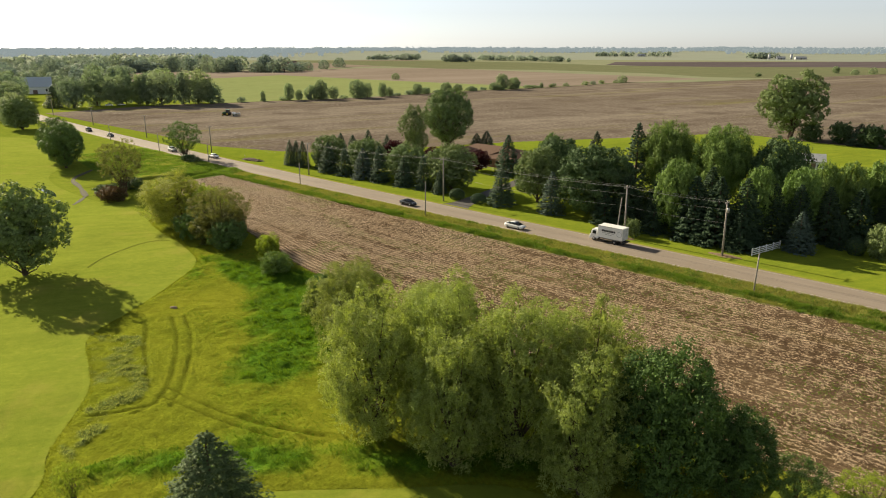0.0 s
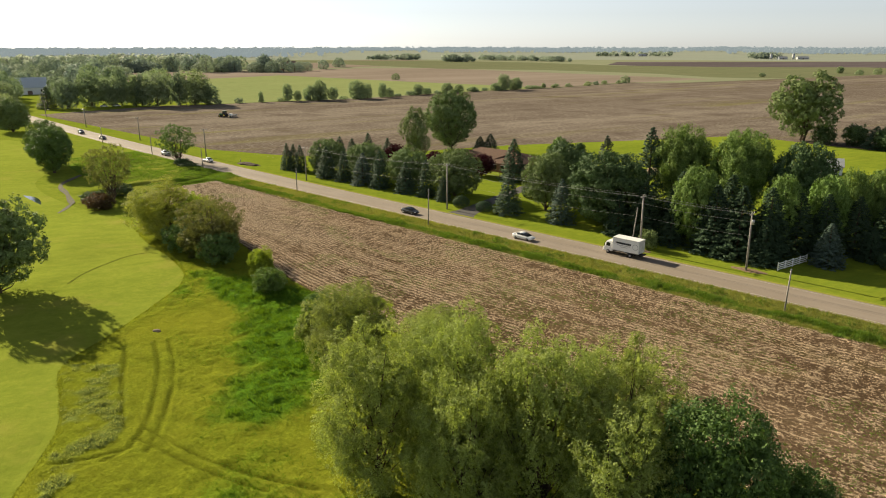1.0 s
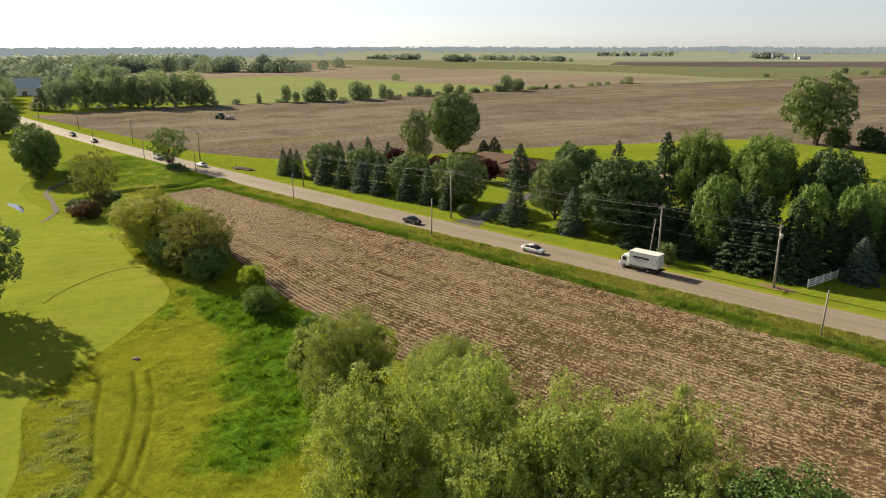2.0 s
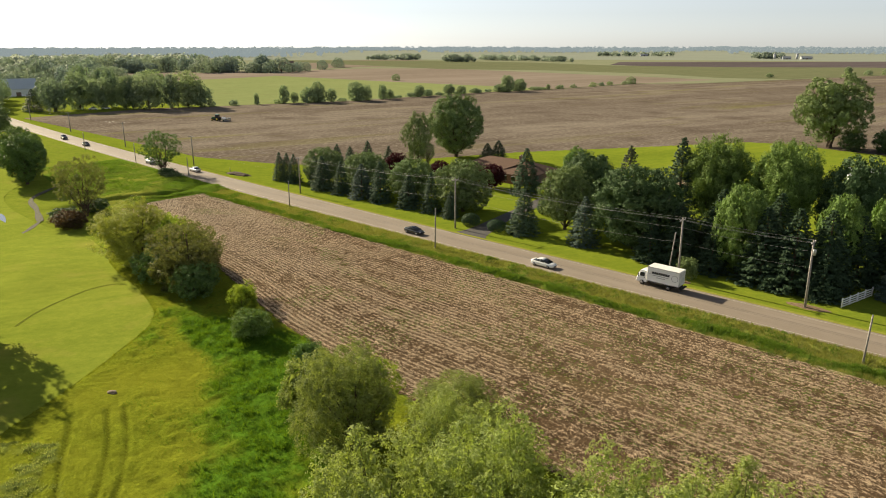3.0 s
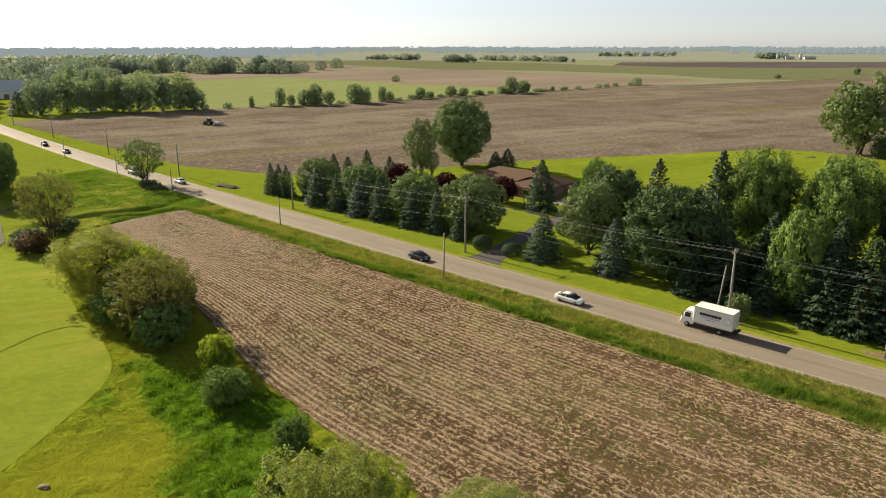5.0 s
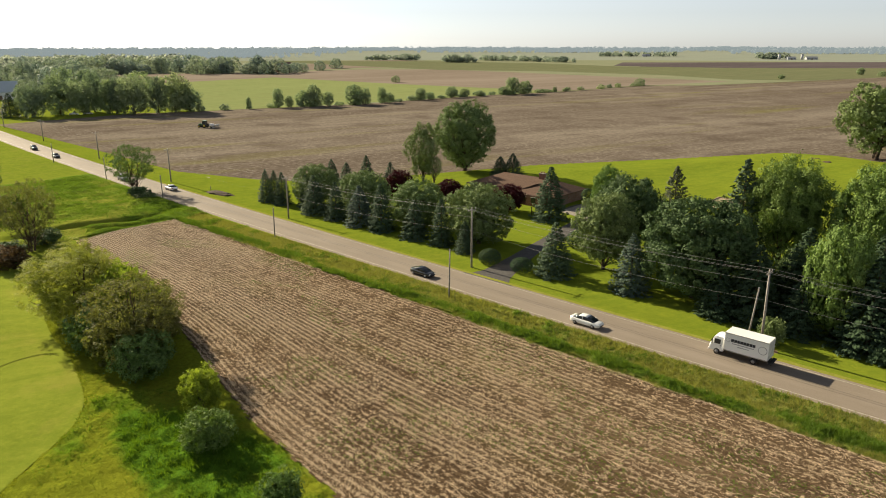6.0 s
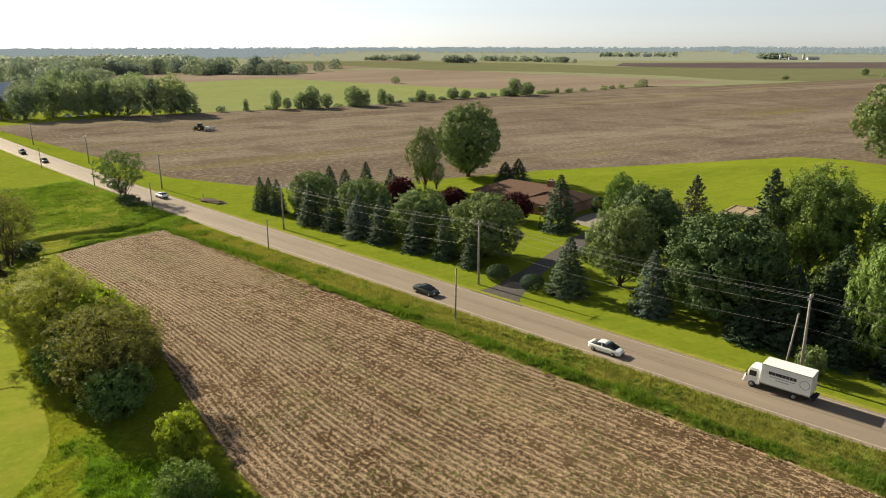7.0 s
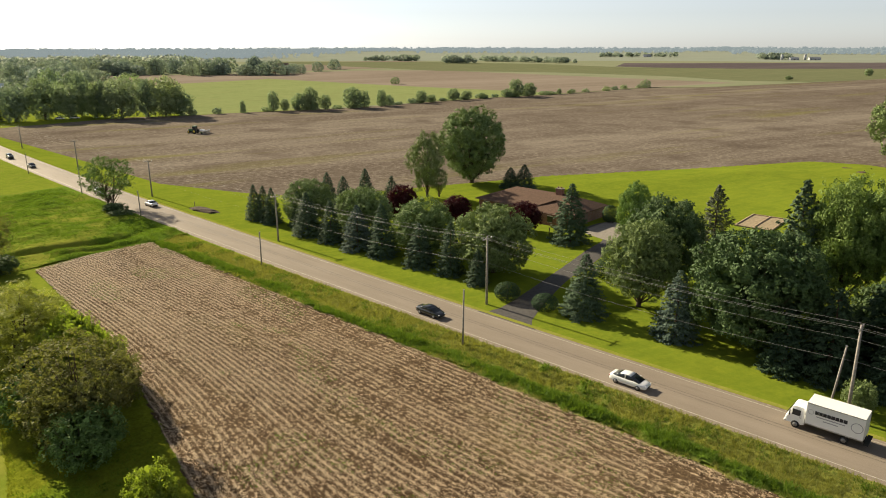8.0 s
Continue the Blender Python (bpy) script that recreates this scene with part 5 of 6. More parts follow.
for x, y, h, lean in [(-65.6, 124.4, 8.2, 0.7), (-33.3, 110.4, 6.4, 0.1), (-106.9, 111.0, 8.0, 0.15), (-156.9, 112.8, 6.4, 0.1), (-210.2, 115.2, 6.2, -0.1), (-246.3, 115.9, 6.8, -0.1), (-292.2, 117.5, 6.4, 0.0)]:
    post = new("wooden_post")
    post.location = (x, y, -0.3)
    tagged(post, "leaning bare wooden post beside the taller pole" if lean > 0.5 else "bare wooden post standing on the grass verge", "post", "bare posts along the road")
    pole_part("shaft", [(0, 0, 0), (lean * 0.5, 0, h * 0.5), (lean, 0, h + 0.3)], [0.13, 0.12, 0.1], WOOD, post)
    part("cap", box(lean - 0.11, lean + 0.11, -0.11, 0.11, h + 0.28, h + 0.33, 0.01), STEEL, post)


def rail_fence(x0, y0, x1, y1, n):
    f = new("rail_fence")
    f.location = (x0, y0, 0)
    tagged(f, "white painted four-rail ranch fence on the lawn", "fence", "white fences")
    dx, dy = x1 - x0, y1 - y0
    L, a = math.hypot(dx, dy), math.degrees(math.atan2(dy, dx))
    for i in range(n + 1):
        me = bpy.data.meshes.new("fence_post")
        bm = box(-0.08, 0.08, -0.08, 0.08, 0, 1.6, 0.015)
        bm.to_mesh(me)
        bm.free()
        me.materials.append(WHITE)
        piece("fence_post", me, f, (dx * i / n, dy * i / n, 0), (0, 0, a))
    for z in (0.3, 0.66, 1.02, 1.38):
        me = bpy.data.meshes.new("rail")
        bm = box(0, L, -0.13, -0.085, z - 0.09, z + 0.09, 0.01)
        bm.to_mesh(me)
        bm.free()
        me.materials.append(WHITE)
        piece("rail", me, f, (0, 0, 0), (0, 0, a))


rail_fence(-40.2, 129.2, -38.0, 137.9, 4)
rail_fence(-33.6, 165.0, -28.5, 194.0, 11)


# ---- buildings ----
def brick_wall_mat():
    k = Mat("red_brick")
    b = k.node("TexBrick", Scale=4.0)
    b.inputs["Color1"].default_value, b.inputs["Color2"].default_value, b.inputs["Mortar"].default_value = (0.2, 0.075, 0.05, 1), (0.27, 0.11, 0.07, 1), (0.3, 0.26, 0.22, 1)
    geo = k.node("NewGeometry")
    mp = k.node("Mapping", Rotation=(radians(90), 0, 0))
    k.link(geo.outputs["Position"], mp.inputs[0])
    k.link(mp.outputs[0], b.inputs["Vector"])
    k.base(k.mix(k.noise(0.6, 4), b.outputs[0], (0.2, 0.1, 0.07)), 0.85, 0, 0.2)
    return k.m


BRICK = brick_wall_mat()
SHINGLE = plain("brown_shingles", (0.105, 0.064, 0.045), 0.9, 0, 0.15, 0.3, 2.5)
GLASS = Mat("dark_glass").base((0.02, 0.025, 0.03), 0.08, 0, 0.6).m
TRIM = plain("brown_trim", (0.17, 0.12, 0.09), 0.7, 0, 0.3)
SIDING = plain("pale_siding", (0.66, 0.68, 0.7), 0.6, 0, 0.3, 0.08)
ROOF_GREY = plain("grey_metal_roof", (0.3, 0.31, 0.32), 0.7, 0.0, 0.3, 0.15)
WEATHERED = plain("weathered_white", (0.4, 0.41, 0.42), 0.7, 0, 0.2, 0.1)
BARN_RED = plain("barn_red", (0.22, 0.045, 0.035), 0.8, 0, 0.2)


def hip_roof(x0, x1, y0, y1, z, rise, over=0.7, inset=None):
    """A hipped roof with eaves and some thickness."""
    bm = bmesh.new()
    x0, x1, y0, y1 = x0 - over, x1 + over, y0 - over, y1 + over
    ym, k = (y0 + y1) / 2, inset if inset is not None else (y1 - y0) / 2
    c = [bm.verts.new(v) for v in ((x0, y0, z), (x1, y0, z), (x1, y1, z), (x0, y1, z))]
    lo = [bm.verts.new((v.co.x, v.co.y, z - 0.18)) for v in c]
    r0, r1 = bm.verts.new((x0 + k, ym, z + rise)), bm.verts.new((x1 - k, ym, z + rise))
    for f in ((c[0], c[1], r1, r0), (c[1], c[2], r1), (c[2], c[3], r0, r1), (c[3], c[0], r0), lo[::-1]):
        bm.faces.new(f)
    for i in range(4):
        bm.faces.new((lo[i], lo[(i + 1) % 4], c[(i + 1) % 4], c[i]))
    return bm


def gable(name, x, y, w, d, h, rise, turn, wall_mat, roof_mat, label, category, doors=True):
    """A gabled outbuilding with its door and windows."""
    b = new(name)
    b.matrix_basis = pose(x, y, 0, 0, 0, turn)
    tagged(b, label, category)
    bm = bmesh.new()
    prof = [(-d / 2, 0), (d / 2, 0), (d / 2, h), (0, h + rise), (-d / 2, h)]
    a = [bm.verts.new((-w / 2, p, q)) for p, q in prof]
    c = [bm.verts.new((w / 2, p, q)) for p, q in prof]
    bm.faces.new(a[::-1])
    bm.faces.new(c)
    for i in (0, 1, 4):
        bm.faces.new((a[i], a[(i + 1) % 5], c[(i + 1) % 5], c[i]))
    part("wall", bm, wall_mat, b)
    for s in (-1, 1):
        bm = bmesh.new()
        k = rise / (d / 2)
        e = d / 2 + 0.5
        pts = [(0, h + rise + 0.06), (s * e, h + rise + 0.06 - k * e), (s * e, h + rise + 0.22 - k * e), (0, h + rise + 0.22)]
        u = [bm.verts.new((-w / 2 - 0.4, p, q)) for p, q in pts]
        v = [bm.verts.new((w / 2 + 0.4, p, q)) for p, q in pts]
        bm.faces.new(u)
        bm.faces.new(v[::-1])
        for i in range(4):
            bm.faces.new((u[i], v[i], v[(i + 1) % 4], u[(i + 1) % 4]))
        bmesh.ops.recalc_face_normals(bm, faces=bm.faces)
        part("roof", bm, roof_mat, b)
    if doors:
        part("door", box(-1.6, 1.6, -d / 2 - 0.06, -d / 2 - 0.003, 0, min(h * 0.8, 3.0), 0.02), TRIM, b)
        for s in (-1, 1):
            part("window", box(s * w * 0.33 - 0.6, s * w * 0.33 + 0.6, -d / 2 - 0.05, -d / 2 - 0.003, h * 0.35, h * 0.7, 0.01), GLASS, b)
    return b


def ranch_house():
    b = new("ranch_house")
    b.location = (-142, 180, 0)
    tagged(b, "low brick ranch house with brown hipped shingle roof", "house")
    part("main_wall", box(-14, 13, -5.5, 7.5, 0, 2.75), BRICK, b)
    part("front_wall", box(2.5, 10.5, -8.0, -5.5, 0, 2.75), BRICK, b)
    part("roof", hip_roof(-14, 13, -5.5, 7.5, 2.8, 2.7), SHINGLE, b)
    bm = hip_roof(-2.5, 4.5, -4.0, 4.0, 0, 2.0, 0.7)
    bmesh.ops.transform(bm, matrix=pose(6.5, -4.6, 2.84, 0, 0, 90), verts=bm.verts)
    part("front_roof", bm, SHINGLE, b)
    ch = part("chimney", box(4.2, 5.9, 0.2, 1.3, 3.6, 6.6, 0.03), BRICK, b)
    part("chimney_cap", box(4.1, 6.0, 0.1, 1.4, 6.6, 6.75, 0.02), CONCRETE, ch)
    for dx in (0.4, 1.2):
        pole_part("flue", [(4.2 + dx, 0.75, 6.75), (4.2 + dx, 0.75, 7.0), (4.2 + dx, 0.75, 7.15)], [0.2, 0.2, 0.15], BRICK, ch)
    for x, w, y in ((-11.5, 1.8, -5.5), (-7.5, 2.4, -5.5), (-2.5, 1.6, -5.5), (5.0, 2.0, -8.0), (8.3, 1.4, -8.0)):
        win = part("window", box(x - w / 2, x + w / 2, y - 0.04, y - 0.003, 0.9, 2.2, 0.01), GLASS, b)
        part("frame", box(x - w / 2 - 0.08, x + w / 2 + 0.08, y - 0.07, y - 0.041, 2.2, 2.3), WHITE, win)
        part("sill", box(x - w / 2 - 0.08, x + w / 2 + 0.08, y - 0.12, y - 0.041, 0.8, 0.9), CONCRETE, win)
    part("front_door", box(0.4, 1.4, -5.56, -5.503, 0, 2.1, 0.01), TRIM, b, "brown front door")
    part("garage_door", box(13.003, 13.06, -4.8, 0.2, 0, 2.3, 0.02), TRIM, b, "wide brown garage door")
    for s in (-6.2, 8.2):
        part("gutter", box(-14.7, 13.7, s - 0.06, s + 0.06, 2.62, 2.76, 0.02), TRIM, b)


ranch_house()
gable("shed", -60, 236, 8, 6, 3.0, 1.8, 20, SIDING, ROOF_GREY, "white gabled shed with grey roof", "shed")
gable("farm_building", -619, 196, 24, 15, 5.5, 7, 72, SIDING, plain("pale_blue_metal_roof", (0.42, 0.47, 0.52), 0.5, 0, 0.4, 0.06), "pale gabled farm building among the trees", "barn")
gable("farm_building", -575, 165, 14, 9, 4, 3.5, -20, SIDING, ROOF_GREY, "pale gabled farmhouse among the trees", "house")
gable("red_barn", -893, 636, 20, 12, 7, 6, 40, BARN_RED, TRIM, "dark red barn by the far farm", "barn")
for x, y, w in ((-565, 1835, 20), (-530, 1870, 26), (-1010, 1990, 22), (-250, 1950, 22)):
    gable("farm_building", x, y, w, 10, 4, 3, 40, WEATHERED, ROOF_GREY, "white farm building far out in the fields", "barn")
for x, y in ((-590, 1830), (-545, 1850)):
    s = new("silo")
    s.location = (x, y, 0)
    tagged(s, "pale grey farm silo far out in the fields", "silo")
    pole_part("drum", [(0, 0, 0), (0, 0, 11)], [3, 3], WEATHERED, s, 14)
    pole_part("dome", [(0, 0, 11), (0, 0, 12.8), (0, 0, 13.5)], [3.1, 2.2, 0.3], ROOF_GREY, s, 14)


def sand_pit():
    b = new("timber_pit")
    b.matrix_basis = pose(-99.5, 206, 0.05, 0, 0, 2)
    tagged(b, "timber-edged pit of pale sand on the lawn", "sand pit")
    part("sand", box(-3.6, 3.6, -6.3, 6.3, 0, 0.12, 0.03), plain("pale_sand", (0.27, 0.215, 0.14), 0.95, 0, 0.1), b)
    for x0, x1, y0, y1 in ((-3.9, -3.6, -6.6, 6.6), (3.6, 3.9, -6.6, 6.6), (-3.6, 3.6, -6.6, -6.3), (-3.6, 3.6, 6.3, 6.6), (-0.15, 0.15, -6.3, 6.3)):
        part("timber", box(x0, x1, y0, y1, 0, 0.3, 0.03), plain("tan_timber", (0.3, 0.22, 0.14), 0.85), b)


sand_pit()


# ---- vehicles ----
def loft(sections):
    """A skin over rings of the same number of points."""
    bm = bmesh.new()
    rings = [[bm.verts.new(q) for q in s] for s in sections]
    n = len(rings[0])
    for a, c in zip(rings, rings[1:]):
        for i in range(n):
            bm.faces.new((a[i], a[(i + 1) % n], c[(i + 1) % n], c[i]))
    bm.faces.new(rings[0][::-1])
    bm.faces.new(rings[-1])
    bmesh.ops.recalc_face_normals(bm, faces=bm.faces)
    return bm


def ring(x, w, z0, z1, tuck=0.86, top=0.9):
    """A car's cross-section: tucked sill, full flank, rounded shoulder."""
    h = z1 - z0
    half = [(w * tuck, z0), (w * 0.98, z0 + h * 0.25), (w, z0 + h * 0.6), (w * 0.96, z0 + h * 0.86), (w * top, z1 - 0.01), (w * 0.4, z1 + 0.02)]
    return [(x, y, z) for y, z in half] + [(x, -y, z) for y, z in reversed(half)]


RIM = plain("dull_alloy", (0.17, 0.17, 0.175), 0.4, 0.6, 0.5)


def wheel(parent, x, y, r=0.33, w=0.22):
    s = 1 if y > 0 else -1
    t = pole_part("wheel", [(x, y - w / 2, r), (x, y - w / 2 + 0.03, r), (x, y + w / 2 - 0.03, r), (x, y + w / 2, r)], [r * 0.86, r, r, r * 0.86], BLACK, parent, 18)
    pole_part("rim", [(x, y + s * (w / 2 - 0.05), r), (x, y + s * (w / 2 + 0.012), r)], [r * 0.62, r * 0.56], RIM, t, 14)


PAINT = {}


def paint(name, col, rough=0.25):
    if name not in PAINT:
        k = Mat(name).base(col, rough, 0.0, 0.5)
        k.bsdf.inputs["Coat Weight"].default_value = 0.6
        PAINT[name] = k.m
    return PAINT[name]


LAMP_GLASS = Mat("lamp_glass").base((0.7, 0.7, 0.68), 0.1, 0, 0.6).m
TAIL = Mat("tail_lamp_glass").base((0.3, 0.01, 0.01), 0.2, 0, 0.5).m


def sedan(x, y, turn, colour, label, tall=False):
    car = new("suv" if tall else "sedan")
    car.matrix_basis = pose(x, y, 0.1, 0, 0, turn)
    tagged(car, label, "car", "cars on the road")
    up = 0.28 if tall else 0.0
    b = 0.24 + up * 0.35
    body = [(-2.36, 0.7, b + 0.22, 0.86), (-2.28, 0.82, b + 0.06, 1.0), (-1.9, 0.89, b, 1.02), (-1.2, 0.91, b, 0.98), (0, 0.91, b, 0.95), (1.0, 0.91, b, 0.95), (1.6, 0.9, b, 0.88), (2.1, 0.85, b + 0.03, 0.78), (2.32, 0.74, b + 0.08, 0.68), (2.4, 0.6, b + 0.18, 0.58)]
    part("body", loft([ring(q, w, z0, z1 + up) for q, w, z0, z1 in body]), colour, car, smooth=True)
    if tall:
        cab = [(-2.2, 0.74, 1.05), (-2.0, 0.7, 1.42), (-1.2, 0.68, 1.46), (0.1, 0.66, 1.46), (0.4, 0.66, 1.4), (1.1, 0.76, 0.98)]
    else:
        cab = [(-2.05, 0.74, 0.99), (-1.0, 0.66, 1.38), (-0.55, 0.65, 1.45), (-0.05, 0.65, 1.46), (0.4, 0.66, 1.41), (1.55, 0.78, 0.93)]
    glass = [[(q, 0.8, 0.9 + up), (q, w, z + up - 0.02), (q, w * 0.5, z + up), (q, -w * 0.5, z + up), (q, -w, z + up - 0.02), (q, -0.8, 0.9 + up)] for q, w, z in cab]
    part("cabin_glass", loft(glass), GLASS, car, "dark glass", True)
    roof = [[(q, w + 0.02, z + up - 0.05), (q, w * 0.9, z + up + 0.01), (q, w * 0.4, z + up + 0.03), (q, -w * 0.4, z + up + 0.03), (q, -w * 0.9, z + up + 0.01), (q, -w - 0.02, z + up - 0.05)] for q, w, z in cab[1:5]]
    part("roof", loft(roof), colour, car, "", True)
    for q in (-0.3, ):
        for s in (-1, 1):
            part("pillar", box(q - 0.05, q + 0.05, s * 0.735 - 0.05, s * 0.735 + 0.05, 0.9 + up, 1.38 + up, 0.01), colour, car)
    for q in (-1.42, 1.4):
        for s in (-1, 1):
            wheel(car, q, s * 0.8, 0.33 + up * 0.2)
    for s in (-1, 1):
        part("headlight", box(2.1, 2.33, s * 0.62 - 0.14, s * 0.62 + 0.14, 0.6 + up, 0.72 + up, 0.03), LAMP_GLASS, car)
        part("tail_light", box(-2.37, -2.2, s * 0.66 - 0.16, s * 0.66 + 0.16, 0.74 + up, 0.88 + up, 0.03), TAIL, car)
        part("mirror", box(0.75, 0.9, s * 0.98 - 0.1, s * 0.98 + 0.1, 0.95 + up, 1.08 + up, 0.03), colour, car)
    part("bumper", box(-2.42, -2.3, -0.6, 0.6, b + 0.1, b + 0.28, 0.04), BLACK, car)
    part("grille", box(2.36, 2.41, -0.4, 0.4, 0.4 + up, 0.56 + up, 0.02), BLACK, car)
    return car


P_WHITE, P_BLACK, P_GREY = paint("white_car_paint", (0.75, 0.75, 0.74)), paint("black_car_paint", (0.012, 0.014, 0.018)), paint("grey_car_paint", (0.25, 0.26, 0.27), 0.3)
sedan(-117.4, 115.9, 0, P_BLACK, "black sedan driving on the country road")
sedan(-84.8, 115.7, 0, P_WHITE, "white sedan driving on the country road")
sedan(-219.0, road_y(-219) + 1.8, 178, P_WHITE, "white sedan driving on the country road")
sedan(-243.0, road_y(-243) - 1.7, -3, P_GREY, "grey car driving on the country road", True)
sedan(-303.0, road_y(-303) - 1.7, -4, P_BLACK, "dark sedan driving on the bending road")
sedan(-329.0, road_y(-329) - 1.7, -5, P_BLACK, "dark off-road car driving on the bending road", True)
for x, y in ((-457, 186), (-455, 193)):
    c = sedan(x, y, 60, P_WHITE, "white car parked under the grove's trees")
    c["group"] = "parked cars"


def box_truck(x, y, turn):
    k = new("box_truck")
    k.matrix_basis = pose(x, y, 0.1, 0, 0, turn)
    tagged(k, "white box truck with grey and black side lettering bars", "truck")
    W = paint("white_truck_paint", (0.78, 0.78, 0.76), 0.4)
    cab = [(1.95, 1.0, 0.55, 2.2), (2.1, 1.02, 0.5, 2.42), (2.9, 1.03, 0.45, 2.45), (3.2, 1.02, 0.45, 2.35), (3.62, 1.0, 0.45, 1.45), (3.75, 0.97, 0.48, 1.2), (3.8, 0.9, 0.55, 0.95)]
    c = part("cab", loft([ring(q, w, a, b, 0.95, 0.92) for q, w, a, b in cab]), W, k, smooth=False)
    bm = bmesh.new()
    v = [bm.verts.new(q) for q in ((3.24, -0.86, 2.26), (3.24, 0.86, 2.26), (3.64, 0.9, 1.48), (3.64, -0.9, 1.48))]
    bm.faces.new(v)
    r = bmesh.ops.extrude_face_region(bm, geom=bm.faces[:])
    bmesh.ops.translate(bm, vec=(0.06, 0, 0.04), verts=[e for e in r["geom"] if isinstance(e, bmesh.types.BMVert)])
    bmesh.ops.recalc_face_normals(bm, faces=bm.faces)
    part("windscreen", bm, GLASS, c, "dark glass")
    for s in (-1, 1):
        part("side_window", box(2.35, 3.15, s * 1.015 - 0.02, s * 1.015 + 0.02, 1.45, 2.1, 0.015), GLASS, c)
        part("door_handle", box(2.25, 2.4, s * 1.04 - 0.02, s * 1.04 + 0.02, 1.25, 1.3, 0.008), BLACK, c)
        m = part("mirror", box(3.3, 3.4, s * 1.28 - 0.1, s * 1.28 + 0.1, 1.4, 2.0, 0.03), BLACK, k)
        part("headlight", box(3.74, 3.8, s * 0.72 - 0.15, s * 0.72 + 0.15, 0.68, 0.9, 0.02), LAMP_GLASS, k)
    part("bumper", box(3.72, 3.9, -1.0, 1.0, 0.4, 0.62, 0.04), W, k)
    cargo = part("cargo_box", box(-3.5, 1.85, -1.22, 1.22, 0.95, 3.4, 0.04), W, k)
    for s in (-1, 1):
        part("side_skirt_rail", box(-3.5, 1.85, s * 1.235 - 0.012, s * 1.235 + 0.012, 0.95, 1.05), STEEL, cargo)
        part("top_rail", box(-3.5, 1.85, s * 1.235 - 0.012, s * 1.235 + 0.012, 3.3, 3.4), STEEL, cargo)
        INK, INK2 = plain("black_ink", (0.03, 0.03, 0.035), 0.6), plain("grey_ink", (0.35, 0.35, 0.36), 0.6)
        a = s * 1.228
        # rows of bars in place of the lettering, and a round emblem
        for i in range(8):
            x0 = -1.95 + 0.375 * i
            part("lettering_bar", box(x0, x0 + 0.34, a - 0.006, a + 0.006, 2.3, 2.68), INK, cargo, "black bar on the truck's side")
        part("lettering_bar", box(-1.8, 0.85, a - 0.006, a + 0.006, 2.02, 2.13), INK2, cargo, "grey bar on the truck's side")
        part("lettering_bar", box(-1.2, 0.2, a - 0.006, a + 0.006, 1.72, 1.82), INK2, cargo, "grey bar on the truck's side")
        for q, z, r in ((1.4, 2.45, 0.27), (-2.85, 2.2, 0.55)):
            bm = bmesh.new()
            bmesh.ops.create_cone(bm, cap_ends=True, segments=24, radius1=r, radius2=r, depth=0.012, matrix=pose(q, a, z, 90))
            em = part("emblem", bm, INK2, cargo, "pale round emblem")
            bm = bmesh.new()
            bmesh.ops.create_cone(bm, cap_ends=True, segments=24, radius1=r * 0.86, radius2=r * 0.86, depth=0.02, matrix=pose(q, a, z, 90))
            part("emblem_middle", bm, W, em)
    part("rear_door", box(-3.53, -3.502, -1.05, 1.05, 1.05, 3.2, 0.01), plain("grey_door_paint", (0.5, 0.5, 0.5), 0.5), cargo, "grey roll-up door")
    part("frame", box(-3.6, 3.0, -0.45, 0.45, 0.55, 0.93, 0.03), BLACK, k)
    part("tail_lift", box(-4.0, -3.56, -1.1, 1.1, 0.55, 0.75, 0.03), BLACK, k)
    for q, yy in ((2.75, 0.92), (-1.85, 0.95)):
        for s in (-1, 1):
            wheel(k, q, s * yy, 0.4, 0.3 if q > 0 else 0.46)
    return k


box_truck(-64.6, 119.6, 180)


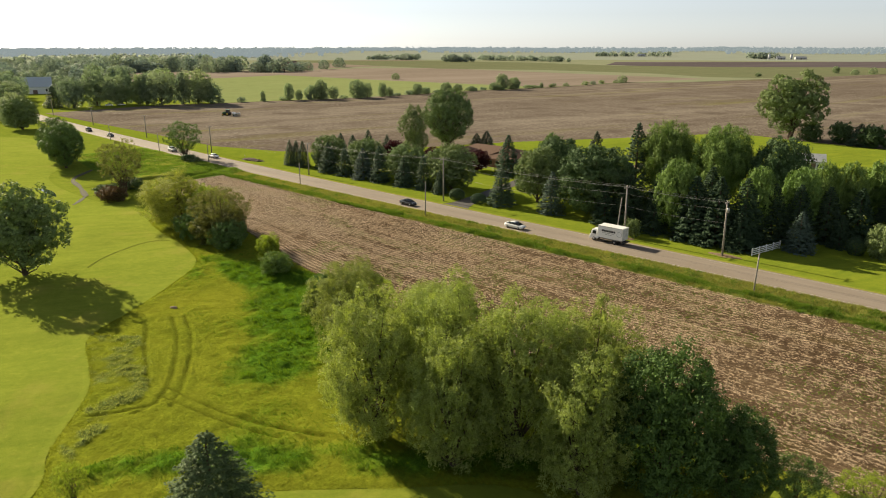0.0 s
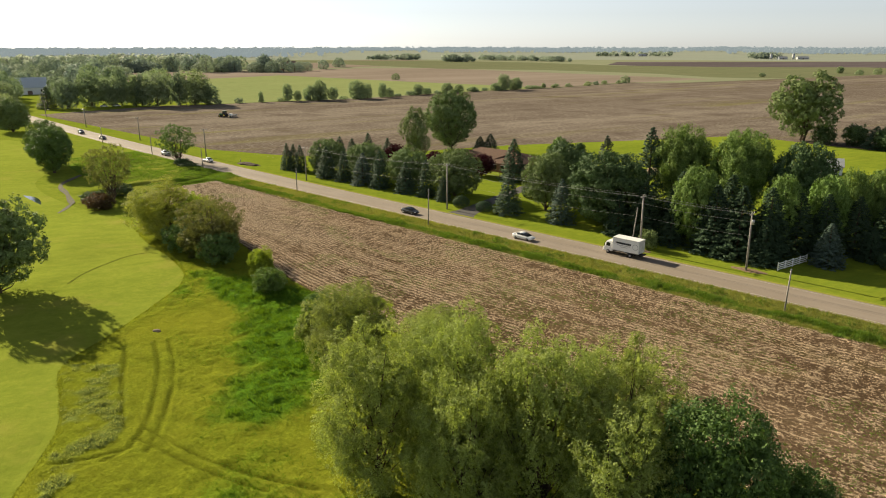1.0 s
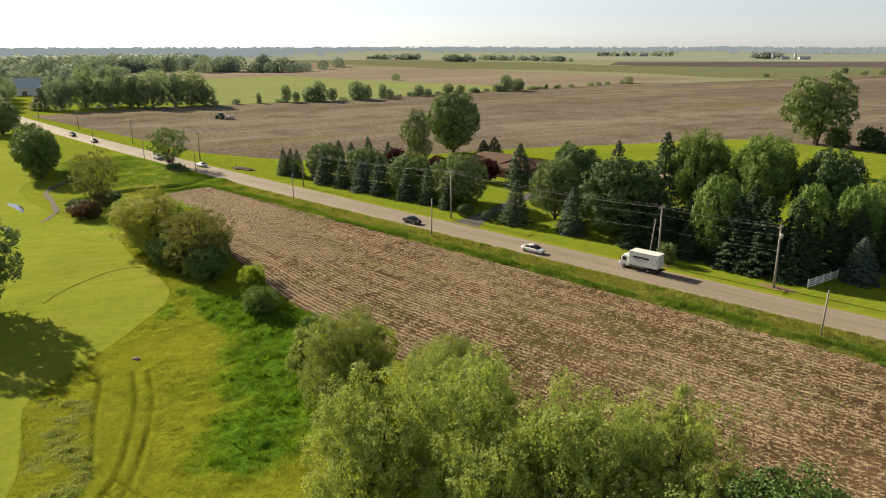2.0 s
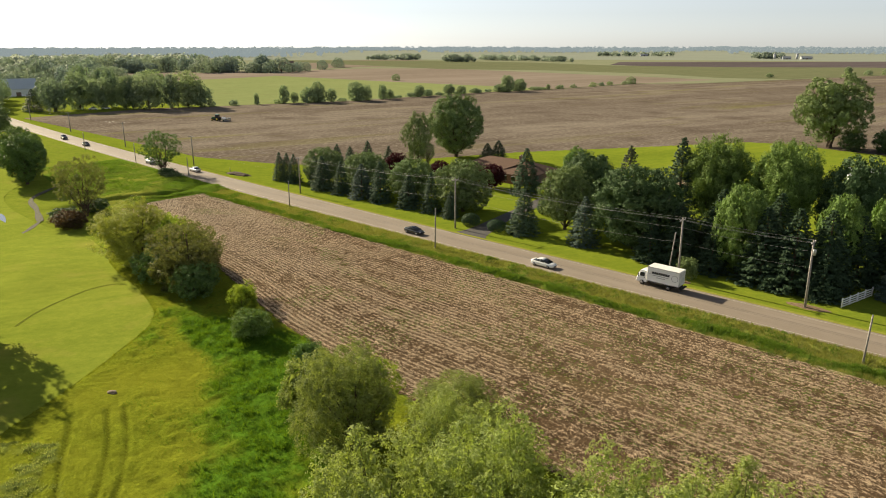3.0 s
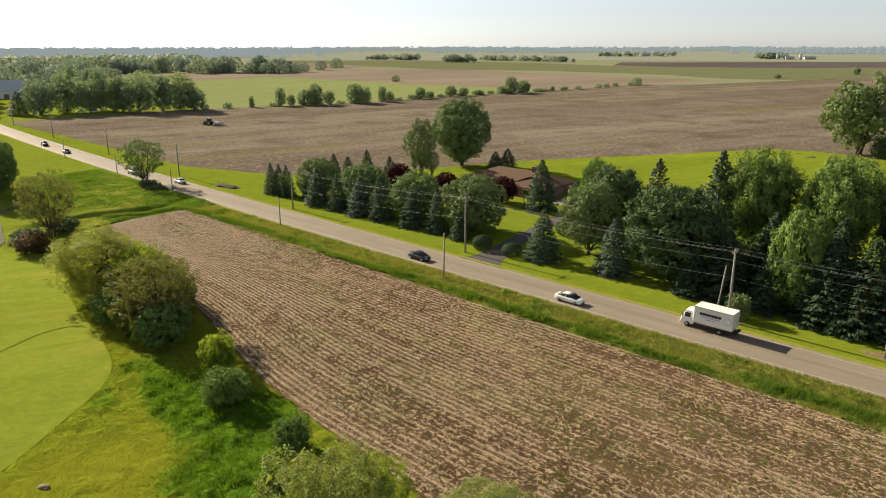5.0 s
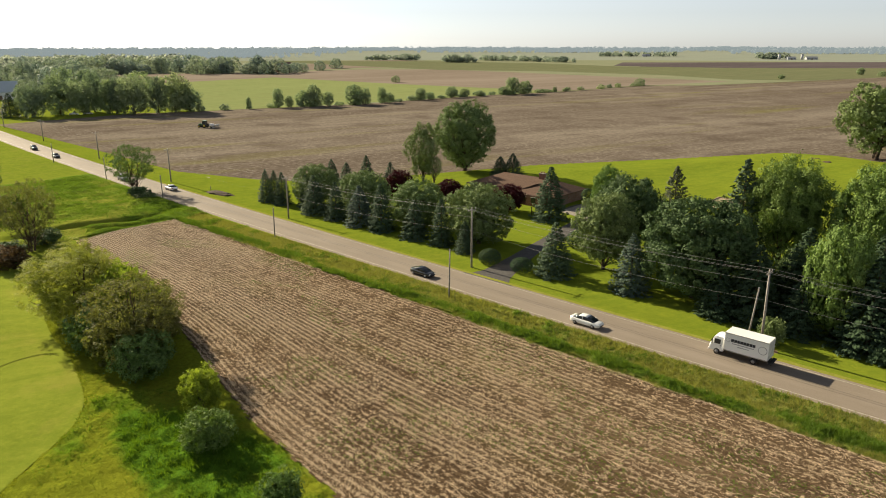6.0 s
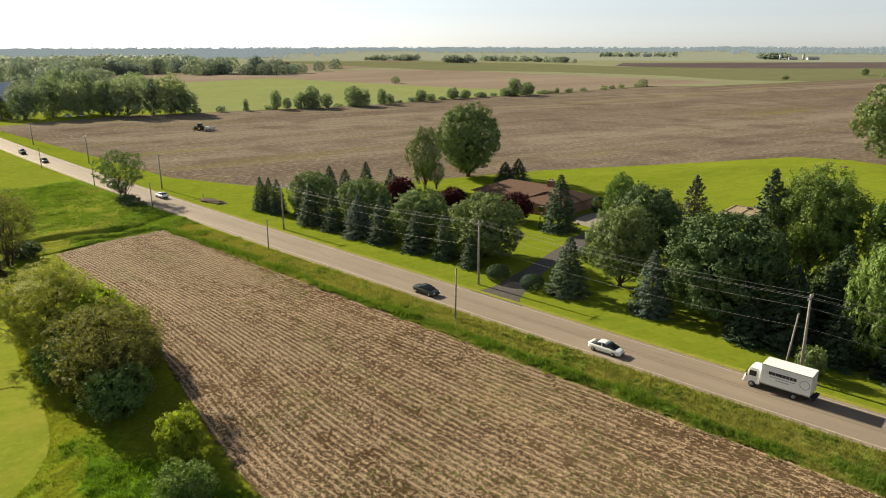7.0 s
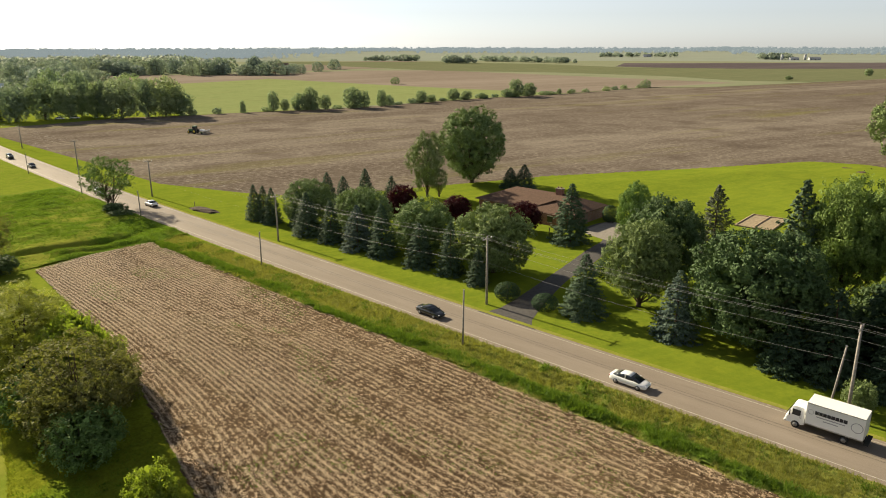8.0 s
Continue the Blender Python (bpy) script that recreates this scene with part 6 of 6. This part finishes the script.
def tractor(x, y, turn):
    k = new("tractor")
    k.matrix_basis = pose(x, y, 0.05, 0, 0, turn)
    tagged(k, "green farm tractor standing on the worked field", "tractor")
    G = paint("tractor_green", (0.03, 0.12, 0.03), 0.5)
    Y = paint("tractor_yellow", (0.6, 0.45, 0.03), 0.5)
    part("hood", loft([ring(q, w, 1.1, z, 0.95, 0.85) for q, w, z in ((0.3, 0.5, 2.1), (1.2, 0.5, 2.05), (2.4, 0.45, 1.95), (2.7, 0.38, 1.8))]), G, k)
    cab = part("cab", loft([ring(q, w, 1.2, z, 1.0, 0.95) for q, w, z in ((-1.4, 0.8, 3.0), (-1.2, 0.85, 3.15), (0.1, 0.85, 3.15), (0.35, 0.8, 3.0))]), GLASS, k, "glazed cab")
    part("cab_roof", box(-1.5, 0.45, -0.95, 0.95, 3.18, 3.4, 0.08), G, cab)
    for q, yy, r, w in ((-0.9, 1.15, 1.0, 0.6), (2.1, 1.0, 0.7, 0.45)):
        for s in (-1, 1):
            t = pole_part("wheel", [(q, s * yy - w / 2, r), (q, s * yy - w / 2 + 0.08, r), (q, s * yy + w / 2 - 0.08, r), (q, s * yy + w / 2, r)], [r * 0.85, r, r, r * 0.85], BLACK, k, 18)
            pole_part("rim", [(q, s * (yy + w / 2 - 0.06), r), (q, s * (yy + w / 2 + 0.02), r)], [r * 0.55, r * 0.5], Y, t, 14)
    part("chassis", box(-1.6, 2.6, -0.35, 0.35, 0.7, 1.15, 0.04), BLACK, k)
    pole_part("exhaust", [(1.3, 0.4, 2.0), (1.3, 0.4, 3.2)], [0.06, 0.06], BLACK, k)
    m = new("planter")
    m.matrix_basis = pose(x, y, 0.05, 0, 0, turn) @ pose(-5.5, 0, 0)
    tagged(m, "pale wide farm implement hitched behind the tractor", "farm implement")
    pole_part("drawbar", [(3.6, 0, 0.7), (0.6, 0, 0.8)], [0.1, 0.1], G, m)
    part("toolbar", box(-0.3, 0.3, -3.2, 3.2, 0.75, 1.05, 0.03), G, m)
    for i in range(8):
        yy = -2.8 + 0.8 * i
        part("hopper", box(-0.9, -0.2, yy - 0.3, yy + 0.3, 0.95, 1.6, 0.08), STEEL, m, "grey seed hopper")
        pole_part("disc", [(-0.7, yy - 0.04, 0.32), (-0.7, yy + 0.04, 0.32)], [0.32, 0.32], STEEL, m, 14)
    for s in (-1, 1):
        pole_part("wheel", [(0.9, s * 1.2 - 0.15, 0.45), (0.9, s * 1.2 + 0.15, 0.45)], [0.45, 0.45], BLACK, m, 14)
    part("tank", box(0.5, 2.2, -0.7, 0.7, 1.1, 2.0, 0.2), SIDING, m, "white liquid tank")


tractor(-346.5, 203.5, 208)


# ---- small things on the ground ----
def lump(name, x, y, rx, ry, h, material, label, category, seed=1, turn=0.0, kind=""):
    """An uneven low mass: stone, heap or brush."""
    bm = bmesh.new()
    bmesh.ops.create_icosphere(bm, subdivisions=3, radius=1)
    for v in bm.verts:
        f = 1 + 0.28 * noise.noise(v.co * 1.7 + Vector((seed, 0, 0))) + 0.12 * noise.noise(v.co * 5 + Vector((0, seed, 0)))
        v.co = Vector((v.co.x * rx * f, v.co.y * ry * f, max(v.co.z * h * f, -0.08)))
    ob = part(name, bm, material)
    ob.matrix_basis = pose(x, y, 0.02, 0, 0, turn)
    return tagged(ob, label, category, kind=kind)


STONE = plain("pale_stone", (0.17, 0.13, 0.085), 0.85, 0, 0.2, 0.2, 5)
pole_part("marker_post", [(-210.5, 129.0, 0), (-210.5, 129.0, 0.7), (-210.5, 129.0, 1.3)], [0.09, 0.09, 0.07], WOOD, None)
tagged(bpy.data.objects["marker_post"], "short dark wooden marker post on the lawn", "post")
pole_part("garden_post", [(-128.9, 164.6, 0), (-128.9, 164.6, 1.2), (-128.9, 164.6, 1.9)], [0.09, 0.09, 0.14], BARK, None)
tagged(bpy.data.objects["garden_post"], "thin dark wooden post on the front lawn", "post")
lump("boulder", -94.8, 43.9, 0.75, 0.4, 0.3, STONE, "flat pale boulder lying in the rough grass", "rock", 3, 20)
lump("soil_heap", -204.5, 128.2, 5.0, 1.6, 0.7, plain("dark_heaped_soil", (0.07, 0.052, 0.038), 0.95, 0, 0.1, 0.4, 2), "low heap of dark bare soil on the lawn", "soil heap", 5, 8)
lump("brush_pile", -102.0, 293.5, 2.6, 1.4, 0.9, BARK, "dark pile of cut brush on the lawn", "brush pile", 8)
lump("brush_pile", -96.8, 287.5, 2.2, 1.6, 1.1, BARK, "dark pile of cut brush on the lawn", "brush pile", 11)
lump("bare_patch", -64.5, 124.4, 3.2, 1.3, 0.1, DIRT, "bare trodden earth at the foot of the poles", "ground", 2, 0, "structure")
lump("bare_patch", -44.0, 126.0, 3.0, 1.2, 0.1, DIRT, "bare trodden earth at the foot of the poles", "ground", 4, 0, "structure")
sheet("pond", smooth_loop([(-185, 54.5), (-187, 59), (-195, 62.5), (-204, 63), (-214, 57), (-220, 45), (-205, 42), (-192, 48)]), 0.05, WATER, "still pond between fairway and creek", "water")


def ribbon(name, points, w, z, material, label, category, n=8):
    """A narrow band on the ground along a bent line."""
    q = [np.array(p_, float) for p_ in points]
    q = [q[0] * 2 - q[1]] + q + [q[-1] * 2 - q[-2]]
    line = []
    for i in range(1, len(q) - 2):
        for s in np.linspace(0, 1, n, endpoint=False):
            p0, p1, p2, p3 = q[i - 1 : i + 3]
            line.append(0.5 * (2 * p1 + (p2 - p0) * s + (2 * p0 - 5 * p1 + 4 * p2 - p3) * s**2 + (3 * p1 - p0 - 3 * p2 + p3) * s**3))
    line.append(q[-2])
    L = np.array(line)
    d = np.gradient(L, axis=0)
    d /= np.linalg.norm(d, axis=1)[:, None]
    nrm = np.stack([-d[:, 1], d[:, 0]], 1) * (w / 2 * (1 + 0.25 * np.sin(np.arange(len(L)) * 0.7)))[:, None]
    V = np.concatenate([np.c_[q, z(q[:, 0], q[:, 1]) + 0.03 if callable(z) else np.full(len(L), z)] for q in (L + nrm, L - nrm)])
    k = len(L)
    F = [(i, k + i, k + i + 1, i + 1) for i in range(k - 1)]
    return tagged(new(name, mesh_of(name, V, F, material)), label, category, kind="structure")


DARK_GRASS = grass_mat("trodden_grass", (0.085, 0.105, 0.018), (0.11, 0.13, 0.02), (0.135, 0.155, 0.022), 2.0, 0.1)
ribbon("field_margin", HEDGE[6:], 4.0, 0.09, FAR_DULL, "dark grassy margin between two fields", "ground")
PATH = plain("cart_path_asphalt", (0.085, 0.08, 0.05), 0.95, 0, 0.1)
ribbon("cart_path", [(-187, 67), (-200, 70.5), (-214, 74), (-226, 84)], 1.3, 0.06, PATH, "narrow grey-brown cart path on the golf course", "path")
ribbon("cart_path", [(-176, 57.5), (-180, 62), (-187, 67)], 0.9, 0.064, PATH, "narrow grey-brown cart path on the golf course", "path")
ribbon("mowing_edge", [(-123.7, 42.8), (-126.9, 46.5), (-129.9, 51.4), (-132.2, 56.2), (-132, 60.2), (-129.5, 61.6)], 0.3, fair_z, DARK_GRASS, "darker edge line in the mown grass", "lawn")
WORN = grass_mat("worn_turf", (0.155, 0.17, 0.026), (0.2, 0.208, 0.035), (0.235, 0.23, 0.05), 1.5, 0.1)
strip("worn_verge", -235, 160, 4.15, 4.95, 0.082, WORN, "yellowish worn strip of grass beside the road", "verge")
sheet("mown_strip", MOWN, 0.02, FAIRWAY, "mown strip of grass beside the willows", "lawn")


# ---- stubble and grasses ----
def blades(name, P, height, width, material, label, lean=0.35, each=3, seed=1):
    """Grass: bent pointed blades round each point."""
    r = np.random.default_rng(seed)
    h = np.broadcast_to(np.asarray(height, float), (len(P),))
    B = np.repeat(P, each, 0) + np.c_[r.normal(0, 0.16, (len(P) * each, 2)), np.zeros(len(P) * each)]
    H = np.repeat(h, each) * r.uniform(0.6, 1.25, len(B))
    a = r.uniform(0, 2 * math.pi, len(B))
    s = np.stack([np.cos(a), np.sin(a), 0 * a], 1)
    t = r.normal(0, lean, (len(B), 2)) * H[:, None]
    w = (width * r.uniform(0.6, 1.4, len(B)))[:, None]
    V = np.stack([B - s * w, B + s * w, B + np.c_[t, H]], 1).reshape(-1, 3)
    return tagged(new(name, mesh_of(name, V, np.arange(3 * len(B)).reshape(-1, 3), material)), label, "grass", kind="stuff")


TALL_GRASS = leaf("tall_grass", (0.088, 0.162, 0.015), 0.45, 0.0, 0.25, (1.2, 1.15, 0.4), 0.1)
DRY_GRASS = leaf("yellow_grass", (0.14, 0.168, 0.016), 0.5, 0.0, 0.18, (1.2, 1.1, 0.4), 0.1)
VERGE = leaf("verge_grass_green", (0.1, 0.168, 0.026), 0.45, 0.0, 0.25, (1.2, 1.15, 0.45), 0.1)
VERGE_DRY = leaf("verge_grass_olive", (0.205, 0.22, 0.06), 0.5, 0.0, 0.2, (1.15, 1.1, 0.5), 0.1)
WEEDS = leaf("grey_weeds", (0.25, 0.28, 0.1), 0.45, 0.0, 0.3, (1.1, 1.1, 0.5), 0.03)
STRAW = leaf("straw", (0.53, 0.408, 0.27), 0.1, 0.0, 0.5, (1, 1, 1), 0.15)


def scatter(n, x0, x1, y0, y1, seed, keep, tuft=0):
    """Points strewn over a piece of ground, in tufts of so many each."""
    r = np.random.default_rng(seed)
    if tuft:
        C = np.stack([r.uniform(x0, x1, n // tuft), r.uniform(y0, y1, n // tuft)], 1)
        P = np.repeat(C, tuft, 0) + r.normal(0, 0.55, (len(C) * tuft, 2))
    else:
        P = np.stack([r.uniform(x0, x1, n), r.uniform(y0, y1, n)], 1)
    P = P[keep(P)]
    return np.c_[P, -ditch(P[:, 0], P[:, 1]) - 0.02]


def patch(P, scale, seed=0.0):
    return np.array([noise.noise((x * scale, y * scale, seed)) for x, y in P[:, :2]])


def build_grasses():
    r = np.random.default_rng(77)

    def sown(n, x0, x1, y0, y1, seed, height, here, likely, tuft=0):
        P = scatter(n, x0, x1, y0, y1, seed, here, tuft)
        P = P[r.uniform(size=len(P)) < likely(P[:, 0], P[:, 1])]
        P[:, 2] = height(P[:, 0], P[:, 1]) - 0.03
        return P

    # lush and yellow growth of the meadow
    P = sown(90000, -130, -10, 8, 78, 11, meadow_z, meadow_here, lambda x, y: np.clip(lush_at(x, y) * 1.3, 0, 1), 7)
    blades("meadow_grass", P, 0.14 + 0.22 * np.clip(lush_at(P[:, 0], P[:, 1]), 0, 1), 0.03, TALL_GRASS, "lush tall bright green meadow grass", 0.5, 5, 1)
    P = sown(26000, -130, -10, 8, 78, 41, meadow_z, meadow_here, lambda x, y: np.clip(lush_at(x, y) - 0.25, 0, 1) * (swell(x, y, 2.4, 33) > 0.25), 9)
    blades("meadow_clumps", P, 0.62, 0.05, TALL_GRASS, "tall dark clumps of lush meadow grass", 0.4, 6, 14)
    P = sown(70000, -130, -10, 8, 78, 31, meadow_z, meadow_here, lambda x, y: np.clip(0.8 - lush_at(x, y), 0, 1) * (trod_at(x, y)[1] < 0.3))
    blades("meadow_turf", P, 0.1, 0.024, DRY_GRASS, "short yellow-green turf of the meadow", 0.8, 3, 22)
    # verge between field and road: lush belt at the field, olive grass towards the road
    P = sown(36000, -187, 20, 104.4, 113.6, 12, verge_z, verge_here, lambda x, y: np.clip(verge_lush(x, y) * 1.4, 0, 1), 6)
    blades("verge_grass", P, 0.2 + 0.35 * np.clip(verge_lush(P[:, 0], P[:, 1]), 0, 1), 0.045, VERGE, "tall green grass clumps on the road verge", 0.45, 6, 3)
    P = sown(34000, -187, 20, 104.4, 113.6, 16, verge_z, verge_here, lambda x, y: np.clip(0.9 - verge_lush(x, y) * 1.5, 0, 1))
    blades("verge_grass", P, 0.42, 0.03, VERGE_DRY, "olive and yellowish grass on the road verge", 0.4, 5, 4)
    # creek side and roadside beyond the field
    P = sown(30000, -258, -187, 80, 114, 13, creek_z, lambda q: ~inside(q, FIELD) & ~inside(q, FAIR) & (q[:, 1] > 80 + (-187 - q[:, 0]) * 0.16), lambda x, y: np.clip(creek_lush(x, y), 0, 1), 6)
    blades("creek_grass", P, 0.28, 0.05, VERGE, "tall bright grass along the creek", 0.45, 4, 5)
    # pale weeds beside the fairway
    P = sown(9000, -96, -60, 14, 37, 14, meadow_z, meadow_here, weedy_at)
    blades("weeds", P, 0.22, 0.04, WEEDS, "pale grey-green weeds beside the fairway", 0.6, 5, 7)
    # fringe along the mown edge
    P = sown(90000, -150, -52, 6, 74, 15, meadow_z, meadow_here, lambda x, y: from_line(x, y, FAIR_LINE, 2.0) < 0.7)
    blades("edge_grass", P, 0.16, 0.03, DRY_GRASS, "tall grass fringe along the fairway", 0.5, 4, 8)


build_grasses()


def build_straw():
    """Cut stalks and chaff lying along the rows."""
    r = np.random.default_rng(21)
    n = 1500000
    x = r.uniform(-187, 20, n)
    row = np.round(row_of(x, r.uniform(56, 106.5, n)) / 0.76) * 0.76
    pick = r.uniform(size=n)
    y = row_y(x, row + r.normal(0, 1, n) * np.where(pick < 0.45, 0.07, 0.18))
    loose = pick > 0.72 - 0.34 / (1 + np.exp((-72 - x) / 12))
    y[loose] = r.uniform(57, 106, loose.sum())
    P = np.stack([x, y, 0.1 + r.uniform(0, 0.05, n)], 1)
    P = P[inside(P, FIELD)]
    d = patch(P[:, :2] * np.array([0.35, 1.0]), 0.12, 9.0) * 0.5 + 0.3 * patch(P[:, :2] * np.array([0.5, 1.0]), 0.7, 4.0)
    d += 0.35 / (1 + np.exp((P[:, 0] + 145) / 8))
    d += 0.35 * patch(P[:, :2] * np.array([0.8, 1.0]), 1.6, 6.0) + 0.2 * patch(P[:, :2] * np.array([0.6, 1.0]), 0.33, 27.0) + 1.1 * patch(P[:, :2] * np.array([0.7, 1.0]), 3.4, 17.0) + 0.12 * np.cos(2 * math.pi * row_of(P[:, 0], P[:, 1]) / 4.56)
    d -= 0.36 / (1 + np.exp((-70 - P[:, 0]) / 12))
    lane = np.round(row_of(P[:, 0], P[:, 1]) / 0.76)
    d += 0.3 * patch(np.stack([P[:, 0] * 0.035, lane * 0.83], 1), 1.0, 12.0) + 0.25 * patch(np.stack([P[:, 0] * 0.3, lane * 0.61], 1), 1.0, 15.0) + 0.6 * patch(np.stack([P[:, 0] * 0.9, lane * 0.47], 1), 1.0, 31.0)
    wheel = 105.0 - 0.078 * (P[:, 0] + 143) + 0.5 * np.sin(P[:, 0] * 0.09)
    d -= 0.6 * np.exp(-((P[:, 1] - wheel) / 1.1) ** 2) / (1 + np.exp((P[:, 0] + 122) / 5))
    P = P[d + r.uniform(-0.45, 0.45, len(P)) > -0.16]
    n = len(P)
    a = r.normal(0, 0.8, n)
    u = np.stack([np.cos(a), np.sin(a), r.normal(0, 0.16, n)], 1)
    w = np.stack([-np.sin(a), np.cos(a), r.normal(0, 0.5, n)], 1)
    s = r.uniform(0.1, 0.42, n)[:, None]
    k = r.uniform(0.018, 0.056, n)[:, None]
    V = np.stack([P - u * s / 2 - w * k / 2, P + u * s / 2, P - u * s / 2 + w * k / 2], 1).reshape(-1, 3)
    tagged(new("straw", mesh_of("straw", V, np.arange(3 * n).reshape(-1, 3), STRAW)), "pale cut stalks and chaff lying along the rows", "straw", kind="stuff")
    # green volunteers between the rows
    P = scatter(46000, -187, 20, 58, 106, 22, lambda q: inside(q, FIELD))
    m = patch(P[:, :2] * np.array([0.4, 1.0]), 0.16, 2.0)
    P = P[m > 0.2 - 0.3 / (1 + np.exp((-75 - P[:, 0]) / 8))]
    P[:, 2] = 0.05
    blades("field_weeds", P, 0.12, 0.07, VERGE, "sparse green weeds between the stubble rows", 0.6, 3, 9)


build_straw()
